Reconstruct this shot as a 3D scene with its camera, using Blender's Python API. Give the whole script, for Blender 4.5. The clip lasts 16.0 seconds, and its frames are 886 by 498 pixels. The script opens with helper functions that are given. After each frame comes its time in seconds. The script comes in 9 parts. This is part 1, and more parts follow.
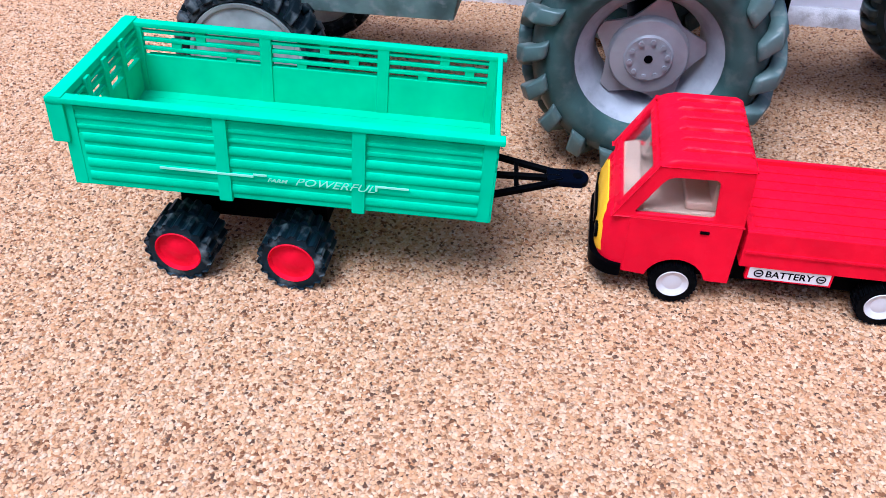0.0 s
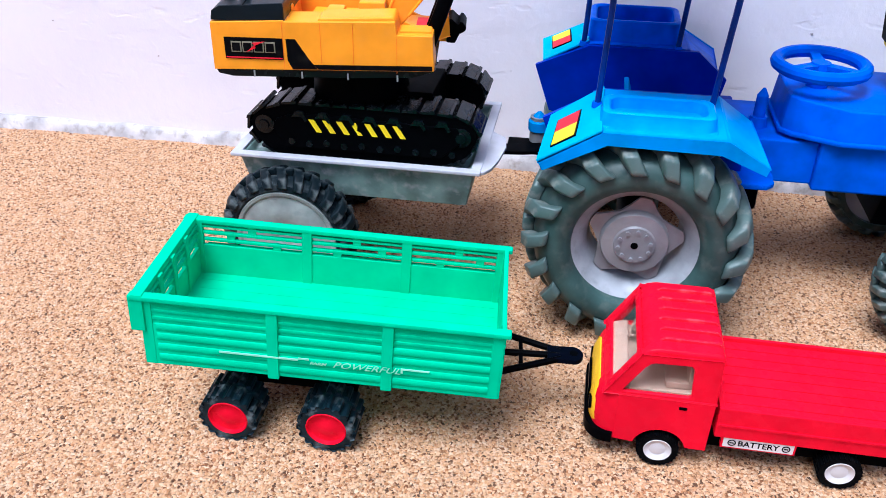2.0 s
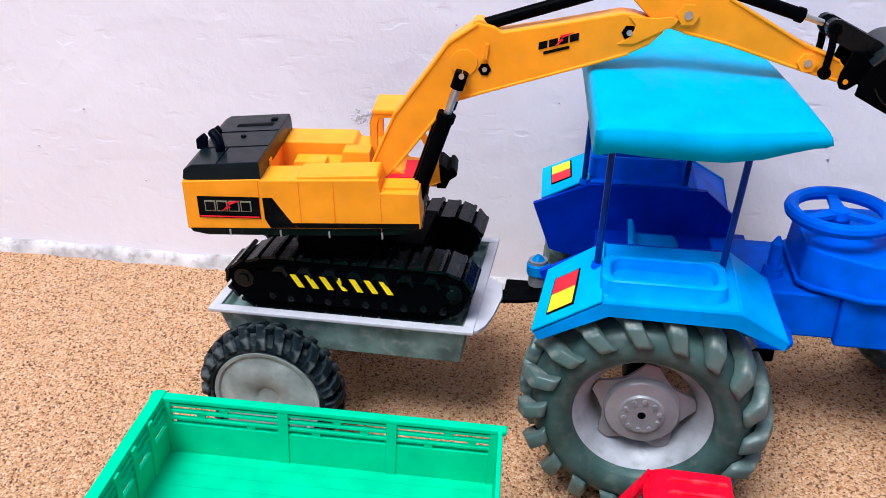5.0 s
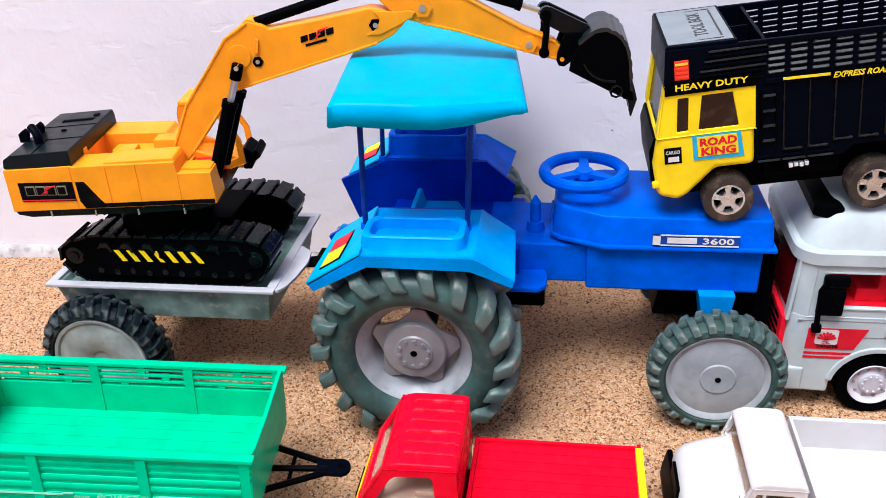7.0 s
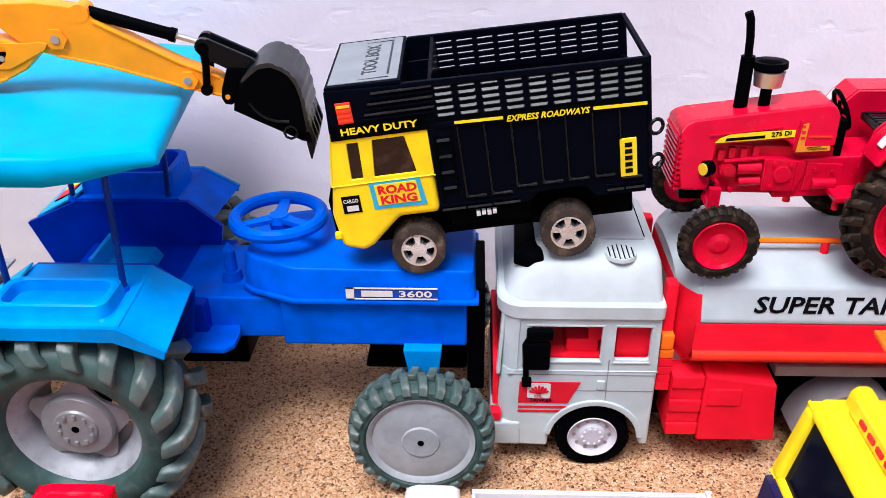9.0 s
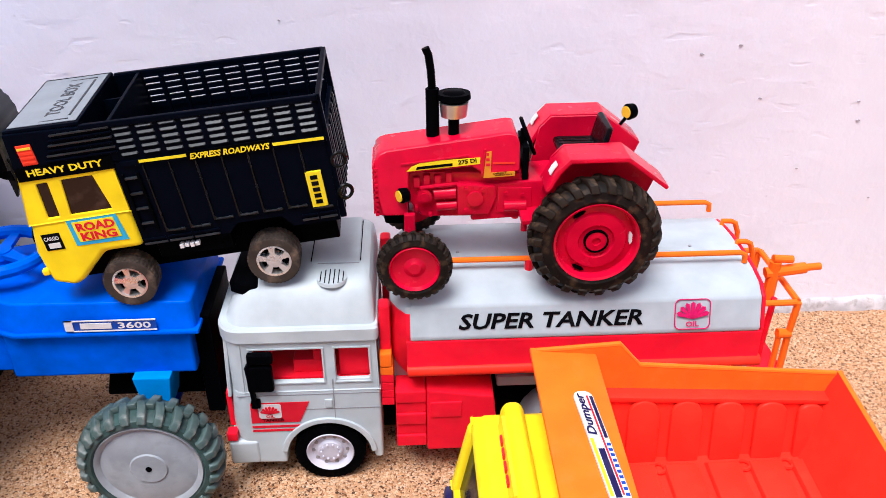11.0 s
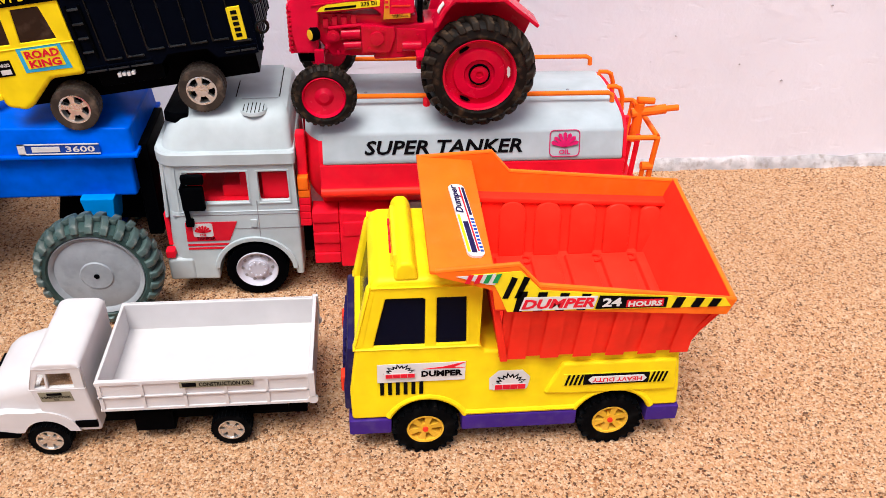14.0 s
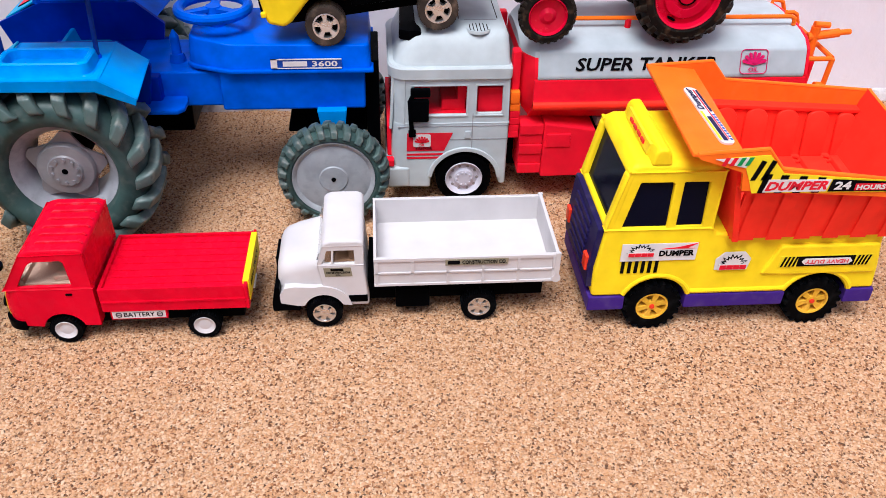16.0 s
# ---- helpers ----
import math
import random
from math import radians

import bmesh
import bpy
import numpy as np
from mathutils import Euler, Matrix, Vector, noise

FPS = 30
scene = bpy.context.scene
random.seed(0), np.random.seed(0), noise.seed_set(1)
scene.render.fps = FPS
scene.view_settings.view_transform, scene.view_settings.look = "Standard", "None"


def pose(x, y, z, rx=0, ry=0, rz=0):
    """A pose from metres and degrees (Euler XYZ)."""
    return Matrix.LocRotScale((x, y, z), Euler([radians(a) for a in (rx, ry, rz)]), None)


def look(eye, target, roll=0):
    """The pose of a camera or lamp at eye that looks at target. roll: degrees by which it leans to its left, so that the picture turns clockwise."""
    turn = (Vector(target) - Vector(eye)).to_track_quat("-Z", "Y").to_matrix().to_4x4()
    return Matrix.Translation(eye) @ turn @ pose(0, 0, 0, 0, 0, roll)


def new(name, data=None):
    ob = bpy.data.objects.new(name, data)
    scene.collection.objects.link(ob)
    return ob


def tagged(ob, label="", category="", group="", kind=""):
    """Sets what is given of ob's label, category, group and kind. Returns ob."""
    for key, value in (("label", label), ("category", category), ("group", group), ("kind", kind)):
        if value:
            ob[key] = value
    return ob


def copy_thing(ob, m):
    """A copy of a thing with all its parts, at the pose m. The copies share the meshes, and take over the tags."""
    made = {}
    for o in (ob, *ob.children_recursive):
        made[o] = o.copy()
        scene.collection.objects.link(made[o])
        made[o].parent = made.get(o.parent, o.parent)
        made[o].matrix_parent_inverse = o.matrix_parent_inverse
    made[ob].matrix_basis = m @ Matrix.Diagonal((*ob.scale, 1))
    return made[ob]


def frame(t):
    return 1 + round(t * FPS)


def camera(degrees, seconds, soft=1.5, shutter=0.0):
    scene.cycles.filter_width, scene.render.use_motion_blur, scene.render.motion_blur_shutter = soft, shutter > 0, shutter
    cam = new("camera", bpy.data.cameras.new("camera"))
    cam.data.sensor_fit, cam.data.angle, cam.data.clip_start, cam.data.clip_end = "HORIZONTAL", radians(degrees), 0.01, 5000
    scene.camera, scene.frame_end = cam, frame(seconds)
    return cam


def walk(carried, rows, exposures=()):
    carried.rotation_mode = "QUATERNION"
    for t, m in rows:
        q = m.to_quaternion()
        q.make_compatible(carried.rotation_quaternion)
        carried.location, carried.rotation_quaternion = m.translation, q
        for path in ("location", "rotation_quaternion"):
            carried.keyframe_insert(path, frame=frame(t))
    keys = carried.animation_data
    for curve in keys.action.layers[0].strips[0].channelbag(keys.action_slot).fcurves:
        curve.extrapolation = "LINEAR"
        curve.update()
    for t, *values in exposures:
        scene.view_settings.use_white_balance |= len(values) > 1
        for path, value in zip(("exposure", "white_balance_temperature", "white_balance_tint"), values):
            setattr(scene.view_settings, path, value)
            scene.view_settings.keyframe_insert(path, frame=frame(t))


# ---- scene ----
cam = camera(56.0, 16.0, 0.5)
PATH = [
    (0, (0.044, 0.002, 0.244), (-0.211, 1.54, -1.009), 0.4),
    (0.5, (0.038, 0.03, 0.25), (-0.225, 1.593, -0.97), 0.5),
    (1, (0.035, 0.017, 0.27), (-0.24, 1.614, -0.903), 0.4),
    (1.5, (0.04, -0.014, 0.287), (-0.251, 1.627, -0.819), 0.3),
    (2, (0.044, -0.025, 0.31), (-0.251, 1.644, -0.752), 0.3),
    (2.5, (0.036, -0.006, 0.324), (-0.245, 1.685, -0.705), 0.9),
    (3, (0.027, 0.039, 0.324), (-0.263, 1.745, -0.679), 1.0),
    (3.5, (0.022, 0.079, 0.314), (-0.267, 1.797, -0.669), 1.2),
    (3.7, (0.02, 0.094, 0.314), (-0.273, 1.815, -0.664), 1.2),
    (5.8, (0.081, -0.018, 0.359), (-0.279, 1.72, -0.564), -2.2),
    (6, (0.09, -0.026, 0.359), (-0.255, 1.718, -0.557), -2.0),
    (6.5, (0.125, -0.019, 0.357), (-0.197, 1.72, -0.578), -2.6),
    (7, (0.167, -0.014, 0.355), (-0.118, 1.721, -0.599), -2.9),
    (7.5, (0.213, -0.009, 0.359), (-0.013, 1.718, -0.625), -2.6),
    (8, (0.25, -0.007, 0.361), (0.091, 1.72, -0.635), -1.7),
    (8.5, (0.275, 0.019, 0.363), (0.163, 1.747, -0.637), -1.1),
    (9, (0.289, 0.058, 0.361), (0.217, 1.795, -0.627), -0.7),
    (9.5, (0.324, 0.058, 0.363), (0.302, 1.807, -0.608), -0.7),
    (10, (0.361, 0.041, 0.365), (0.407, 1.786, -0.611), -0.4),
    (10.2, (0.372, 0.037, 0.368), (0.444, 1.779, -0.612), -0.3),
    (12.3, (0.447, 0.084, 0.405), (0.541, 1.774, -0.66), 0.2),
    (12.5, (0.448, 0.072, 0.403), (0.551, 1.758, -0.669), 0.6),
    (13, (0.443, 0.036, 0.397), (0.584, 1.702, -0.702), 1.5),
    (13.5, (0.449, -0.008, 0.386), (0.611, 1.641, -0.734), 1.7),
    (14, (0.439, -0.051, 0.372), (0.615, 1.582, -0.77), 1.7),
    (14.5, (0.422, -0.094, 0.367), (0.613, 1.523, -0.795), 1.5),
    (15, (0.396, -0.12, 0.366), (0.585, 1.49, -0.805), 1.3),
    (15.5, (0.346, -0.126, 0.37), (0.517, 1.481, -0.81), 1.2),
    (16, (0.296, -0.12, 0.366), (0.438, 1.478, -0.828), 1.4),
]
walk(cam, [(t, look(eye, target, roll)) for t, eye, target, roll in PATH],
     exposures=[(0, 0.70, 4800, 12), (1.0, 0.82, 4800, 8), (2.5, 0.66, 5250, 8), (3.5, 0.62, 5350, 7), (6, 0.54, 5600, 7), (8, 0.72, 5700, 10), (10, 0.63, 5750, 13), (12.5, 0.60, 5750, 10), (14.5, 0.44, 6100, 9), (16, 0.41, 5700, 11)])

# ---- world and light ----
world = bpy.data.worlds.new("overcast_sky")
scene.world = world
world.use_nodes = True
wn = world.node_tree
sky = wn.nodes.new("ShaderNodeTexSky")
sky.sky_type = "NISHITA"
sky.sun_disc = False
sky.sun_elevation = radians(66)
sky.sun_rotation = radians(200)
sky.dust_density = 4.0
sky.air_density = 1.0
wn.nodes["Background"].inputs["Strength"].default_value = 0.088
wn.links.new(sky.outputs[0], wn.nodes["Background"].inputs["Color"])
sun_data = bpy.data.lights.new("sun", "SUN")
sun_data.energy = 2.75
sun_data.angle = radians(30)
sun_data.color = (1.0, 0.95, 0.88)
sun = new("sun", sun_data)
sun.matrix_world = look((-0.2, -0.45, 2.3), (0.25, 0.45, 0))


# ---- materials ----
def nodes_of(name):
    m = bpy.data.materials.new(name)
    m.use_nodes = True
    return m, m.node_tree, m.node_tree.nodes["Principled BSDF"]


def noise_node(nt, scale, detail=4.0, coord="Object"):
    tc = nt.nodes.new("ShaderNodeTexCoord")
    n = nt.nodes.new("ShaderNodeTexNoise")
    n.inputs["Scale"].default_value = scale
    n.inputs["Detail"].default_value = detail
    nt.links.new(tc.outputs[coord], n.inputs["Vector"])
    return n


def ramp_node(nt, stops, source, mode="LINEAR"):
    r = nt.nodes.new("ShaderNodeValToRGB")
    r.color_ramp.interpolation = mode
    e = r.color_ramp.elements
    while len(e) < len(stops):
        e.new(0.5)
    for k, (p, c) in enumerate(stops):
        e[k].position = p
        e[k].color = (*c, 1) if len(c) == 3 else c
    nt.links.new(source, r.inputs["Fac"])
    return r


def mix_node(nt, fac, a, b):
    m = nt.nodes.new("ShaderNodeMix")
    m.data_type = "RGBA"
    for sock, v in ((m.inputs[0], fac), (m.inputs[6], a), (m.inputs[7], b)):
        if isinstance(v, bpy.types.NodeSocket):
            nt.links.new(v, sock)
        else:
            sock.default_value = (*v, 1) if isinstance(v, tuple) else v
    return m.outputs[2]


def bump_node(nt, height, strength, distance, bsdf):
    b = nt.nodes.new("ShaderNodeBump")
    b.inputs["Strength"].default_value = strength
    b.inputs["Distance"].default_value = distance
    nt.links.new(height, b.inputs["Height"])
    nt.links.new(b.outputs[0], bsdf.inputs["Normal"])


def plastic(name, col, rough=0.38, dust=0.12, dust_col=(0.45, 0.38, 0.32), wear=0.06, metal=0.0, bump=0.05, gloss=0.10):
    """Moulded toy plastic or paint: slightly mottled, dusty in patches, with fine scuffs."""
    m, nt, p = nodes_of(name)
    big = noise_node(nt, 55, 5)
    fine = noise_node(nt, 900, 3)
    shade = tuple(c * (1 - wear * 2.2) for c in col)
    tint = tuple(min(1, c * (1 + wear)) for c in col)
    base = ramp_node(nt, [(0.3, shade), (0.7, tint)], big.outputs["Fac"])
    spots = noise_node(nt, 140, 8)
    mask = ramp_node(nt, [(0.52, (0, 0, 0)), (0.78, (dust, dust, dust))], spots.outputs["Fac"])
    col_out = mix_node(nt, mask.outputs["Color"], base.outputs["Color"], dust_col)
    nt.links.new(col_out, p.inputs["Base Color"])
    r = nt.nodes.new("ShaderNodeMapRange")
    r.inputs["To Min"].default_value = max(0.05, rough - 0.1)
    r.inputs["To Max"].default_value = min(1, rough + 0.16)
    nt.links.new(spots.outputs["Fac"], r.inputs["Value"])
    nt.links.new(r.outputs[0], p.inputs["Roughness"])
    p.inputs["Metallic"].default_value = metal
    p.inputs["Specular IOR Level"].default_value = gloss
    bump_node(nt, fine.outputs["Fac"], bump, 0.0006, p)
    return m


def glass_sheet(name, col, alpha_rough=0.05):
    m, nt, p = nodes_of(name)
    p.inputs["Base Color"].default_value = (*col, 1)
    p.inputs["Transmission Weight"].default_value = 1.0
    p.inputs["Roughness"].default_value = alpha_rough
    p.inputs["IOR"].default_value = 1.32
    return m


M_GREEN = plastic("green_plastic", (0.012, 0.53, 0.265), 0.34, 0.06, (0.2, 0.5, 0.36))
# glossier red; its pale pink patches imitate highlights on the ribs
M_REDRIB = plastic("glossy_red_rib", (0.74, 0.004, 0.026), 0.16, 0.3, (0.8, 0.25, 0.28), gloss=0.5)
M_RED = plastic("red_plastic", (0.72, 0.0008, 0.020), 0.24, 0.012, (0.7, 0.1, 0.12), gloss=0.05)
M_REDT = plastic("red_tractor_paint", (0.60, 0.001, 0.028), 0.20, 0.02, (0.5, 0.06, 0.06), 0.10, gloss=0.22)
M_REDO = plastic("scarlet_plastic", (0.88, 0.008, 0.028), 0.32, 0.04, (0.8, 0.2, 0.14), gloss=0.09)
M_ORANGE = plastic("orange_plastic", (0.93, 0.165, 0.008), 0.36, 0.05, (0.85, 0.4, 0.2))
M_DUMPO = plastic("orange_red_plastic", (0.93, 0.031, 0.013), 0.34, 0.05, (0.88, 0.18, 0.08))
M_YELLOW = plastic("yellow_plastic", (0.96, 0.71, 0.003), 0.34, 0.04, (0.85, 0.6, 0.12))
M_GOLD = plastic("golden_yellow_plastic", (0.80, 0.45, 0.03), 0.32, 0.2, (0.7, 0.5, 0.15), 0.1)
M_GOLDY = plastic("warm_yellow_plastic", (0.90, 0.50, 0.006), 0.32, 0.05, (0.8, 0.5, 0.1))
M_EXY = plastic("amber_plastic", (0.93, 0.325, 0.008), 0.32, 0.05, (0.8, 0.45, 0.2))
M_WHITE = plastic("white_plastic", (0.61, 0.585, 0.585), 0.36, 0.03, (0.50, 0.475, 0.46), 0.03)
M_CREAM = plastic("cream_plastic", (0.42, 0.29, 0.225), 0.5, 0.06)
M_GREY = plastic("pale_grey_plastic", (0.50, 0.555, 0.57), 0.34, 0.06, (0.46, 0.48, 0.47))
M_TANK = plastic("tank_grey_plastic", (0.42, 0.47, 0.495), 0.34, 0.08, (0.38, 0.41, 0.42))
M_BLUE = plastic("blue_plastic", (0.0004, 0.108, 0.74), 0.30, 0.06, (0.01, 0.22, 0.72), 0.14, gloss=0.045)
# darker copy of the blue, shade of recessed faces in its colour
M_BLUED = plastic("shaded_blue_plastic", (0.001, 0.030, 0.44), 0.34, 0.05, (0.02, 0.10, 0.48), 0.10, gloss=0.05)
M_POST = plastic("worn_blue_post", (0.004, 0.030, 0.22), 0.32, 0.4, (0.01, 0.06, 0.34), 0.2)
M_CYAN = plastic("sun_faded_cyan_plastic", (0.004, 0.36, 0.67), 0.38, 0.12, (0.05, 0.42, 0.55), 0.05)
M_CYANF = plastic("faded_fender_blue", (0.006, 0.24, 0.70), 0.36, 0.22, (0.03, 0.36, 0.66), 0.10)
M_BLACK = plastic("black_plastic", (0.0012, 0.0014, 0.002), 0.30, 0.0, (0.03, 0.03, 0.03), gloss=0.008)
M_BLACKB = plastic("blue_black_plastic", (0.0012, 0.0022, 0.006), 0.30, 0.05, (0.010, 0.013, 0.020), gloss=0.014)
# grey holds louvre and rib sheen in its colour; also faint print
M_EDGE = plastic("grey_sheen_and_print", (0.016, 0.019, 0.023), 0.30, 0.4, (0.07, 0.075, 0.08), 0.2, gloss=0.3)
M_TYRE = plastic("black_rubber", (0.002, 0.0023, 0.003), 0.42, 0.25, (0.035, 0.035, 0.035), gloss=0.015)
M_TYREB = plastic("brown_dusty_rubber", (0.010, 0.008, 0.007), 0.5, 0.75, (0.13, 0.075, 0.04), gloss=0.10)
M_LUGB = plastic("tan_dusty_lug_rubber", (0.020, 0.014, 0.010), 0.5, 0.9, (0.22, 0.14, 0.08), 0.2, gloss=0.10)
M_TYRET = plastic("tan_dusty_rubber", (0.055, 0.042, 0.034), 0.5, 0.9, (0.20, 0.14, 0.10), 0.2, gloss=0.10)
M_TYREG = plastic("dusty_grey_green_rubber", (0.041, 0.080, 0.074), 0.38, 0.35, (0.19, 0.19, 0.165), 0.2, gloss=0.28)
M_LUG = plastic("worn_lug_rubber", (0.080, 0.125, 0.116), 0.36, 0.5, (0.38, 0.355, 0.315), 0.2, gloss=0.38)
M_TYRED = plastic("dusty_dark_rubber", (0.006, 0.012, 0.016), 0.42, 0.6, (0.17, 0.19, 0.19), 0.2)
M_RIMG = plastic("silver_grey_paint", (0.34, 0.335, 0.355), 0.36, 0.35, (0.24, 0.21, 0.19), 0.10, 0.35)
M_TRAY = plastic("weathered_grey_green_plastic", (0.22, 0.33, 0.30), 0.42, 0.85, (0.46, 0.48, 0.48), 0.25)
M_TRAYP = plastic("pale_silver_rim_paint", (0.56, 0.55, 0.60), 0.42, 0.35, (0.40, 0.40, 0.40), 0.06, 0.2)
M_CHROME = plastic("scuffed_chrome", (0.72, 0.70, 0.68), 0.25, 0.30, (0.35, 0.28, 0.22), 0.05, 0.85)
M_SEMI = plastic("satin_black_plastic", (0.003, 0.0042, 0.0055), 0.22, 0.08, (0.014, 0.018, 0.022), gloss=0.12)
M_SHOE = plastic("scuffed_track_plastic", (0.0025, 0.004, 0.0055), 0.22, 0.2, (0.020, 0.026, 0.030), 0.2, gloss=0.20)
M_COVER = plastic("pale_blue_grey_cover_paint", (0.36, 0.385, 0.41), 0.32, 0.5, (0.22, 0.235, 0.24), 0.10, gloss=0.2)
M_DISH = plastic("dusty_blue_grey_paint", (0.36, 0.37, 0.40), 0.32, 0.6, (0.17, 0.19, 0.185), 0.15, gloss=0.3)
# bucket back: sky reflection is put into this lifted black
M_BUCKB = plastic("sky_lit_glossy_black", (0.008, 0.013, 0.015), 0.30, 0.3, (0.03, 0.04, 0.045), 0.2, gloss=0.55)
M_COVK = plastic("slate_black_plastic", (0.0025, 0.0065, 0.0095), 0.30, 0.15, (0.010, 0.016, 0.02), 0.2, gloss=0.16)
M_PALEG = plastic("faint_pale_print", (0.30, 0.72, 0.52), 0.45, 0.1)
M_FEND = plastic("azure_fender_plastic", (0.003, 0.29, 0.85), 0.32, 0.3, (0.02, 0.40, 0.76), 0.10)
M_TYREW = plastic("blue_black_worn_rubber", (0.006, 0.017, 0.025), 0.40, 0.9, (0.20, 0.24, 0.25), 0.3, gloss=0.12)
M_COVERG = plastic("scratched_silver_green_paint", (0.33, 0.37, 0.355), 0.30, 0.6, (0.17, 0.23, 0.21), 0.2, gloss=0.3)
# dark crimson stands for the shaded cab behind the windscreen
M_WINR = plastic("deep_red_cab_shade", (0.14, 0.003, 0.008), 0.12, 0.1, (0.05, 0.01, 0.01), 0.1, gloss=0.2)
M_LILAC = plastic("pale_lilac_plastic", (0.60, 0.59, 0.67), 0.4, 0.06)
M_PURPLE = plastic("purple_plastic", (0.05, 0.018, 0.21), 0.4, 0.08)
M_NAVYP = plastic("navy_purple_plastic", (0.016, 0.012, 0.07), 0.4, 0.08, gloss=0.07)
M_DARKW = plastic("dark_window_plastic", (0.002, 0.003, 0.012), 0.08, 0.03, (0.02, 0.03, 0.05), 0.02, 0.0, 0.02, gloss=0.05)
M_BROWNW = plastic("smoky_brown_window", (0.020, 0.008, 0.005), 0.10, 0.5, (0.10, 0.06, 0.045), 0.1, 0.0, 0.02, gloss=0.25)
M_GUN = plastic("grey_sticker", (0.22, 0.245, 0.265), 0.42, 0.10)
M_PAPERW = plastic("white_sticker", (0.72, 0.70, 0.69), 0.45, 0.05)
M_PAPERB = plastic("black_sticker", (0.003, 0.003, 0.004), 0.40, 0.02, gloss=0.02)
M_PAPERR = plastic("red_sticker", (0.72, 0.012, 0.03), 0.40, 0.03)
M_PAPERY = plastic("yellow_sticker", (0.90, 0.70, 0.01), 0.40, 0.03)
M_PAPERO = plastic("gold_orange_sticker", (0.75, 0.30, 0.02), 0.40, 0.5, (0.6, 0.03, 0.02))
M_PAPERBL = plastic("blue_sticker", (0.012, 0.06, 0.35), 0.40, 0.03)
M_PAPERSK = plastic("sky_blue_sticker", (0.05, 0.42, 0.68), 0.40, 0.03)
M_PAPERG = plastic("green_sticker", (0.02, 0.30, 0.08), 0.40, 0.03)
M_PAPERK = plastic("khaki_sticker", (0.27, 0.245, 0.17), 0.40, 0.05)
M_MAGENTA = plastic("crimson_ink", (0.62, 0.01, 0.12), 0.45, 0.02)
M_AMBER = plastic("amber_lamp_lens", (0.85, 0.55, 0.03), 0.15, 0.02)
M_LAMPR = plastic("red_lamp_lens", (0.85, 0.05, 0.02), 0.2, 0.02)
M_BROWN = plastic("tan_brown_interior", (0.30, 0.17, 0.10), 0.5, 0.06)
M_CLEAR = glass_sheet("clear_toy_window", (0.86, 0.86, 0.86), 0.10)
M_STEEL = plastic("steel", (0.55, 0.54, 0.52), 0.28, 0.08, (0.3, 0.3, 0.3), 0.05, 0.9)

GRIT = [(0.0, (0.55, 0.308, 0.158)), (0.16, (0.61, 0.375, 0.215)), (0.32, (0.49, 0.258, 0.122)), (0.46, (0.64, 0.420, 0.260)),
        (0.60, (0.56, 0.322, 0.172)), (0.72, (0.66, 0.460, 0.305)), (0.80, (0.36, 0.160, 0.068)), (0.86, (0.56, 0.325, 0.178)),
        (0.905, (0.17, 0.065, 0.027)), (0.955, (0.080, 0.040, 0.024))]


def grit_material():
    m, nt, p = nodes_of("tan_stone_grit")
    g = nt.nodes.new("ShaderNodeNewGeometry")
    ramp = ramp_node(nt, GRIT, g.outputs["Random Per Island"], "CONSTANT")
    patch = noise_node(nt, 3.0, 4)
    f = ramp_node(nt, [(0.35, (0.0, 0.0, 0.0)), (0.7, (0.22, 0.22, 0.22))], patch.outputs["Fac"])
    toned = mix_node(nt, f.outputs["Color"], ramp.outputs["Color"], (0.46, 0.25, 0.12))
    # dark specks between the stones
    sp = noise_node(nt, 420, 2)
    k = ramp_node(nt, [(0.585, (0, 0, 0)), (0.65, (0.78, 0.78, 0.78))], sp.outputs["Fac"])
    nt.links.new(mix_node(nt, k.outputs["Color"], toned, (0.17, 0.075, 0.035)), p.inputs["Base Color"])
    p.inputs["Roughness"].default_value = 0.65
    p.inputs["Specular IOR Level"].default_value = 0.15
    return m


def ground_material():
    m, nt, p = nodes_of("washed_aggregate")
    tc = nt.nodes.new("ShaderNodeTexCoord")
    v = nt.nodes.new("ShaderNodeTexVoronoi")
    v.inputs["Scale"].default_value = 560
    nt.links.new(tc.outputs["Object"], v.inputs["Vector"])
    sep = nt.nodes.new("ShaderNodeSeparateColor")
    nt.links.new(v.outputs["Color"], sep.inputs[0])
    ramp = ramp_node(nt, GRIT, sep.outputs[0], "CONSTANT")
    patch = noise_node(nt, 3.0, 4)
    f = ramp_node(nt, [(0.35, (0.0, 0.0, 0.0)), (0.7, (0.25, 0.25, 0.25))], patch.outputs["Fac"])
    nt.links.new(mix_node(nt, f.outputs["Color"], ramp.outputs["Color"], (0.34, 0.18, 0.085)), p.inputs["Base Color"])
    p.inputs["Roughness"].default_value = 0.75
    inv = nt.nodes.new("ShaderNodeMath")
    inv.operation = "SUBTRACT"
    inv.inputs[0].default_value = 1.0
    nt.links.new(v.outputs["Distance"], inv.inputs[1])
    bump_node(nt, inv.outputs[0], 0.9, 0.002, p)
    return m


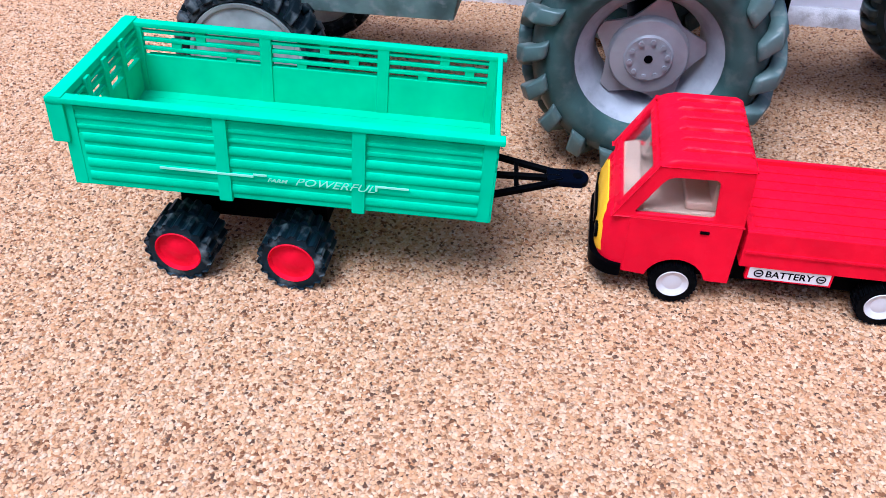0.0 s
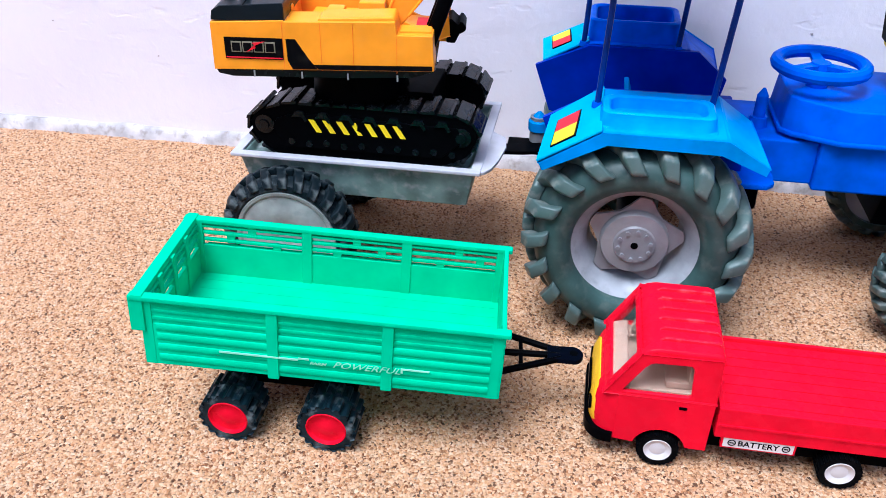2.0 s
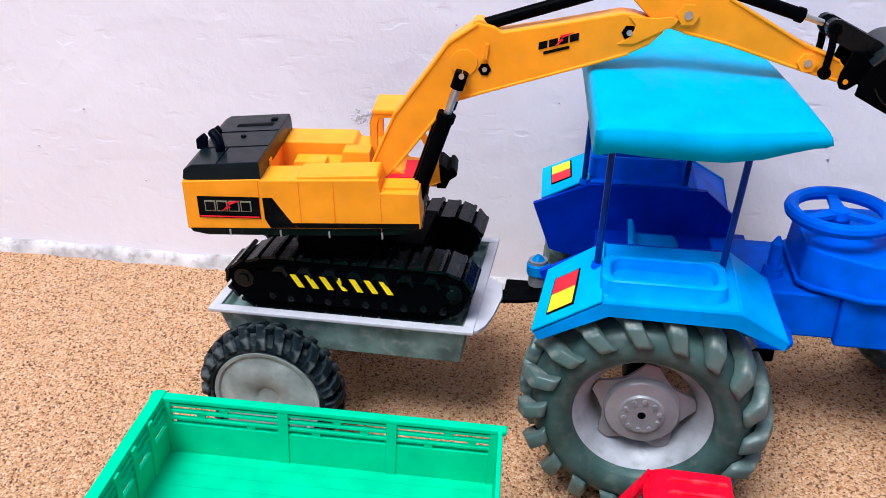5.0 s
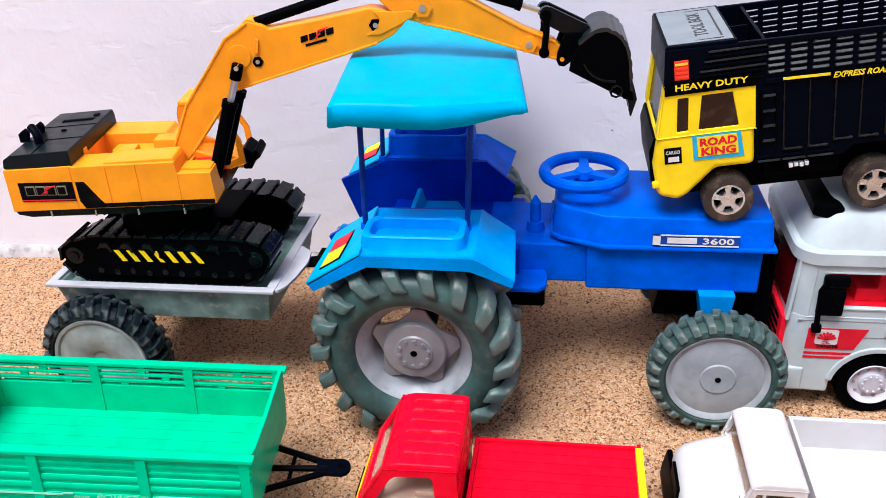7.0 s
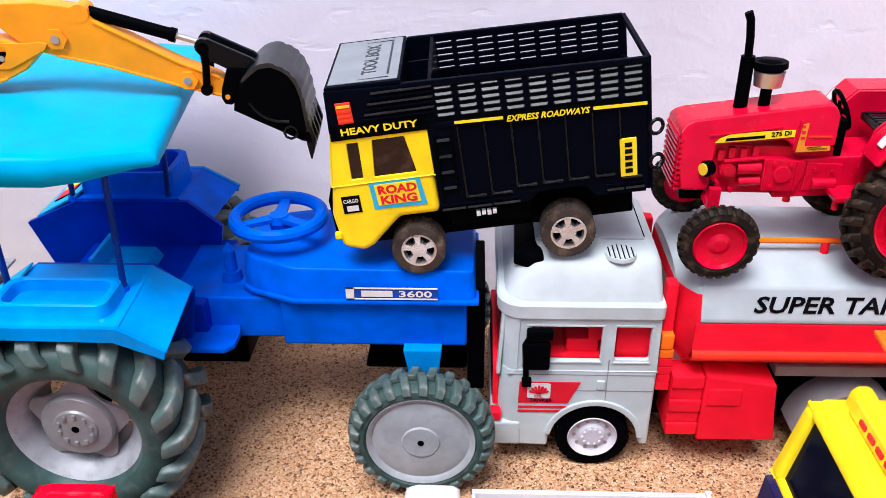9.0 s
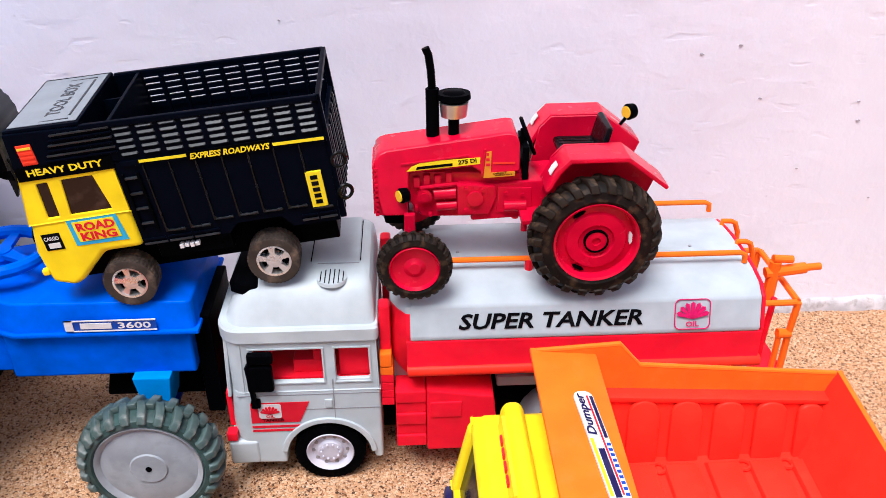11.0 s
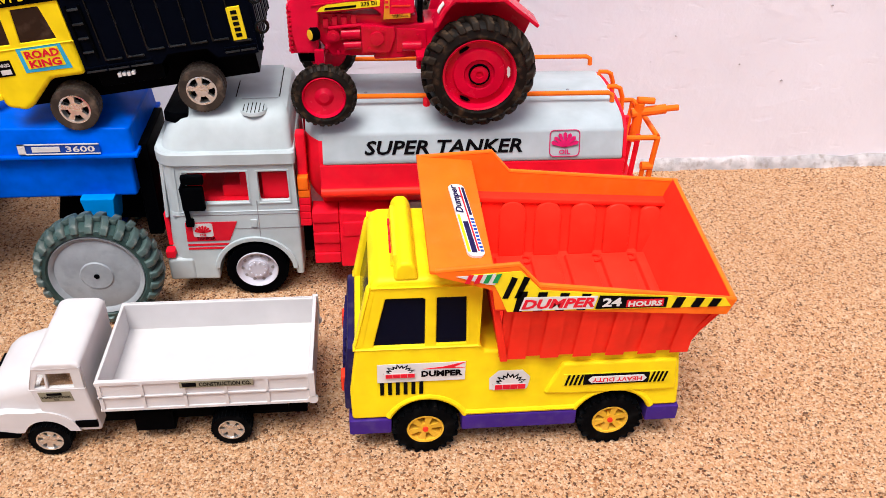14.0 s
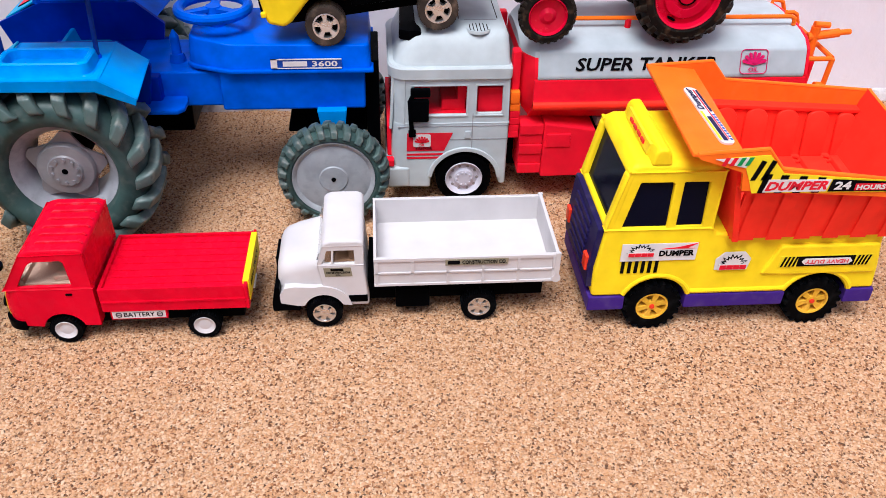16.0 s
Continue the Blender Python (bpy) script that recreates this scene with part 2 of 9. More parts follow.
def wall_material():
    m, nt, p = nodes_of("whitewashed_plaster")
    a = noise_node(nt, 5, 6)
    b = noise_node(nt, 60, 8)
    c = noise_node(nt, 420, 4)
    d = noise_node(nt, 22, 3)
    base = ramp_node(nt, [(0.3, (0.755, 0.725, 0.795)), (0.7, (0.845, 0.815, 0.88))], a.outputs["Fac"])
    stain = ramp_node(nt, [(0.66, (0, 0, 0)), (0.80, (0.4, 0.4, 0.4))], b.outputs["Fac"])
    col = mix_node(nt, stain.outputs["Color"], base.outputs["Color"], (0.64, 0.61, 0.66))
    # pin-head chips in the limewash
    tc = nt.nodes.new("ShaderNodeTexCoord")
    v = nt.nodes.new("ShaderNodeTexVoronoi")
    v.inputs["Scale"].default_value = 26
    nt.links.new(tc.outputs["Object"], v.inputs["Vector"])
    chip = ramp_node(nt, [(0.0, (0.35, 0.35, 0.35)), (0.03, (0.0, 0.0, 0.0))], v.outputs["Distance"])
    nt.links.new(mix_node(nt, chip.outputs["Color"], col, (0.36, 0.33, 0.36)), p.inputs["Base Color"])
    p.inputs["Roughness"].default_value = 0.8
    ridge = ramp_node(nt, [(0.42, (0, 0, 0)), (0.50, (1, 1, 1)), (0.58, (0, 0, 0))], d.outputs["Fac"])
    def madd(x, k, y):
        n = nt.nodes.new("ShaderNodeMath")
        n.operation = "MULTIPLY_ADD"
        n.inputs[1].default_value = k
        nt.links.new(x, n.inputs[0])
        nt.links.new(y, n.inputs[2])
        return n.outputs[0]
    h = madd(c.outputs["Fac"], 0.16, b.outputs["Fac"])
    h = madd(ridge.outputs["Color"], 0.16, h)
    mp = nt.nodes.new("ShaderNodeMapping")
    mp.inputs["Scale"].default_value = (38, 38, 95)
    dent = nt.nodes.new("ShaderNodeTexNoise")
    dent.inputs["Scale"].default_value = 1.0
    dent.inputs["Detail"].default_value = 3.0
    nt.links.new(tc.outputs["Object"], mp.inputs["Vector"])
    nt.links.new(mp.outputs[0], dent.inputs["Vector"])
    pit = ramp_node(nt, [(0.62, (0, 0, 0)), (0.70, (1, 1, 1))], dent.outputs["Fac"])
    h = madd(pit.outputs["Color"], -0.22, h)
    bump_node(nt, h, 0.34, 0.0024, p)
    return m


M_GRIT = grit_material()
M_GROUND = ground_material()
M_WALL = wall_material()
M_CHIP = plastic("dark_plaster_knock", (0.40, 0.365, 0.39), 0.9, 0.3)
M_SCUFF = plastic("grey_plaster_scuff", (0.60, 0.575, 0.625), 0.9, 0.3)
M_MORTAR = plastic("grey_mortar", (0.56, 0.52, 0.52), 0.85, 1.0, (0.25, 0.21, 0.18), 0.2, 0.0, 0.8)


# ---- mesh helpers ----
def soft(bm, w, seg=2, angle=28):
    """Rounds the sharp edges of a mesh."""
    if w <= 0:
        return bm
    bm.normal_update()
    es = [e for e in bm.edges if len(e.link_faces) == 2 and e.calc_face_angle(0) > radians(angle)]
    if es:
        bmesh.ops.bevel(bm, geom=es, offset=w, segments=seg, profile=0.5, affect="EDGES", clamp_overlap=True)
    return bm


def box(bm, x0, x1, y0, y1, z0, z1, dx0=0, dx1=0, dy0=0, dy1=0):
    """A box; dx0.. draw in the top at each side."""
    c = [(x0, y0, z0), (x1, y0, z0), (x1, y1, z0), (x0, y1, z0),
         (x0 + dx0, y0 + dy0, z1), (x1 - dx1, y0 + dy0, z1), (x1 - dx1, y1 - dy1, z1), (x0 + dx0, y1 - dy1, z1)]
    v = [bm.verts.new(p) for p in c]
    for f in ((0, 3, 2, 1), (4, 5, 6, 7), (0, 1, 5, 4), (1, 2, 6, 5), (2, 3, 7, 6), (3, 0, 4, 7)):
        bm.faces.new([v[i] for i in f])
    return v


def prism(bm, prof, y0, y1):
    """A side profile of (x, z) drawn out from y0 to y1; a third value in a point draws that point in at both sides."""
    area = sum(a[0] * b[1] - b[0] * a[1] for a, b in zip(prof, prof[1:] + prof[:1]))
    if area < 0:
        prof = prof[::-1]
    near = [bm.verts.new((p[0], y0 + (p[2] if len(p) > 2 else 0), p[1])) for p in prof]
    far = [bm.verts.new((p[0], y1 - (p[2] if len(p) > 2 else 0), p[1])) for p in prof]
    bm.faces.new(near)
    bm.faces.new(far[::-1])
    n = len(prof)
    for i in range(n):
        j = (i + 1) % n
        bm.faces.new((near[j], near[i], far[i], far[j]))
    return near + far


def prism_x(bm, prof, x0, x1):
    """An end profile of (y, z) drawn out from x0 to x1."""
    area = sum(a[0] * b[1] - b[0] * a[1] for a, b in zip(prof, prof[1:] + prof[:1]))
    if area < 0:
        prof = prof[::-1]
    a = [bm.verts.new((x0, y, z)) for y, z in prof]
    b = [bm.verts.new((x1, y, z)) for y, z in prof]
    bm.faces.new(a[::-1])
    bm.faces.new(b)
    n = len(prof)
    for i in range(n):
        j = (i + 1) % n
        bm.faces.new((a[i], a[j], b[j], b[i]))


def prism_z(bm, prof, z0, z1):
    """A plan of (x, y) raised from z0 to z1."""
    area = sum(a[0] * b[1] - b[0] * a[1] for a, b in zip(prof, prof[1:] + prof[:1]))
    if area < 0:
        prof = prof[::-1]
    a = [bm.verts.new((x, y, z0)) for x, y in prof]
    b = [bm.verts.new((x, y, z1)) for x, y in prof]
    bm.faces.new(a[::-1])
    bm.faces.new(b)
    n = len(prof)
    for i in range(n):
        j = (i + 1) % n
        bm.faces.new((a[i], a[j], b[j], b[i]))


def panel(bm, outline, holes, y0, y1):
    """A flat panel of (x, z) outline with openings, from y0 to y1."""
    near, far = [], []
    for loop in [outline] + list(holes):
        a = [bm.verts.new((x, y0, z)) for x, z in loop]
        b = [bm.verts.new((x, y1, z)) for x, z in loop]
        for ring_, store in ((a, near), (b, far)):
            store += [bm.edges.new((ring_[i], ring_[(i + 1) % len(ring_)])) for i in range(len(ring_))]
        for i in range(len(a)):
            j = (i + 1) % len(a)
            bm.faces.new((a[i], a[j], b[j], b[i]))
    for store in (near, far):
        bmesh.ops.triangle_fill(bm, use_beauty=True, edges=store)


def flat_tris(bm):
    """Cuts hollow-cornered faces into triangles."""
    bm.normal_update()
    bmesh.ops.triangulate(bm, faces=[f for f in bm.faces if len(f.verts) > 4])


def plan_ring(x0, x1, y0, y1, rf, rb, z, n=5):
    """A rounded oblong at height z: corner radius rf at x0, rb at x1."""
    out = []
    for cx, cy, r, a0 in ((x1 - rb, y0 + rb, rb, -90), (x1 - rb, y1 - rb, rb, 0), (x0 + rf, y1 - rf, rf, 90), (x0 + rf, y0 + rf, rf, 180)):
        for k in range(n + 1):
            a = radians(a0 + 90 * k / n)
            out.append((cx + r * math.cos(a), cy + r * math.sin(a), z))
    return out


def loft(bm, rings):
    """A closed skin through outlines with equal numbers of points."""
    vs = [[bm.verts.new(p) for p in ring_] for ring_ in rings]
    for p, q in zip(vs, vs[1:]):
        for i in range(len(p)):
            j = (i + 1) % len(p)
            bm.faces.new((p[i], p[j], q[j], q[i]))
    bm.faces.new(vs[0][::-1])
    bm.faces.new(vs[-1])


def arc(cx, cz, r, a0, a1, n=10):
    return [(cx + r * math.cos(radians(a0 + (a1 - a0) * i / n)), cz + r * math.sin(radians(a0 + (a1 - a0) * i / n))) for i in range(n + 1)]


def lathe(bm, prof, n=32, at=(0, 0, 0)):
    """A closed profile of (radius, y) turned round the y axis."""
    rings = []
    for i in range(n):
        a = 2 * math.pi * i / n
        rings.append([bm.verts.new((at[0] + r * math.cos(a), at[1] + y, at[2] + r * math.sin(a))) for r, y in prof])
    k = len(prof)
    for i in range(n):
        p, q = rings[i], rings[(i + 1) % n]
        for j in range(k):
            jj = (j + 1) % k
            if prof[j][0] < 1e-7 and prof[jj][0] < 1e-7:
                continue
            bm.faces.new((p[j], q[j], q[jj], p[jj]))
    bmesh.ops.remove_doubles(bm, verts=bm.verts[:], dist=1e-6)


def disc_y(bm, cx, cz, r, y0, y1, n=20):
    prism(bm, [(cx + r * math.cos(2 * math.pi * i / n), cz + r * math.sin(2 * math.pi * i / n)) for i in range(n)], y0, y1)


def disc_z(bm, cx, cy, r0, r1, z0, z1, n=20):
    a = [bm.verts.new((cx + r0 * math.cos(2 * math.pi * i / n), cy + r0 * math.sin(2 * math.pi * i / n), z0)) for i in range(n)]
    b = [bm.verts.new((cx + r1 * math.cos(2 * math.pi * i / n), cy + r1 * math.sin(2 * math.pi * i / n), z1)) for i in range(n)]
    bm.faces.new(a[::-1])
    bm.faces.new(b)
    for i in range(n):
        j = (i + 1) % n
        bm.faces.new((a[i], a[j], b[j], b[i]))


def tube(bm, pts, r, n=8, r1=None):
    """A round bar along points; r1: its radius at the end."""
    pts = [Vector(p) for p in pts]
    rings = []
    for i, p in enumerate(pts):
        d = (pts[min(i + 1, len(pts) - 1)] - pts[max(i - 1, 0)]).normalized()
        u = d.cross(Vector((0, 1, 0.01)) if abs(d.y) < 0.9 else Vector((1, 0, 0))).normalized()
        w = d.cross(u)
        rr = r if r1 is None else r + (r1 - r) * i / (len(pts) - 1)
        rings.append([bm.verts.new(p + rr * (math.cos(2 * math.pi * k / n) * u + math.sin(2 * math.pi * k / n) * w)) for k in range(n)])
    for a, b in zip(rings, rings[1:]):
        for k in range(n):
            bm.faces.new((a[k], a[(k + 1) % n], b[(k + 1) % n], b[k]))
    bm.faces.new(rings[0][::-1])
    bm.faces.new(rings[-1])


def ring(bm, c, R, r, tilt=None, n=28, k=8):
    """A torus round the z axis, turned by tilt."""
    t = tilt or Matrix.Identity(3)
    vs = [[bm.verts.new(Vector(c) + t @ Vector(((R + r * math.cos(2 * math.pi * j / k)) * math.cos(2 * math.pi * i / n),
                                                (R + r * math.cos(2 * math.pi * j / k)) * math.sin(2 * math.pi * i / n),
                                                r * math.sin(2 * math.pi * j / k)))) for j in range(k)] for i in range(n)]
    for i in range(n):
        for j in range(k):
            bm.faces.new((vs[i][j], vs[(i + 1) % n][j], vs[(i + 1) % n][(j + 1) % k], vs[i][(j + 1) % k]))


def thing(name, label, category, at=(0, 0, 0), turn=(0, 0, 0), group=""):
    ob = new(name)
    ob.empty_display_size = 0.02
    ob.matrix_basis = pose(*at, *turn)
    return tagged(ob, label, category, group)


def root_of(ob):
    while ob.parent:
        ob = ob.parent
    return ob


def finish(bm, name, material, sharp=35):
    bmesh.ops.recalc_face_normals(bm, faces=bm.faces[:])
    me = bpy.data.meshes.new(name)
    for f in bm.faces:
        f.smooth = True
    bm.to_mesh(me)
    bm.free()
    me.set_sharp_from_angle(angle=radians(sharp))
    if material:
        me.materials.append(material)
    return me


def part(name, bm, material, parent, label="", world_space=True, bevel=0.0, seg=2):
    """Links a bmesh, drawn in the place's metres, as one part under a thing or a part."""
    soft(bm, bevel, seg)
    if world_space:
        bm.transform(root_of(parent).matrix_basis.inverted())
    ob = new(name, finish(bm, name, material))
    ob.parent = parent
    if bevel > 0:
        ob.modifiers.new("even_shading", "WEIGHTED_NORMAL").keep_sharp = True
    return tagged(ob, label)


def B():
    return bmesh.new()


def one(fn, *a, **k):
    bm = bmesh.new()
    fn(bm, *a, **k)
    return bm


def lettering(words, parent, material, at, width, height=None, turn=(90, 0, 0), label="", shear=0.0, bold=0.00022, world_space=True, name="lettering"):
    """Words in the built-in font, fitted to a width (and a height of capitals)."""
    cu = bpy.data.curves.new(name, "FONT")
    cu.body = words
    cu.size = 0.01
    cu.shear = shear
    cu.offset = bold
    cu.extrude = 0.00003
    cu.resolution_u = 2
    tmp = new(name, cu)
    me = bpy.data.meshes.new_from_object(tmp.evaluated_get(bpy.context.evaluated_depsgraph_get()))
    bpy.data.objects.remove(tmp)
    xs = [v.co.x for v in me.vertices]
    ys = [v.co.y for v in me.vertices]
    sx = width / (max(xs) - min(xs))
    sy = (height / (max(ys) - min(ys))) if height else sx
    m = pose(*at, *turn) @ Matrix.Diagonal((sx, sy, 1, 1)) @ Matrix.Translation((-min(xs), -min(ys), 0))
    if world_space:
        m = root_of(parent).matrix_basis.inverted() @ m
    me.transform(m)
    me.materials.clear()
    me.materials.append(material)
    ob = new(name, me)
    ob.parent = parent
    return tagged(ob, label or "printed words")


def plate(name, parent, material, x0, x1, z0, z1, y, label="", t=0.0003, world_space=True):
    return part(name, one(box, x0, x1, y - t, y, z0, z1), material, parent, label, world_space)


# ---- wheels ----
def tyre_mesh(R, w, r_in, lugs=24, lug_h=0.0012, lug_len=0.55, style="block", side=0.82):
    """A tyre moulded with its tread in one skin, near face at y = 0, round the y axis."""
    bm = B()
    low = R - lug_h
    if style == "block":
        tread = [(-0.01, 0, 1), (0.42, 0, 1), (0.44, 0, 0), (0.56, 0, 0), (0.58, 2, 1), (1.01, 2, 1)]
    elif style == "chevron":
        tread = [(-0.01, 0, 1), (0.16, 1, 1), (0.34, 2, 1), (0.50, 3, 1), (0.66, 2, 1), (0.84, 1, 1), (1.01, 0, 1)]
    else:
        tread = [(0.02, 0, 1), (0.30, 0, 1), (0.32, 0, 0), (0.38, 0, 0), (0.40, 0, 1), (0.60, 0, 1), (0.62, 0, 0), (0.68, 0, 0), (0.70, 0, 1), (0.98, 0, 1)]
    rows = [(r_in, 0.0, 0, 0), (R * side, 0.0, 0, 0), (low * 0.985, 0.03 * w, tread[0][1], 2)]
    rows += [(low, y * w, ph, up) for y, ph, up in tread]
    rows += [(low * 0.985, 0.97 * w, tread[-1][1], 2), (R * side, w, 0, 0), (r_in, w, 0, 0)]
    n = 4 * lugs
    rings = []
    for r, y, ph, up in rows:
        ring_ = []
        for i in range(n):
            k = (i + ph) % 4
            rr = r
            if up and k < 2:
                rr = R if up == 1 else R - lug_h * 0.45
            a = 2 * math.pi * (i + (0.5 - lug_len) * (0.8 if k in (0, 3) else -0.8)) / n
            ring_.append(bm.verts.new((rr * math.cos(a), y, rr * math.sin(a))))
        rings.append(ring_)
    for p, q in zip(rings, rings[1:] + rings[:1]):
        for i in range(n):
            j = (i + 1) % n
            bm.faces.new((p[i], p[j], q[j], q[i]))
    return bm


def put_wheel(proto, parent, at, flip=False):
    """A copy of a wheel with its parts under a vehicle, its near face at the place given."""
    m = Matrix.Translation(at)
    if flip:
        m = m @ pose(0, 0, 0, 0, 0, 180)
    w = copy_thing(proto, m)
    w.parent = parent
    w.matrix_basis = root_of(parent).matrix_basis.inverted() @ m
    return w


def wheel(parent, at, tyre_bm, tyre_mat, rim_parts, label=""):
    """The first wheel of a vehicle: the tyre with its rim pieces, all drawn round the origin."""
    w = new("wheel", finish(tyre_bm, "wheel", tyre_mat))
    w.parent = parent
    w.matrix_basis = root_of(parent).matrix_basis.inverted() @ Matrix.Translation(at)
    tagged(w, label)
    for nm, bm, mat, lab in rim_parts:
        o = new(nm, finish(bm, nm, mat))
        o.parent = w
        tagged(o, lab)
    return w


def spoked_rim(r, n, depth=0.004, y=0.0, hub=0.32, spoke=0.30):
    """A rim ring with n spokes, near face at y."""
    bm = B()
    lathe(bm, [(r, y + 0.0006), (r * 0.97, y - 0.0004), (r * 0.86, y - 0.0002), (r * 0.82, y + depth), (r, y + depth)], 32)
    lathe(bm, [(0, y + 0.0002), (r * hub, y + 0.0002), (r * hub * 1.1, y + depth), (0, y + depth)], 16)
    for i in range(n):
        a = 2 * math.pi * i / n + 0.3
        u, v = Vector((math.cos(a), 0, math.sin(a))), Vector((-math.sin(a), 0, math.cos(a)))
        c = []
        for rr, hw in ((r * hub * 0.8, r * spoke * 0.55), (r * 0.9, r * spoke)):
            for yy in (y + 0.0004, y + depth):
                for s in (-1, 1):
                    p = u * rr + v * hw * s
                    c.append(bm.verts.new((p.x, yy, p.z)))
        for f in ((0, 1, 3, 2), (4, 6, 7, 5), (0, 4, 5, 1), (2, 3, 7, 6), (0, 2, 6, 4), (1, 5, 7, 3)):
            bm.faces.new([c[k] for k in f])
    return bm


def back_disc(r, y):
    return one(disc_y, 0, 0, r, y, y + 0.001, 24)


# ---- structure ----
def build_ground():
    bm = B()
    v = [bm.verts.new(p) for p in ((-60, -60, -0.0012), (60, -60, -0.0012), (60, 60, -0.0012), (-60, 60, -0.0012))]
    bm.faces.new(v)
    ob = new("ground", finish(bm, "ground", M_GROUND))
    tagged(ob, "tan washed stone aggregate floor", "ground", kind="structure")


def build_wall():
    bm = B()
    nx, nz = 150, 60
    x0, x1, z1 = -2.2, 2.8, 2.2
    rows = []
    for j in range(nz + 1):
        row = []
        for i in range(nx + 1):
            x = x0 + (x1 - x0) * i / nx
            z = z1 * (j / nz) ** 1.6
            y = WALL_Y + 0.004 * noise.noise((x * 3, z * 3, 1.7)) + 0.0015 * noise.noise((x * 11, z * 11, 5.1))
            row.append(bm.verts.new((x, y, z - 0.01)))
        rows.append(row)
    for j in range(nz):
        for i in range(nx):
            bm.faces.new((rows[j][i], rows[j][i + 1], rows[j + 1][i + 1], rows[j + 1][i]))
    box(bm, x0, x1, WALL_Y + 0.012, WALL_Y + 0.2, -0.01, z1 - 0.01)
    ob = new("wall_back", finish(bm, "wall_back", M_WALL))
    tagged(ob, "uneven whitewashed plaster wall, lilac white", "wall", kind="structure")
    # walls out of view, added to block low sky and deepen shadows
    for nm, a in (("wall_left", (x0 - 0.2, x0, -3.0, WALL_Y + 0.2)), ("wall_right", (x1, x1 + 0.2, -3.0, WALL_Y + 0.2)), ("wall_front", (x0, x1, -3.2, -3.0))):
        wb = new(nm, finish(one(box, *a, -0.01, 2.19), nm, M_WALL))
        tagged(wb, "unseen whitewashed wall, added to hold back low skylight", "wall", kind="structure")
    # knocks and a round scuff in the limewash
    random.seed(5)
    for x, z, r in CHIPS:
        pts = []
        for k in range(9):
            a = 2 * math.pi * k / 9
            q = 0.62 * r * random.uniform(0.5, 1.1)
            pts.append((x + 1.5 * q * math.cos(a), z + 0.8 * q * math.sin(a)))
        yw = WALL_Y + 0.004 * noise.noise((x * 3, z * 3, 1.7)) + 0.0015 * noise.noise((x * 11, z * 11, 5.1))
        chip = new("plaster_chip", finish(one(prism, pts, yw - 0.0007, yw + 0.003), "plaster_chip", M_CHIP))
        chip.parent = ob
    for k in range(46):
        a = random.uniform(0, 6.28)
        q = 0.0090 * random.uniform(0.1, 1.0)
        x, z = -0.1241 + q * math.cos(a), 0.1383 + q * math.sin(a)
        r = random.uniform(0.0004, 0.0010)
        yw = WALL_Y + 0.004 * noise.noise((x * 3, z * 3, 1.7)) + 0.0015 * noise.noise((x * 11, z * 11, 5.1))
        sc = new("plaster_scuff", finish(one(prism, [(x + r * random.uniform(0.5, 1.2) * math.cos(b * 0.9), z + r * random.uniform(0.5, 1.2) * math.sin(b * 0.9)) for b in range(7)], yw - 0.0006, yw + 0.003), "plaster_scuff", M_SCUFF))
        sc.parent = ob
    # rough mortar fillet along the foot of the wall
    bm = B()
    n = 420
    rows = []
    for i in range(n + 1):
        x = x0 + (x1 - x0) * i / n
        a = noise.noise((x * 25, 0, 0)) + 0.6 * noise.noise((x * 80, 3, 0))
        d, h = 0.008 + 0.003 * a, 0.009 + 0.003 * noise.noise((x * 30, 7, 2))
        rows.append([bm.verts.new((x, WALL_Y + 0.006, -0.003)), bm.verts.new((x, WALL_Y - d, -0.003)), bm.verts.new((x, WALL_Y - d * 0.75, h * 0.55)), bm.verts.new((x, WALL_Y - 0.003, h)), bm.verts.new((x, WALL_Y + 0.006, h + 0.002))])
    for p, q in zip(rows, rows[1:]):
        for k in range(4):
            bm.faces.new((p[k], q[k], q[k + 1], p[k + 1]))
    ob = new("trim", finish(bm, "trim", M_MORTAR, 60))
    tagged(ob, "rough pale grey mortar fillet along the foot of the wall", "trim", kind="structure")


WALL_Y = 0.603
# knocks in the limewash: x, z, size
CHIPS = [(0.662, 0.180, 0.0016), (0.734, 0.1765, 0.0014), (0.737, 0.162, 0.0020), (0.615, 0.213, 0.0018), (0.641, 0.2186, 0.0018), (0.202, 0.124, 0.0016),
         (-0.053, 0.208, 0.0011), (0.019, 0.156, 0.0010), (-0.351, 0.134, 0.0012), (0.8025, 0.084, 0.0016), (0.761, 0.0995, 0.0012), (-0.31, 0.075, 0.0011),
         (-0.40, 0.10, 0.0012), (0.33, 0.24, 0.0010), (0.70, 0.125, 0.0011), (0.83, 0.15, 0.0013)]
build_ground()
build_wall()


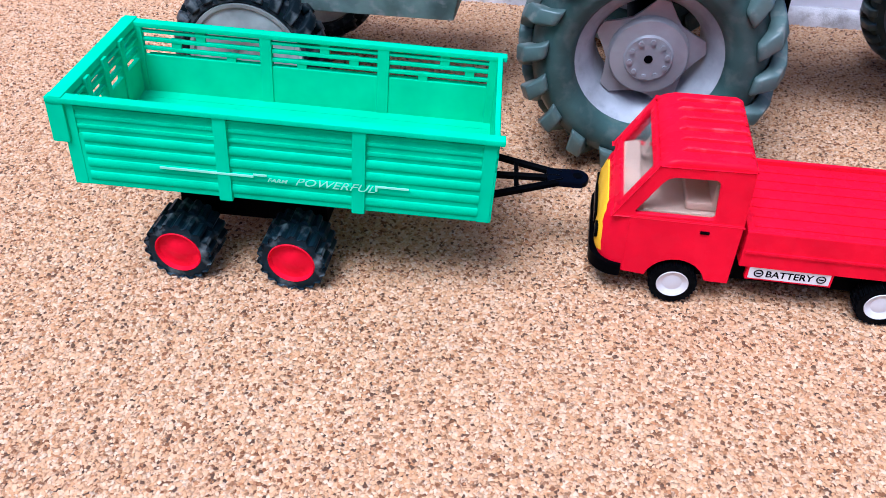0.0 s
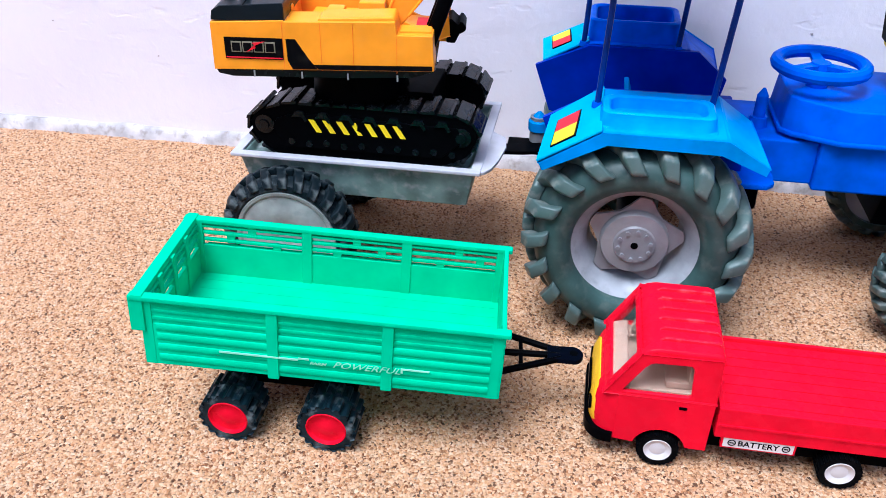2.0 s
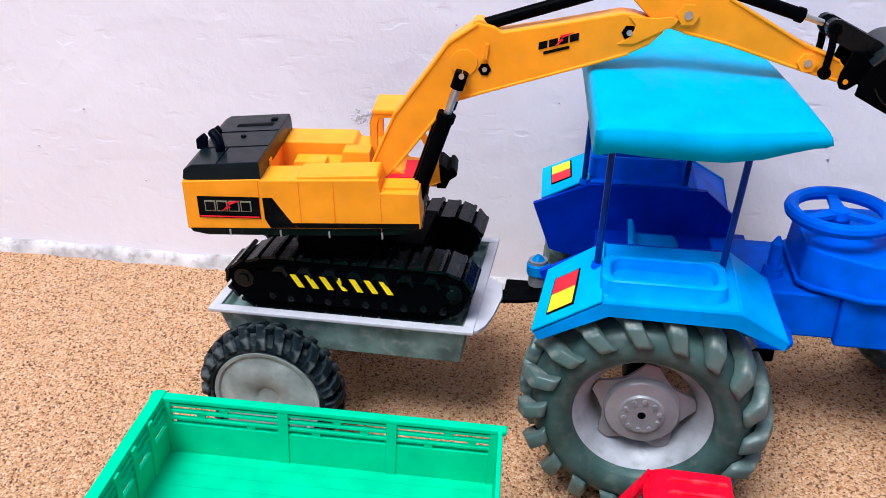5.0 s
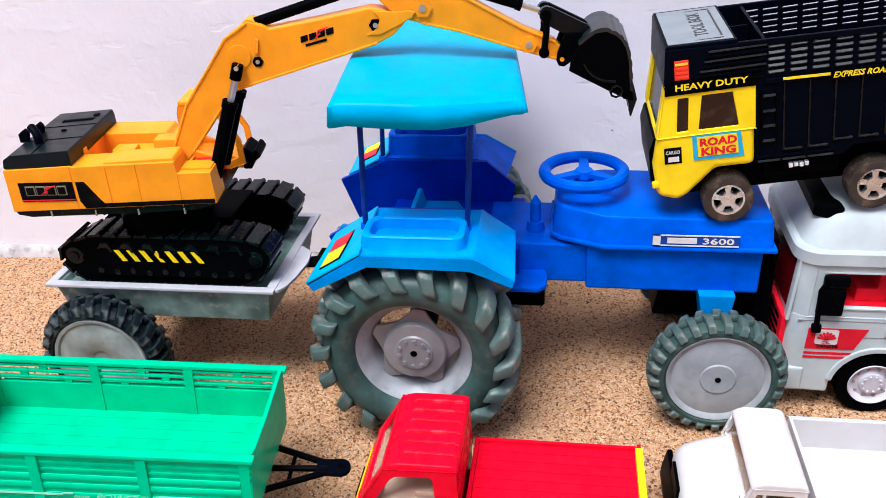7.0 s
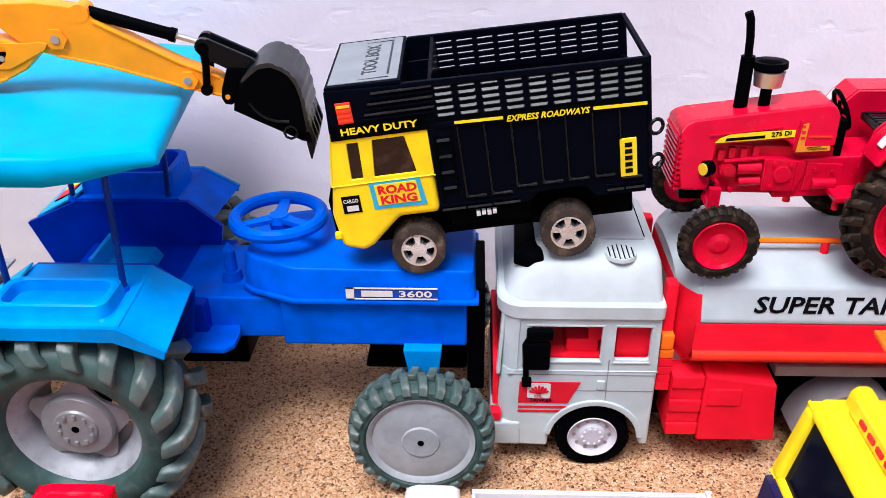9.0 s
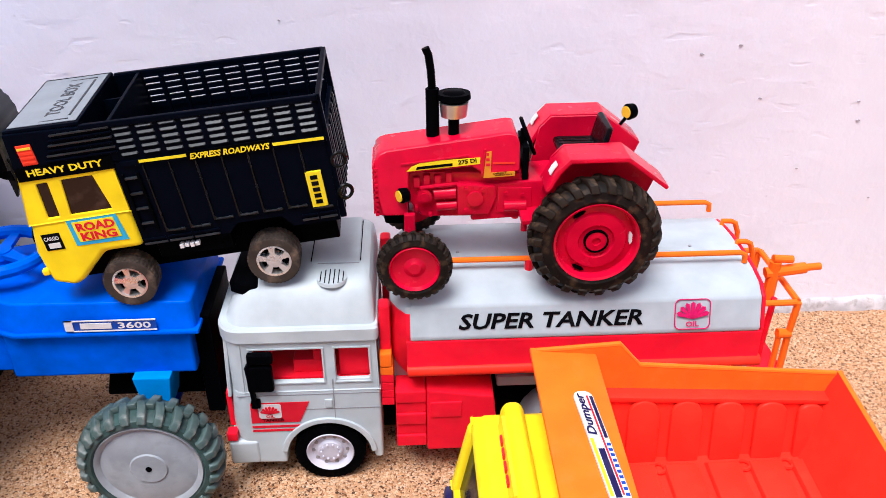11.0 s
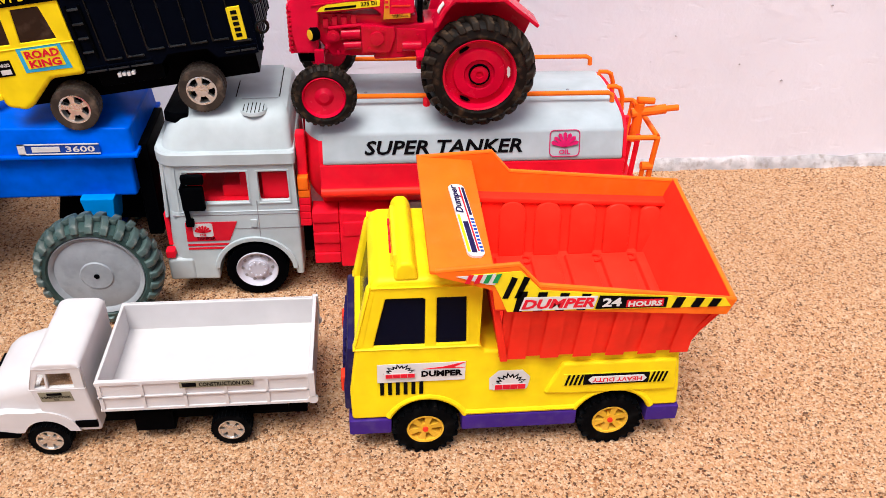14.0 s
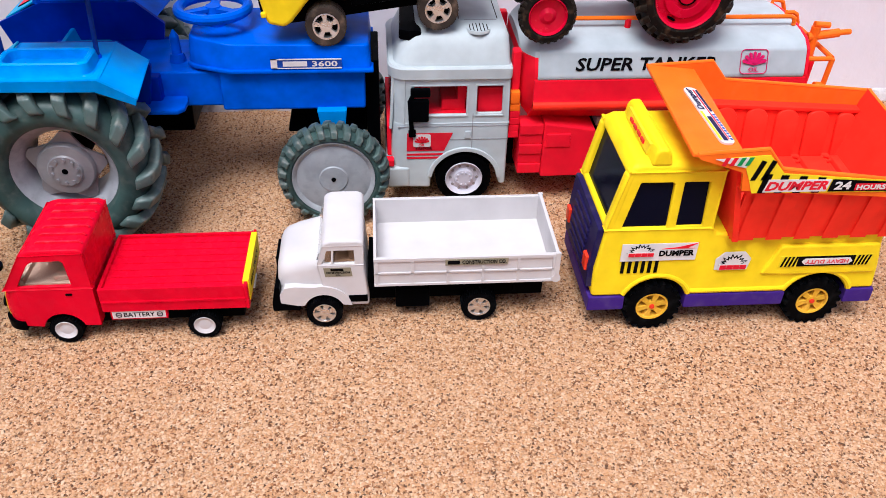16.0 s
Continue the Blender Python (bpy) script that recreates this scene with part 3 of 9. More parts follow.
# ---- green trailer ----
def green_trailer():
    T = thing("toy_trailer", "bright green plastic toy farm trailer with slotted sides", "toy trailer", (-0.075, 0.318, 0))
    X0, X1, Y0, Y1, ZB, ZT = -0.160, 0.015, 0.279, 0.357, 0.034, 0.073
    part("floor", one(box, X0 + 0.001, X1 - 0.002, Y0 + 0.002, Y1 - 0.002, 0.0365, 0.0395), M_GREEN, T, bevel=0.0003)
    for k in range(1, 9):
        y = Y0 + (Y1 - Y0) * k / 9
        part("floor_ridge", one(box, X0 + 0.004, X1 - 0.004, y - 0.0003, y + 0.0003, 0.0394, 0.03965), M_GREEN, T)
    posts = (X0 + 0.0015, -0.097, -0.041, X1 - 0.0035)
    for y, out in ((Y0, -1), (Y1, 1)):
        ya, yb = min(y, y - out * 0.0022), max(y, y - out * 0.0022)
        bm = B()
        box(bm, X0, X1, ya, yb, ZB, 0.0575)
        part("side_panel", bm, M_GREEN, T, bevel=0.0004)
        for z in (0.0385, 0.0445, 0.0505, 0.0560):
            bm = B()
            prism_x(bm, [(y + out * (0.0009 * math.cos(radians(a)) - 0.0001), z + 0.0021 * math.sin(radians(a))) for a in range(-90, 91, 18)], X0 + 0.006, X1 - 0.006)
            part("ridge", bm, M_GREEN, T)
        if out < 0:
            part("groove_panel", one(box, X0 + 0.001, X1 - 0.001, ya + 0.0006, yb - 0.0002, 0.0573, 0.0707), M_GREEN, T)
        for z, h in ((0.0598, 0.0017), (0.0640, 0.0017), (0.0680, 0.0013)):
            part("slat", one(box, X0, X1, ya, yb, z, z + h), M_GREEN, T, bevel=0.0003)
        part("top_rail", one(box, X0 - 0.006, X1 + 0.002, min(y + out * 0.0022, y - out * 0.003), max(y + out * 0.0022, y - out * 0.003), 0.0705, ZT), M_GREEN, T, bevel=0.0006)
        for k, x in enumerate(posts):
            pr = 0.0014 if k in (1, 2) else 0.0003
            part("post", one(box, x - 0.0028, x + 0.0028, min(y + out * pr, y - out * 0.0028), max(y + out * pr, y - out * 0.0028), ZB - (0.001 if k in (1, 2) else 0), ZT - 0.001), M_GREEN, T, bevel=0.0004)
        for x, z in ((-0.128, 0.0668), (-0.140, 0.0625), (-0.114, 0.0582), (-0.069, 0.0668), (-0.055, 0.0625), (-0.080, 0.0582), (-0.012, 0.0668), (0.000, 0.0625), (-0.022, 0.0582)) if out > 0 else ():
            part("slot_bridge", one(box, x - 0.0022, x + 0.0022, ya + 0.0003, yb - 0.0003, z - 0.001, z + 0.0035), M_GREEN, T)
    # slotted tailgate
    bm = B()
    box(bm, X0 - 0.0005, X0 + 0.0018, Y0 + 0.001, Y1 - 0.001, ZB, 0.0555)
    part("tailgate", bm, M_GREEN, T, bevel=0.0004)
    for z, h in ((0.0592, 0.0017), (0.0640, 0.0017), (0.0680, 0.0013)):
        part("slat", one(box, X0 - 0.0005, X0 + 0.0018, Y0 + 0.001, Y1 - 0.001, z, z + h), M_GREEN, T, bevel=0.0003)
    for y in (Y0 + 0.020, Y0 + 0.038, Y0 + 0.057):
        part("post", one(box, X0 - 0.0014, X0 + 0.0026, y - 0.0022, y + 0.0022, ZB, ZT - 0.001), M_GREEN, T, bevel=0.0004)
    part("top_rail", one(box, X0 - 0.0050, X0 + 0.0012, Y0 - 0.002, Y1 + 0.003, 0.0700, ZT + 0.0006), M_GREEN, T, bevel=0.0007)
    part("corner_bracket", one(box, X0 - 0.0062, X0 + 0.001, Y0 - 0.0016, Y0 + 0.0012, 0.0535, 0.0710), M_GREEN, T, bevel=0.0006)
    part("corner_bracket", one(box, X0 - 0.0062, X0 + 0.001, Y1 - 0.0012, Y1 + 0.0016, 0.0535, 0.0710), M_GREEN, T, bevel=0.0006)
    # solid front wall, its top dipping a little in the middle
    prof = [(Y0 + 0.001, ZB), (Y1 - 0.001, ZB), (Y1 - 0.001, ZT), (Y1 - 0.012, ZT - 0.0008), (Y0 + 0.039, ZT - 0.003), (Y0 + 0.012, ZT - 0.003), (Y0 + 0.001, ZT)]
    part("front_wall", one(prism_x, prof, X1 - 0.0025, X1), M_GREEN, T, bevel=0.0005)
    # printed words and line
    lettering("FARM", T, M_PALEG, (-0.0785, Y0 - 0.0022, 0.0448), 0.0085, 0.0017, shear=0.3)
    lettering("POWERFUL", T, M_PALEG, (-0.0670, Y0 - 0.0022, 0.0444), 0.0330, 0.0034, shear=0.4, bold=0.00003)
    for a in ((-0.1235, -0.0845, 0.0457, 0.0466), (-0.0845, -0.0790, 0.0466, 0.0474), (-0.0330, -0.0200, 0.0466, 0.0474), (-0.0340, -0.0330, 0.0448, 0.0474)):
        part("printed_line", one(box, a[0], a[1], Y0 - 0.0017, Y0 - 0.0012, a[2], a[3]), M_PALEG, T, "faint white printed line")
    # running gear
    bm = B()
    box(bm, -0.128, -0.058, 0.290, 0.334, 0.016, 0.0500, 0.004, 0.004, 0.004, 0.004)
    part("undercarriage", bm, M_BLACK, T, "black undercarriage", bevel=0.0012)
    for x in (-0.119, -0.068):
        part("axle", one(tube, [(x, 0.270, 0.0145), (x, 0.366, 0.0145)], 0.0024), M_BLACK, T)
    R = 0.0152
    ty = tyre_mesh(R, 0.020, 0.0104, 18, 0.0016, 0.62)
    rim = B()
    lathe(rim, [(0.0106, 0.0002), (0.0100, -0.0004), (0.0092, 0.0016), (0.0058, 0.0018), (0.0038, 0.0006), (0, 0.0004), (0, 0.008), (0.0106, 0.008)], 32)
    nuts = [("wheel_nut", one(disc_y, 0.0072 * math.cos(i * math.pi / 3), 0.0072 * math.sin(i * math.pi / 3), 0.0008, 0.0016, 0.0026, 8), M_RED, "") for i in range(6)]
    w = wheel(T, (-0.119, 0.2635, R - 0.0012), ty, M_TYREW, [("rim", rim, M_RED, "red plastic rim")] + nuts, "worn black chunky-tread wheel")
    for x in (-0.119, -0.068):
        if x > -0.1:
            put_wheel(w, T, (x, 0.2635, R - 0.0012))
        put_wheel(w, T, (x, 0.3715, R - 0.0012), True)
    # drawbar
    bm = B()
    for a, b in (((0.012, 0.300, 0.0335), (0.047, 0.3155, 0.0350)), ((0.012, 0.318, 0.0335), (0.046, 0.318, 0.0350)), ((0.012, 0.336, 0.0335), (0.047, 0.3215, 0.0350))):
        tube(bm, [a, b], 0.0019, 6)
    tube(bm, [(0.026, 0.305, 0.0342), (0.026, 0.331, 0.0342)], 0.0012, 6)
    part("drawbar", bm, M_BLACK, T, "black plastic drawbar")
    bm = B()
    pts = [(0.040, 0.313)] + [(0.053 + 0.0062 * math.cos(radians(a)), 0.319 + 0.0062 * math.sin(radians(a))) for a in range(-75, 76, 15)] + [(0.040, 0.324)]
    prism_z(bm, pts, 0.0335, 0.0365)
    eye = part("hitch_eye", bm, M_BLACKB, T, bevel=0.0006)
    part("eye_hole", one(disc_z, 0.054, 0.319, 0.0024, 0.0024, 0.0362, 0.0367, 14), M_BLACK, eye)
    # the body sits skewed on its bogie, its tail raised
    body = Matrix.Translation((-0.0672, 0.3003, 0.0852)) @ pose(0, 0, 0, -1.6, 3.7, 5.6) @ Matrix.Diagonal((0.955, 0.965, 1, 1)) @ Matrix.Translation((0.0743, -0.318, -0.073))
    gear = Matrix.Translation((-0.0925, 0.3165, 0)) @ pose(0, 0, 0, 0, 0, 1.5) @ Matrix.Translation((0.0935, -0.3175, 0))
    root = T.matrix_basis.copy()
    for ob in T.children:
        move = gear if ob.name.split(".")[0] in ("wheel", "axle", "undercarriage") else body
        ob.matrix_basis = root.inverted() @ move @ root @ ob.matrix_basis


# ---- small red truck ----
def red_truck():
    T = thing("toy_truck", "small red plastic toy truck with flat bed and yellow nose", "toy truck", (0.137, 0.313, 0))
    Y0, Y1 = 0.284, 0.342
    R = 0.0102
    W1, W2 = (0.0968, 0.0095), (0.1818, 0.0095)
    # lower cab with wheel arch
    low = [(0.0745, 0.0135), (W1[0] - 0.0128, 0.0125)] + arc(W1[0], W1[1], 0.0128, 165, 15, 12) + [(W1[0] + 0.0145, 0.0125), (0.1190, 0.0125), (0.1195, 0.0425), (0.0745, 0.0425)]
    part("cab", one(prism, low, Y0, Y1), M_RED, T, bevel=0.0016, seg=3)
    bm = B()
    loft(bm, [plan_ring(x, 0.0785, Y0 + 0.0003, Y1 - 0.0003, 0.0105, 0.0005, z, 7) for x, z in ((0.0645, 0.0135), (0.0630, 0.0180), (0.0626, 0.0250), (0.0634, 0.0330), (0.0655, 0.0395), (0.0676, 0.0428))])
    part("cab_nose", bm, M_RED, T, "rounded red nose")
    # pillars, rear wall and ribbed roof
    for y, o in ((Y0, 1), (Y1, -1)):
        bm = B()
        ya, yb = (y + 0.0004, y + 0.0030) if o > 0 else (y - 0.0030, y - 0.0004)
        panel(bm, [(0.0672, 0.0418), (0.1195, 0.0418), (0.1188, 0.0680), (0.0826, 0.0672)],
              [[(0.0762, 0.0446), (0.0770, 0.0438), (0.1066, 0.0440), (0.1076, 0.0450), (0.1066, 0.0612), (0.1050, 0.0626), (0.0890, 0.0622), (0.0868, 0.0612), (0.0848, 0.0590)]], ya, yb)
        part("pillar", bm, M_RED, T, bevel=0.0010, seg=3)
    bm = B()
    box(bm, 0.1160, 0.1192, Y0 + 0.003, Y1 - 0.003, 0.0420, 0.0670)
    part("rear_wall", bm, M_RED, T)
    roof = [(0.0820, 0.0660), (0.0850, 0.0692), (0.0900, 0.0705), (0.1160, 0.0705), (0.1195, 0.0690), (0.1198, 0.0655), (0.1160, 0.0648), (0.0860, 0.0640)]
    part("roof", one(prism, roof, Y0 + 0.0006, Y1 - 0.0006), M_RED, T, bevel=0.0030, seg=4)
    for k in range(6):
        y = Y0 + 0.0085 + k * 0.0082
        part("roof_rib", one(prism, [(0.0895, 0.0700), (0.0925, 0.0719), (0.1165, 0.0719), (0.1185, 0.0700)], y - 0.0008, y + 0.0008), M_REDRIB, T, "glossy rib with pale painted highlights", bevel=0.0003)
    # windows
    bm = B()
    v = [(0.0692, Y0 + 0.003, 0.0430), (0.0692, Y1 - 0.003, 0.0430), (0.0828, Y1 - 0.003, 0.0655), (0.0828, Y0 + 0.003, 0.0655)]
    f = [bm.verts.new(p) for p in v] + [bm.verts.new((p[0] + 0.0006, p[1], p[2] - 0.0004)) for p in v]
    for q in ((0, 1, 2, 3), (7, 6, 5, 4), (0, 4, 5, 1), (1, 5, 6, 2), (2, 6, 7, 3), (3, 7, 4, 0)):
        bm.faces.new([f[k] for k in q])
    def on_screen(u, w):
        p0, p1 = Vector((0.0684, Y0 + 0.0015, 0.0424)), Vector((0.0826, Y0 + 0.0015, 0.0662))
        return p0 + (p1 - p0) * w + Vector((0, (Y1 - Y0 - 0.003) * u, 0))
    for u0, u1, w0, w1 in ((0, 1, 0.0, 0.16), (0, 1, 0.88, 1.0), (0, 0.075, 0.10, 0.92), (0.925, 1, 0.10, 0.92)):
        fb = B()
        q = [on_screen(u0, w0), on_screen(u1, w0), on_screen(u1, w1), on_screen(u0, w1)]
        a_ = [fb.verts.new(p + Vector((-0.0008, 0, 0.0005))) for p in q]
        b_ = [fb.verts.new(p + Vector((0.0012, 0, -0.0008))) for p in q]
        for c in ((0, 1, 2, 3), (7, 6, 5, 4), (0, 4, 5, 1), (1, 5, 6, 2), (2, 6, 7, 3), (3, 7, 4, 0)):
            fb.faces.new([(a_ + b_)[k] for k in c])
        part("windscreen_frame", fb, M_RED, T, bevel=0.0005)
    g = part("windscreen", bm, M_CLEAR, T, "clear plastic windscreen")
    g.visible_shadow = False
    for y in (Y0 + 0.0012, Y1 - 0.0018):
        g = part("side_window", one(prism, [(0.0722, 0.0425), (0.1085, 0.0425), (0.1068, 0.0640), (0.0848, 0.0640)], y, y + 0.0006), M_CLEAR, T, "clear plastic window")
        g.visible_shadow = False
    bm = B()
    box(bm, 0.0740, 0.1120, Y0 + 0.004, Y1 - 0.004, 0.0395, 0.0440)
    box(bm, 0.0960, 0.1080, Y0 + 0.006, Y1 - 0.006, 0.0440, 0.0480)
    box(bm, 0.1060, 0.1130, Y0 + 0.006, Y1 - 0.006, 0.0440, 0.0580)
    prism(bm, [(0.0700, 0.0420), (0.0800, 0.0420), (0.0790, 0.0470), (0.0720, 0.0450)], Y0 + 0.004, Y1 - 0.004)
    part("seat_and_dash", bm, M_CREAM, T, "cream moulded interior", bevel=0.0010)
    part("steering_wheel", one(ring, (0.0835, 0.3255, 0.0525), 0.0062, 0.0009, pose(0, 0, 0, 0, -58, 0).to_3x3(), 20, 6), M_CREAM, T)
    # yellow nose and black bumper
    bm = B()
    loft(bm, [plan_ring(x - 0.0007, x + 0.0090, Y0 + d, Y1 - d, 0.0088, 0.0003, z, 7) for x, z, d in ((0.0640, 0.0165, 0.0030), (0.0627, 0.0200, 0.0022), (0.0626, 0.0255, 0.0022), (0.0634, 0.0325, 0.0026), (0.0650, 0.0380, 0.0040), (0.0660, 0.0402, 0.0070))])
    part("nose", bm, M_GOLDY, T, "yellow nose panel")
    for y in (Y0 + 0.010, Y1 - 0.010):
        bm = B()
        disc_y(bm, 0, 0, 0.0036, -0.0006, 0.0006, 16)
        bm.transform(Matrix.Translation((0.0622, y, 0.0268)) @ pose(0, 0, 0, 0, 0, 90))
        part("headlight", bm, M_BLACK, T, "dark round headlight")
    part("front_grille", one(box, 0.0610, 0.0622, Y0 + 0.018, Y1 - 0.018, 0.0235, 0.0300), M_BLACK, T)
    bm = B()
    loft(bm, [plan_ring(0.0602, 0.0740, Y0 - 0.0008, Y1 + 0.0008, 0.0120, 0.0005, z, 7) for z in (0.0110, 0.0172)])
    part("bumper", bm, M_BLACK, T, "black rounded bumper")
    part("door_handle", one(box, 0.1030, 0.1068, Y0 - 0.0008, Y0 + 0.001, 0.0372, 0.0384), M_BLACK, T, bevel=0.0003)
    # bed
    bx0, bx1, zt = 0.1225, 0.2095, 0.0405
    part("bed_floor", one(box, bx0, bx1, Y0 + 0.001, Y1 - 0.001, 0.0340, 0.0382), M_RED, T, bevel=0.0003)
    bm = B()
    for k in range(7):
        y = Y0 + 0.008 + k * 0.0070
        box(bm, bx0 + 0.003, bx1 - 0.002, y - 0.0007, y + 0.0007, 0.0380, 0.0387)
    part("floor_ribs", bm, M_RED, T)
    for y in (Y0, Y1 - 0.0022):
        bm = B()
        box(bm, bx0 - 0.001, bx1, y, y + 0.0022, 0.0225, zt)
        part("bed_side", bm, M_RED, T, bevel=0.0006)
        yy = y - 0.0008 if y == Y0 else y + 0.0022
        part("side_moulding", one(box, bx0, bx1, yy, yy + 0.0008, 0.0300, 0.0312), M_RED, T)
    part("headboard", one(box, bx0 - 0.001, bx0 + 0.0014, Y0 + 0.002, Y1 - 0.002, 0.0225, zt), M_RED, T, bevel=0.0005)
    part("tailgate", one(box, bx1, bx1 + 0.0022, Y0 - 0.0008, Y1 + 0.0008, 0.0225, zt + 0.0008), M_RED, T, bevel=0.0006)
    part("tailgate_panel", one(box, bx1 - 0.0010, bx1 + 0.0029, Y0 + 0.003, Y1 - 0.003, 0.0265, zt + 0.0014), M_YELLOW, T, "yellow tailgate panel", bevel=0.0004)
    lettering("MINI TRUCK", T, M_PAPERB, (bx1 + 0.0031, Y0 + 0.010, 0.0325), 0.036, 0.0042, (90, 0, 90), "black words")
    part("tail_reflector", one(box, bx1 + 0.0022, bx1 + 0.0034, Y0 + 0.018, Y0 + 0.030, 0.0236, 0.0262), M_PAPERW, T)
    # chassis, wheels, sticker
    bm = B()
    box(bm, 0.0700, 0.2060, Y0 + 0.008, Y1 - 0.008, 0.0090, 0.0235)
    part("chassis", bm, M_BLACK, T, "black chassis", bevel=0.0008)
    part("skirt", one(box, 0.1255, 0.1600, Y0 + 0.0012, Y0 + 0.004, 0.0155, 0.0225), M_RED, T)
    st = plate("sticker", T, M_PAPERW, 0.1265, 0.1590, 0.0164, 0.0222, Y0 + 0.0012, "white sticker with black words")
    lettering("BATTERY", st, M_PAPERB, (0.1335, Y0 + 0.00085, 0.0176), 0.0190, 0.0034)
    for x in (0.1305, 0.1555):
        bm = one(ring, (x, Y0 + 0.0008, 0.0193), 0.0017, 0.0003, pose(0, 0, 0, 90, 0, 0).to_3x3(), 16, 4)
        box(bm, x - 0.0010, x + 0.0010, Y0 + 0.0006, Y0 + 0.0009, 0.0191, 0.0195)
        part("sign", bm, M_PAPERB, st)
    rim = B()
    lathe(rim, [(0.0070, 0.0004), (0.0066, -0.0003), (0.0040, 0.0010), (0, 0.0002), (0, 0.006), (0.0070, 0.006)], 28)
    w = wheel(T, (W1[0], Y0 - 0.0006, R - 0.0006), tyre_mesh(R, 0.0095, 0.0068, 28, 0.0006, 0.5), M_TYRE, [("rim", rim, M_WHITE, "white plastic rim")], "black wheel with white rim")
    put_wheel(w, T, (W2[0], Y0 - 0.0006, R - 0.0006))
    for x in (W1[0], W2[0]):
        put_wheel(w, T, (x, Y1 + 0.0006, R - 0.0006), True)


# ---- white truck ----
def white_truck():
    T = thing("toy_truck", "white plastic toy tipper truck with long bonnet", "toy truck", (0.318, 0.320, 0))
    Y0, Y1 = 0.2915, 0.3485
    R = 0.0116
    W1, W2 = 0.2570, 0.3570
    bm = B()
    loft(bm, [[(x, u, v) for u, v, _ in plan_ring(0.320 - hw, 0.320 + hw, 0.0170, zt_, 0.0100, 0.0100, 0, 6)] for x, hw, zt_ in
              ((0.2284, 0.0185, 0.0375), (0.2288, 0.0210, 0.0410), (0.2306, 0.0232, 0.0446), (0.2340, 0.0244, 0.0472), (0.2400, 0.0252, 0.0494), (0.2480, 0.0258, 0.0516), (0.2580, 0.0264, 0.0536))])
    part("bonnet", bm, M_WHITE, T, "rounded white bonnet")
    for y, s in ((Y0, 1), (Y1, -1)):
        fen = [(0.2300, 0.0175), (W1 - 0.0128, 0.0170)] + arc(W1, 0.0125, 0.0130, 158, 22, 12) + [(W1 + 0.0128, 0.0170), (W1 + 0.0180, 0.0165)] + arc(W1, 0.0140, 0.0182, 8, 105, 9) + [(0.2390, 0.0325), (0.2330, 0.0315), (0.2295, 0.0260)]
        ya, yb = (y - 0.001, y + 0.012) if s > 0 else (y - 0.012, y + 0.001)
        part("mudguard", one(prism, fen, ya, yb), M_WHITE, T, bevel=0.0030, seg=4)
    # cab
    cab = [(0.2575, 0.0260), (0.2720, 0.0200), (0.2750, 0.0155), (0.2860, 0.0155), (0.2865, 0.0490), (0.2572, 0.0490)]
    part("cab", one(prism, cab, Y0, Y1), M_WHITE, T, bevel=0.0016, seg=3)
    for y in (Y0 + 0.0002, Y1 - 0.0024):
        bm = B()
        panel(bm, [(0.2572, 0.0485), (0.2862, 0.0485), (0.2862, 0.0650), (0.2615, 0.0648)],
              [[(0.2602, 0.0495), (0.2660, 0.0495), (0.2668, 0.0604), (0.2640, 0.0604)], [(0.2676, 0.0495), (0.2808, 0.0495), (0.2806, 0.0606), (0.2682, 0.0606)]], y, y + 0.0022)
        part("door_frame", bm, M_WHITE, T, bevel=0.0004)
        g = part("side_window", one(prism, [(0.2600, 0.0485), (0.2806, 0.0485), (0.2806, 0.0606), (0.2630, 0.0606)], y + 0.0008, y + 0.0013), M_CLEAR, T)
        g.visible_shadow = False
    roof = [(0.2600, 0.0636), (0.2620, 0.0672), (0.2665, 0.0690), (0.2830, 0.0688), (0.2866, 0.0668), (0.2868, 0.0630), (0.2640, 0.0620)]
    part("roof", one(prism, roof, Y0, Y1), M_WHITE, T, bevel=0.0040, seg=5)
    part("rear_wall", one(box, 0.2845, 0.2866, Y0 + 0.002, Y1 - 0.002, 0.0480, 0.0650), M_WHITE, T)
    bm = B()
    prism(bm, [(0.2573, 0.0520), (0.2584, 0.0520), (0.2624, 0.0640), (0.2613, 0.0640)], Y0 + 0.002, Y1 - 0.002)
    g = part("windscreen", bm, M_CLEAR, T)
    g.visible_shadow = False
    bm = B()
    box(bm, 0.2620, 0.2840, Y0 + 0.003, Y1 - 0.003, 0.0490, 0.0500)
    box(bm, 0.2770, 0.2840, Y0 + 0.005, Y1 - 0.005, 0.0500, 0.0600)
    part("seat", bm, M_BROWN, T, "tan brown seat", bevel=0.0008)
    part("front_grille", one(box, 0.2272, 0.2290, Y0 + 0.016, Y1 - 0.016, 0.0240, 0.0420, 0, 0, 0.002, 0.002), M_BLACK, T, bevel=0.0005)
    part("bumper", one(prism, [(0.2245, 0.0135), (0.2245, 0.0200), (0.2270, 0.0330), (0.2300, 0.0330), (0.2300, 0.0200), (0.2420, 0.0170), (0.2420, 0.0135)], Y0 - 0.0015, Y1 + 0.0015), M_BLACK, T, "black bumper and grille guard", bevel=0.0010)
    st = plate("door_sticker", T, M_PAPERK, 0.2612, 0.2782, 0.0395, 0.0465, Y0, "khaki door sticker")
    part("printed_bar", one(box, 0.2655, 0.2735, Y0 - 0.0005, Y0 - 0.0002, 0.0440, 0.0458), M_PAPERB, st)
    lettering("CONSTRUCTION", st, M_PAPERB, (0.2622, Y0 - 0.0005, 0.0420), 0.0150, 0.0016, bold=0.0003)
    lettering("CO.", st, M_PAPERB, (0.2680, Y0 - 0.0004, 0.0402), 0.0030, 0.0012)
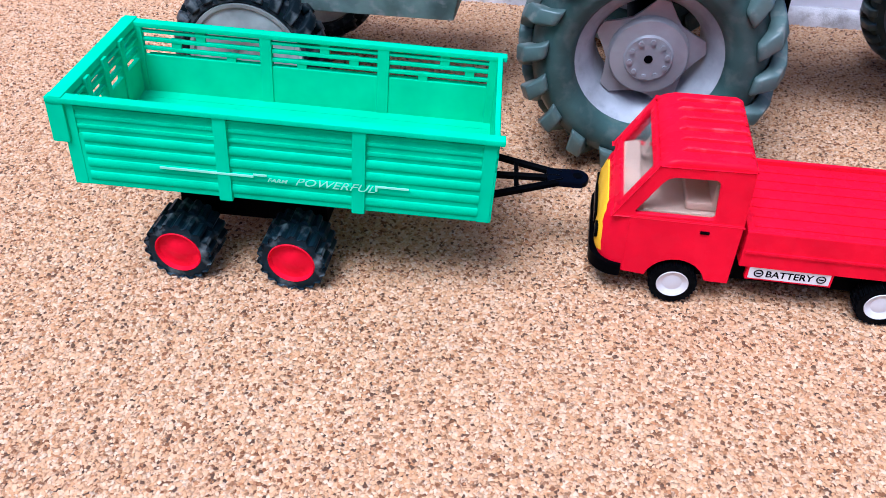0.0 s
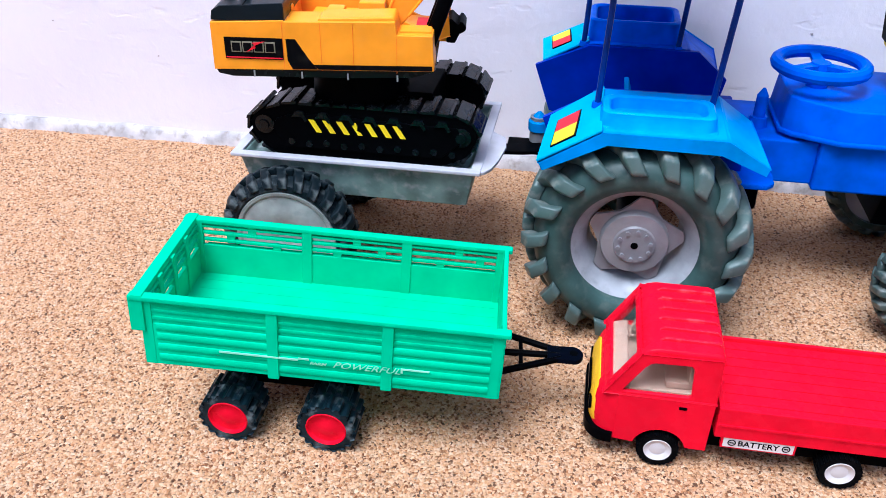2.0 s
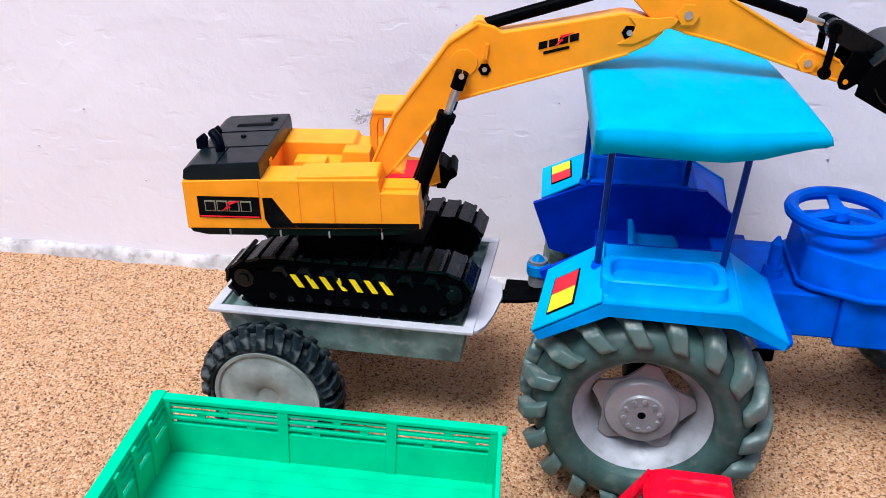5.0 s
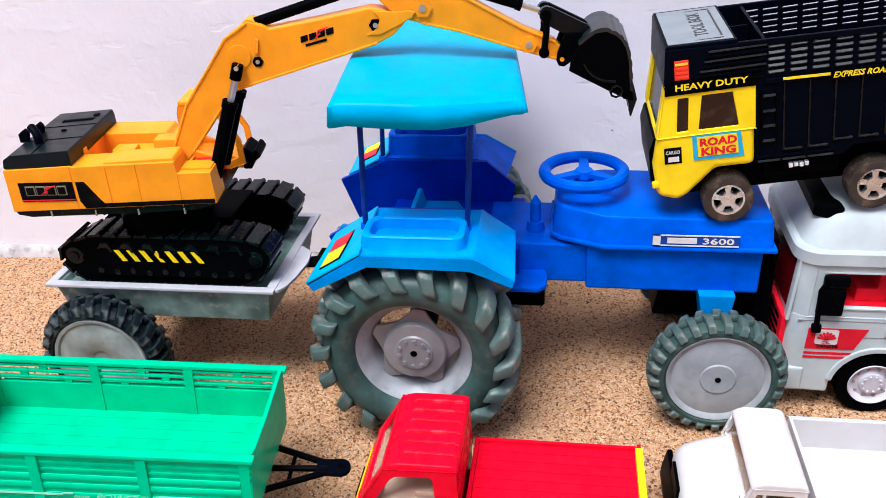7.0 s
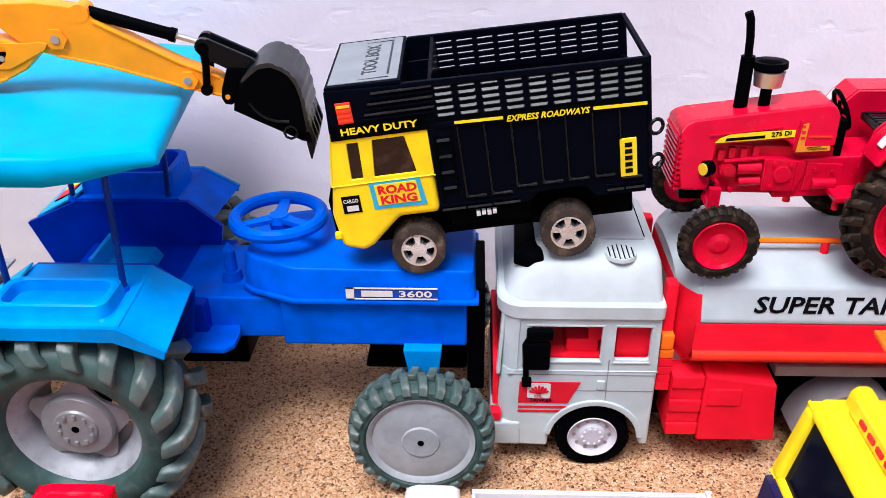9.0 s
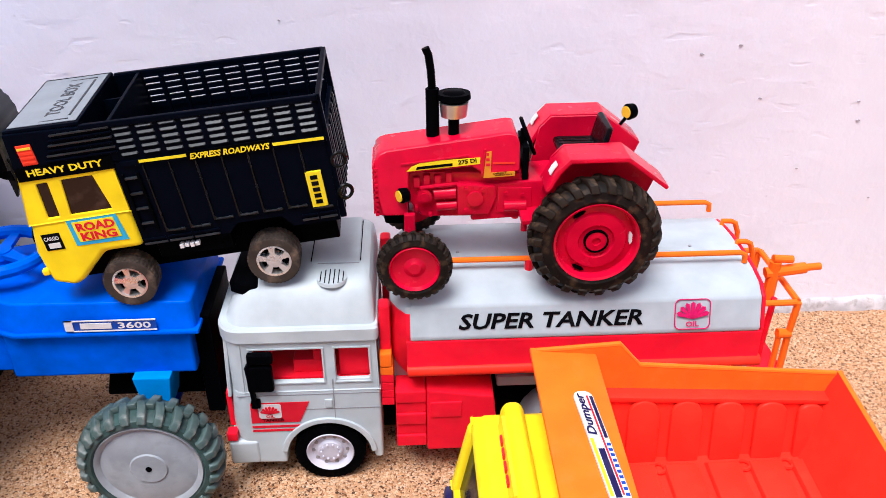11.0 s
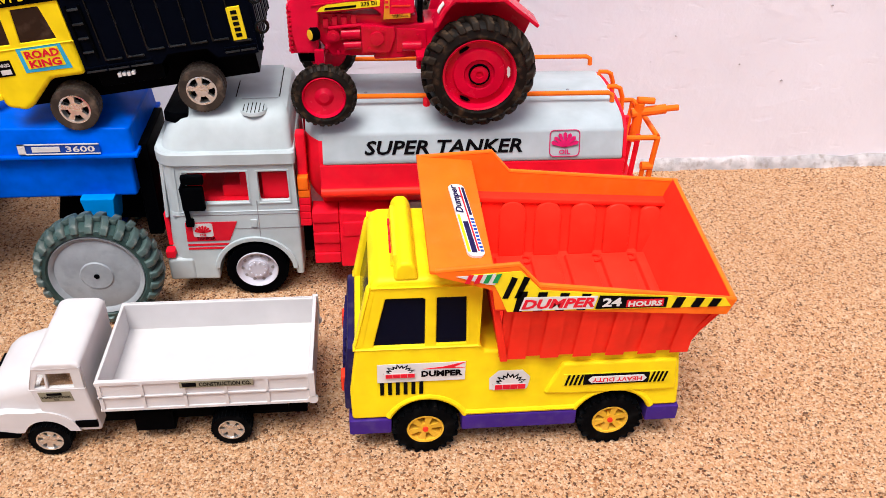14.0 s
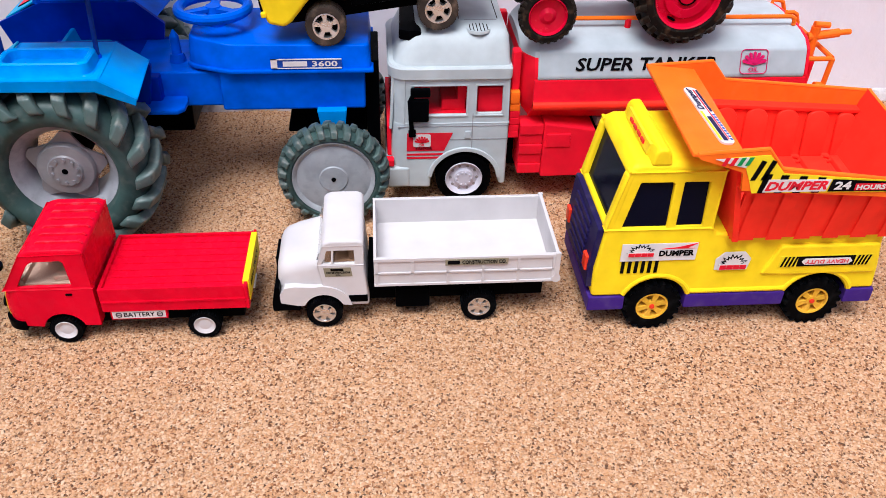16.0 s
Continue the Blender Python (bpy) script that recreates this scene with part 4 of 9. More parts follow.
    part("step", one(box, 0.2730, 0.2850, Y0 - 0.0008, Y0 + 0.004, 0.0188, 0.0240), M_BLACK, T, "black step panel", bevel=0.0004)
    # tipper body
    bx0, bx1, zb, zt = 0.2895, 0.4045, 0.0325, 0.0540
    YB0, YB1 = 0.2895, 0.3570
    part("body_floor", one(box, bx0, bx1, YB0 + 0.001, YB1 - 0.001, 0.0330, 0.0352), M_WHITE, T)
    for y in (YB0, YB1 - 0.0018):
        part("body_side", one(box, bx0, bx1, y, y + 0.0018, zb, zt), M_WHITE, T, bevel=0.0005)
        yo = y - 0.0010 if y == YB0 else y + 0.0018
        for z0, z1 in ((zb, zb + 0.0018), (0.0420, 0.0432), (zt - 0.0024, zt)):
            part("side_rail", one(box, bx0, bx1, yo, yo + 0.0010, z0, z1), M_WHITE, T, bevel=0.0002)
        for k in range(6):
            x = bx0 + 0.0008 + k * (bx1 - bx0 - 0.0034) / 5
            part("side_rib", one(box, x, x + 0.0018, yo, yo + 0.0010, zb + 0.0018, zt - 0.0024), M_WHITE, T)
    part("headboard", one(box, bx0, bx0 + 0.0018, YB0 + 0.0018, YB1 - 0.0018, zb, zt), M_WHITE, T, bevel=0.0004)
    part("tailgate", one(box, bx1 - 0.0010, bx1 + 0.0014, YB0 + 0.0004, YB1 - 0.0004, zb - 0.001, zt + 0.0012), M_WHITE, T, bevel=0.0005)
    for y in (YB0 - 0.0016, YB1 - 0.0006):
        part("hinge_lug", one(prism, arc(bx1 + 0.0005, zb + 0.0025, 0.0030, 0, 330, 11), y, y + 0.0022), M_WHITE, T, bevel=0.0003)
        part("tailgate_post", one(box, bx1 - 0.0012, bx1 + 0.0022, y, y + 0.0022, zb + 0.004, zt + 0.0012), M_WHITE, T, bevel=0.0004)
    st = plate("side_sticker", T, M_PAPERK, 0.3340, 0.3735, 0.0480, 0.0526, YB0 - 0.0010, "khaki side sticker with black words")
    part("printed_bar", one(box, 0.3355, 0.3430, YB0 - 0.0015, YB0 - 0.0012, 0.0489, 0.0517), M_PAPERB, st)
    lettering("CONSTRUCTION CO.", st, M_PAPERB, (0.3445, YB0 - 0.0015, 0.0489), 0.0278, 0.0029, bold=0.0003)
    bm = B()
    box(bm, 0.2350, 0.4000, Y0 + 0.010, Y1 - 0.010, 0.0120, 0.0250)
    box(bm, 0.2870, 0.4000, Y0 + 0.006, Y1 - 0.006, 0.0240, 0.0330)
    box(bm, 0.3030, 0.3250, Y0 + 0.004, Y1 - 0.004, 0.0090, 0.0240)
    part("chassis", bm, M_BLACK, T, "black chassis", bevel=0.0008)
    part("mud_flap", one(box, 0.3790, 0.3900, Y0 + 0.003, Y0 + 0.010, 0.0200, 0.0320), M_BLACK, T)
    # the cab leans forward a little and its roof sits low
    for ob in T.children_recursive:
        for v in ob.data.vertices:
            x, z = v.co.x + 0.318, v.co.z
            if 0.2555 < x < 0.2875 and z > 0.0255:
                v.co.x -= 0.0030 * min(1, (z - 0.0255) / 0.02)
                v.co.z -= 0.0022 * max(0, (z - 0.045) / 0.024)
    rim = spoked_rim(0.0076, 6, 0.004, 0.0002, 0.46, 0.30)
    w = wheel(T, (W1, Y0 - 0.0020, R - 0.0005), tyre_mesh(R, 0.0100, 0.0074, 30, 0.0006, 0.5), M_TYRE, [("rim", rim, M_CHROME, "silver spoked rim"), ("rim_back", back_disc(0.0074, 0.0035), M_BLACK, "")], "black wheel with silver rim")
    put_wheel(w, T, (W2, Y0 - 0.0005, R - 0.0005))
    put_wheel(w, T, (W1, Y1 + 0.0020, R - 0.0005), True)
    put_wheel(w, T, (W2, Y1 + 0.0005, R - 0.0005), True)


# ---- yellow dumper ----
def flame_badge(parent, x, z, y, w, h, world_space=True):
    """A spiky black burst round a white heart, with a row of red printed bars under it."""
    for k, (big, small, mt, nm) in enumerate(((1.0, 0.66, M_PAPERB, "burst"), (0.80, 0.50, M_PAPERW, "burst_heart"))):
        pts = []
        n = 19
        for i in range(n):
            a = math.pi * i / (n - 1)
            r = small if i % 2 else big * (1 - 0.12 * (i % 4 == 2))
            pts.append((x + w / 2 - math.cos(a) * w / 2 * r, z + h * 0.26 + math.sin(a) * h * 0.74 * r))
        bm = one(prism, pts, y - 0.0004 - 0.0002 * k, y - 0.0001 - 0.0002 * k)
        flat_tris(bm)
        part(nm, bm, mt, parent, "", world_space)
    part("badge_foot", one(box, x + w * 0.02, x + w * 0.98, y - 0.0008, y - 0.0005, z - h * 0.04, z + h * 0.33), M_PAPERW, parent, "", world_space)
    for k in range(4):
        part("red_bar", one(box, x + w * (0.07 + 0.225 * k), x + w * (0.282 + 0.225 * k), y - 0.0011, y - 0.0008, z, z + h * 0.27), M_PAPERR, parent, "red printed bar", world_space)


def stripes(parent, x0, x1, z0, z1, y, n, slant, material, label="black slanting stripe"):
    p = (x1 - x0) / n
    for k in range(n):
        x = x0 + k * p
        part("stripe", one(prism, [(x, z0), (x + p * 0.5, z0), (x + p * 0.5 + slant, z1), (x + slant, z1)], y - 0.0003, y), material, parent, label)


def yellow_dumper():
    T = thing("toy_dumper", "large yellow plastic toy dumper with an orange tipping body", "toy dumper", (0.52, 0.315, 0))
    Y0, Y1 = 0.2785, 0.3520
    W1, W2, R = 0.4675, 0.5745, 0.0190
    zc = 0.0182
    prof = [(0.4235, 0.0270), (W1 - 0.0228, 0.0270)] + arc(W1, zc, 0.0225, 157, 23, 14) + [(W2 - 0.0228, 0.0270)] + arc(W2, zc, 0.0225, 157, 23, 14) + \
           [(0.6130, 0.0270), (0.6110, 0.0450), (0.6070, 0.0715, 0.0015), (0.4990, 0.0730, 0.0015), (0.4955, 0.0790, 0.0012), (0.4270, 0.0790, 0.0012), (0.4230, 0.0480)]
    part("body", one(prism, prof, Y0, Y1), M_YELLOW, T, "yellow lower body", bevel=0.0042, seg=5)
    for wx in (W1, W2):
        part("arch_flare", one(tube, [(wx + 0.0242 * math.cos(radians(a)), Y0 + 0.0012, zc + 0.0242 * math.sin(radians(a))) for a in range(22, 160, 9)], 0.0022, 8), M_YELLOW, T)
    part("flank_ridge", one(tube, [(W1 + 0.0225, Y0 + 0.0010, 0.0292), (W2 - 0.0225, Y0 + 0.0010, 0.0292)], 0.0022, 8), M_YELLOW, T)
    # cab: frame round dark windows
    glass = [(0.4300, 0.0780, 0.002), (0.4930, 0.0780, 0.002), (0.4910, 0.1150, 0.004), (0.4378, 0.1150, 0.004)]
    part("cab_glass", one(prism, glass, Y0 + 0.0008, Y1 - 0.0008), M_DARKW, T, "dark blue-black windows")
    for y, s in ((Y0, 1), (Y1, -1)):
        def q(x, z):
            return (x, z, 0)
        bm = B()
        ya, yb = (y + 0.0015, y + 0.0060) if s > 0 else (y - 0.0060, y - 0.0015)
        panel(bm, [(0.4266, 0.0775), (0.4955, 0.0775), (0.4955, 0.1180), (0.4365, 0.1180)],
              [[(0.4372, 0.0785), (0.4665, 0.0785), (0.4665, 0.1090), (0.4650, 0.1102), (0.4446, 0.1102)], [(0.4726, 0.0793), (0.4886, 0.0793), (0.4878, 0.1102), (0.4724, 0.1102)]], ya, yb)
        part("window_frame", bm, M_YELLOW, T, bevel=0.0019, seg=3)
    for y in (Y0 + 0.0012, Y1 - 0.0087):
        part("windscreen_frame", one(prism, [(0.4256, 0.0770), (0.4325, 0.0770), (0.4410, 0.1170), (0.4345, 0.1170)], y, y + 0.0075), M_YELLOW, T, bevel=0.0026, seg=4)
    part("rear_wall", one(box, 0.4920, 0.4950, Y0 + 0.004, Y1 - 0.004, 0.0770, 0.1180), M_YELLOW, T)
    roof = [(0.4345, 0.1140), (0.4375, 0.1205, 0.0015), (0.4420, 0.1228, 0.003), (0.4900, 0.1228, 0.003), (0.4950, 0.1205, 0.0015), (0.4960, 0.1140)]
    part("roof", one(prism, roof, Y0 + 0.0008, Y1 - 0.0008), M_YELLOW, T, "rounded yellow roof", bevel=0.0056, seg=6)
    bar = [(0.4490, 0.1210), (0.4502, 0.1290), (0.4528, 0.1322), (0.4585, 0.1322), (0.4612, 0.1290), (0.4628, 0.1210)]
    part("roof_bar", one(prism, bar, Y0 + 0.0022, Y1 - 0.0060), M_YELLOW, T, "yellow rounded roof bar", bevel=0.0048, seg=6)
    bm = B()
    v = [(0.44895, Y0 + 0.012, 0.1240), (0.44895, Y1 - 0.014, 0.1240), (0.4505, Y1 - 0.014, 0.1302), (0.4505, Y0 + 0.012, 0.1302)]
    vs = [bm.verts.new((p[0] - 0.0010, p[1], p[2])) for p in v] + [bm.verts.new((p[0] + 0.0008, p[1], p[2])) for p in v]
    for f in ((3, 2, 1, 0), (4, 5, 6, 7), (0, 1, 5, 4), (1, 2, 6, 5), (2, 3, 7, 6), (3, 0, 4, 7)):
        bm.faces.new([vs[k] for k in f])
    sg = part("roof_sign", bm, M_PAPERY, T, "yellow sign with red print")
    for k in range(4):
        y = Y0 + 0.020 + k * 0.0080
        part("printed_bar", one(box, 0.44755, 0.4486, y, y + 0.0052, 0.1262, 0.1285), M_PAPERR, sg)
    # front: navy grille with lamps, purple sill
    fr = [(0.4195, 0.0320), (0.4195, 0.0480), (0.4225, 0.0770), (0.4270, 0.0770), (0.4270, 0.0320)]
    gr = part("front_grille", one(prism, fr, Y0 + 0.0035, Y1 - 0.0035), M_NAVYP, T, "navy grille panel", bevel=0.0012)
    for k in range(6):
        z = 0.0380 + k * 0.0062
        part("grille_bar", one(box, 0.4185 + max(0, (z - 0.048)) * 0.10, 0.4215 + max(0, (z - 0.048)) * 0.10, Y0 + 0.018, Y1 - 0.018, z, z + 0.003), M_NAVYP, gr)
    for y in (Y0 + 0.0065, Y1 - 0.0145):
        part("headlight", one(box, 0.4178, 0.4210, y, y + 0.008, 0.0430, 0.0540), M_LAMPR, gr, "red headlight", bevel=0.001)
    for x0, x1 in ((0.4215, W1 - 0.0205), (W1 + 0.0205, W2 - 0.0205), (W2 + 0.0205, 0.6140)):
        part("sill", one(box, x0, x1, Y0 - 0.0010, Y1 + 0.0010, 0.0160, 0.0268), M_PURPLE, T, "purple sill", bevel=0.0010)
    part("chassis", one(box, 0.4300, 0.6050, Y0 + 0.016, Y1 - 0.016, 0.0120, 0.0300), M_BLACK, T)
    # shaped hollow in the rear flank
    part("flank_step", one(prism, [(0.5330, 0.0420), (0.5420, 0.0640), (0.6060, 0.0640), (0.6090, 0.0420), (0.6060, 0.0410), (0.5500, 0.0410)], Y0 - 0.0018, Y0 + 0.002), M_YELLOW, T, "soft raised moulding", bevel=0.0017, seg=5)
    # tipping body, settled a little towards the near side and the rear
    def settled(name, bm, mat, parent, label="", bevel=0.0):
        soft(bm, bevel)
        for v in bm.verts:
            x, y, z = v.co
            v.co.z += (y - 0.268) * 0.075 - 0.0068 * max(0, (x - 0.5215) / 0.10) * min(1, max(0, (z - 0.095) / 0.02)) - (0.0045 * min(1, max(0, (0.10 - z) / 0.024)))
        return part(name, bm, mat, parent, label)
    rim_prof = [(0.5060, 0.0790), (0.6060, 0.0790), (0.6310, 0.1080), (0.6230, 0.1240), (0.5215, 0.1265), (0.5090, 0.1400), (0.5040, 0.1400), (0.4990, 0.1240)]
    YN, YF = 0.2700, 0.3640
    for y, s in ((YN, 1), (YF, -1)):
        bm = B()
        lo = [(0.5060, 0.0760), (0.6070, 0.0760), (0.6190, 0.1120), (0.5060, 0.1120)]
        vs_o = [bm.verts.new((x, y + s * (0.006 if z < 0.09 else 0.0), z)) for x, z in lo]
        vs_i = [bm.verts.new((x, y + s * (0.0085 if z < 0.09 else 0.0025), z)) for x, z in lo]
        for k in range(4):
            j = (k + 1) % 4
            bm.faces.new((vs_o[k], vs_o[j], vs_i[j], vs_i[k]))
        bm.faces.new(vs_o)
        bm.faces.new(vs_i[::-1])
        settled("bed_side", bm, M_DUMPO, T, "orange-red flank", bevel=0.0004)
        # flared upper band
        bm = B()
        zr = 0.1200 if s > 0 else 0.1240
        up = [(0.5000, 0.1130), (0.6205, 0.1085), (0.6240, zr), (0.5210, 0.1265), (0.5100, 0.1395), (0.4690, 0.1370), (0.4720, 0.1340), (0.4980, 0.1250)]
        o = [bm.verts.new((x, y - s * 0.0040, z)) for x, z in up]
        i = [bm.verts.new((x, y - s * 0.0040 + s * 0.0022, z)) for x, z in up]
        bm.faces.new(o)
        bm.faces.new(i[::-1])
        for k in range(len(up)):
            j = (k + 1) % len(up)
            bm.faces.new((o[k], o[j], i[j], i[k]))
        flat_tris(bm)
        # lighter orange than the flank paints the glow of the thin rim
        settled("bed_rim", bm, M_ORANGE, T, "flared rim, edge glow put into a lighter orange", bevel=0.0)
        # ledge that joins the rim to the flank, rounded bead along the rim's top
        ya, yb = sorted((y - s * 0.0030, y + s * 0.0050))
        settled("bed_ledge", one(prism, [(0.5000, 0.1108), (0.6195, 0.1090), (0.6200, 0.1126), (0.5000, 0.1140)], ya, yb), M_DUMPO, T, bevel=0.0006)
        # bead repeats that glow in its colour
        settled("rim_bead", one(tube, [(0.6237, y - s * 0.0029, zr - 0.0002), (0.5212, y - s * 0.0029, 0.1263), (0.5102, y - s * 0.0029, 0.1393), (0.4700, y - s * 0.0029, 0.1368)], 0.0013, 8), M_ORANGE, T)
        # ribs outside, rounded panels inside
        for k in range(6):
            x = 0.5110 + k * 0.0178
            bm = B()
            a, b = (y + s * 0.0065, y - s * 0.0022) if k else (y + s * 0.0065, y - s * 0.0022)
            yo0, yo1 = y + s * 0.0042, y - s * 0.0016
            c = [(x, yo0, 0.0765), (x + 0.0078, yo0, 0.0765), (x + 0.0070, yo1, 0.1115), (x + 0.0008, yo1, 0.1115)]
            d = [(px, py + s * 0.004, pz) for px, py, pz in c]
            v1 = [bm.verts.new(p) for p in c]
            v2 = [bm.verts.new(p) for p in d]
            bm.faces.new(v1)
            bm.faces.new(v2[::-1])
            for t in range(4):
                bm.faces.new((v1[t], v1[(t + 1) % 4], v2[(t + 1) % 4], v2[t]))
            settled("rib", bm, M_DUMPO, T, bevel=0.0012)
        for k in range(5):
            x, q = 0.5160 + k * 0.0213, (0.0078 if k < 4 else 0.0062)
            bm = B()
            pr = [(x, 0.0800), (x + 2 * q, 0.0800), (x + 2 * q, 0.1030)] + arc(x + q, 0.1030, q, 0, 180, 10)[1:-1] + [(x, 0.1030)]
            yi = y + s * 0.0030
            prism(bm, pr, min(yi, yi + s * 0.0026), max(yi, yi + s * 0.0026))
            for vv in bm.verts:
                vv.co.y += s * 0.0062 * (0.112 - vv.co.z) / 0.036
            settled("side_panel", bm, M_DUMPO, T, bevel=0.0008)
    settled("bed_floor", one(box, 0.5060, 0.6070, YN + 0.006, YF - 0.006, 0.0770, 0.0800), M_DUMPO, T)
    for k in range(5):
        x = 0.5130 + k * 0.0213
        settled("floor_plank", one(box, x, min(x + 0.0172, 0.6050), YN + 0.0120, YF - 0.0120, 0.0796, 0.0826, 0.0006, 0.0006, 0.0030, 0.0030), M_DUMPO, T, "raised plank of the bed floor", bevel=0.0005)
    for x, y in ((0.5319, 0.3480), (0.5745, 0.3480), (0.5960, 0.3480), (0.5745, 0.3020)):
        settled("floor_boss", one(ring, (x, y, 0.0812), 0.0030, 0.0009, None, 18, 6), M_DUMPO, T)
    # rear lip and front wall with cab visor
    bm = B()
    c = [(0.6060, YN + 0.007, 0.0770), (0.6060, YF - 0.007, 0.0770), (0.6225, YF + 0.003, 0.1225), (0.6225, YN - 0.003, 0.1185)]
    d = [(x - 0.0022, y, z + 0.0022) for x, y, z in c]
    v1, v2 = [bm.verts.new(p) for p in c], [bm.verts.new(p) for p in d]
    bm.faces.new(v1)
    bm.faces.new(v2[::-1])
    for t in range(4):
        bm.faces.new((v1[t], v1[(t + 1) % 4], v2[(t + 1) % 4], v2[t]))
    settled("rear_lip", bm, M_DUMPO, T, bevel=0.0006)
    # rear bead, same painted edge glow
    settled("rim_bead", one(tube, [(0.6226, YN - 0.0029, 0.1196), (0.6222, 0.3170, 0.1216), (0.6222, YF + 0.0029, 0.1236)], 0.0018, 8), M_ORANGE, T)
    bm = B()
    prism(bm, [(0.5060, 0.0760), (0.5100, 0.0760), (0.4990, 0.1330), (0.4955, 0.1330)], YN + 0.002, YF - 0.002)
    settled("front_wall", bm, M_DUMPO, T, bevel=0.0005)
    # visor colour is lightened for the light from above
    settled("visor", one(prism, [(0.4670, 0.1352), (0.4672, 0.1378), (0.4990, 0.1345), (0.4990, 0.1318)], YN - 0.0035, YF + 0.0045), M_ORANGE, T, "cab visor, lighter orange for the light on top", bevel=0.0008)
    # prints
    st = plate("door_sticker", T, M_PAPERW, 0.4390, 0.4885, 0.0550, 0.0680, Y0 - 0.0003, "white sticker with burst and words")
    flame_badge(st, 0.4425, 0.0590, Y0 - 0.0006, 0.0190, 0.0095)
    lettering("DUMPER", st, M_PAPERB, (0.4645, Y0 - 0.0010, 0.0585), 0.0225, 0.0044, bold=0.0005)
    bm = B()
    prism(bm, [(0.4655, 0.0640), (0.4760, 0.0650), (0.4890, 0.0682), (0.4820, 0.0645), (0.4880, 0.0640)], Y0 - 0.0009, Y0 - 0.0006)
    part("flame", bm, M_PAPERR, st, "red flame print")
    stripes(T, 0.4405, 0.4680, 0.0455, 0.0550, Y0 - 0.0002, 6, 0.0, M_PAPERB, "black upright stripes")
    st = part("burst_sticker", one(prism, [(0.5025, 0.0462), (0.5235, 0.0462), (0.5248, 0.0545), (0.5200, 0.0598), (0.5070, 0.0598), (0.5020, 0.0545)], Y0 - 0.0005, Y0 - 0.0001), M_PAPERW, T, "white badge with burst")
    flame_badge(st, 0.5040, 0.0470, Y0 - 0.0006, 0.0190, 0.0120)
    yb = Y0 - 0.0019
    st = plate("rear_sticker", T, M_PAPERY, 0.5430, 0.6030, 0.0480, 0.0565, yb, "yellow and black striped sticker")
    stripes(st, 0.5440, 0.5540, 0.0485, 0.0560, yb - 0.0004, 4, 0.0016, M_PAPERB)
    stripes(st, 0.5920, 0.6015, 0.0485, 0.0560, yb - 0.0004, 4, 0.0016, M_PAPERB)
    part("black_band", one(box, 0.5545, 0.5915, yb - 0.0007, yb - 0.0003, 0.0485, 0.0560), M_PAPERB, st)
    part("white_field", one(prism, [(0.5590, 0.0500), (0.5880, 0.0500), (0.5900, 0.0522), (0.5880, 0.0546), (0.5590, 0.0546), (0.5570, 0.0522)], yb - 0.0011, yb - 0.0007), M_PAPERW, st)
    lettering("HEAVY DUTY", st, M_PAPERR, (0.5872, yb - 0.0013, 0.0538), 0.0280, 0.0030, (90, 180, 0), "upside-down red words")
    # band of hazard print along the rim
    def slope_strip(name, pts, mat, off, label=""):
        bm = B()
        a = [bm.verts.new((x, YN - 0.0040 - off, z)) for x, z in pts]
        b = [bm.verts.new((x, YN - 0.0040 - off + 0.0003, z)) for x, z in pts]
        bm.faces.new(a)
        bm.faces.new(b[::-1])
        for k in range(len(pts)):
            j = (k + 1) % len(pts)
            bm.faces.new((a[k], a[j], b[j], b[k]))
        flat_tris(bm)
        return part(name, bm, mat, T, label)
    slope_strip("hazard_strip", [(0.5060, 0.1112), (0.6215, 0.1095), (0.6175, 0.1148), (0.5222, 0.1240), (0.5112, 0.1362), (0.4870, 0.1348), (0.4990, 0.1275), (0.5020, 0.1210)], M_PAPERY, 0.0004, "yellow hazard strip")
    slope_strip("white_strip", [(0.4800, 0.1342), (0.4990, 0.1352), (0.4990, 0.1285), (0.4950, 0.1290)], M_PAPERW, 0.0007)
    for k, mt in enumerate((M_PAPERR, M_PAPERR, M_PAPERG, M_PAPERG)):
        x = 0.4840 + k * 0.0045
        slope_strip("stripe", [(x, 0.1300), (x + 0.0024, 0.1300), (x + 0.0044, 0.1352), (x + 0.0020, 0.1350)], mt, 0.0010)
    for x in (0.5030, 0.5090):
        slope_strip("stripe", [(x, 0.1200), (x + 0.0028, 0.1200), (x + 0.0068, 0.1320), (x + 0.0040, 0.1330)], M_PAPERB, 0.0008)
    for x in (0.5090, 0.5190, 0.5300, 0.5410, 0.5900, 0.6000, 0.6090):
        k = (x - 0.5215) / 0.1
        slope_strip("stripe", [(x, 0.1112 - 0.0014 * k), (x + 0.0045, 0.1111 - 0.0014 * k), (x + 0.0065, 0.1226 - 0.0090 * k), (x + 0.0020, 0.1228 - 0.0088 * k)], M_PAPERB, 0.0008)
    slope_strip("white_strip", [(0.5118, 0.1120), (0.5495, 0.1118), (0.5510, 0.1196), (0.5140, 0.1204)], M_PAPERW, 0.0010)
    slope_strip("black_strip", [(0.5505, 0.1116), (0.5870, 0.1112), (0.5870, 0.1172), (0.5518, 0.1198)], M_PAPERB, 0.0011)
    yl = YN - 0.0052
    lettering("DUMPER", T, M_PAPERR, (0.5128, yl, 0.1130), 0.0368, 0.0060, (90, 0, 0), "red words", 0.25, 0.0004)
    lettering("24", T, M_PAPERW, (0.5535, yl - 0.0003, 0.1131), 0.0098, 0.0054, (90, 0, 0), "white number", 0.0, 0.0004)
    part("red_field", one(box, 0.5660, 0.5850, yl - 0.0002, yl + 0.0016, 0.1122, 0.1166), M_PAPERR, T)
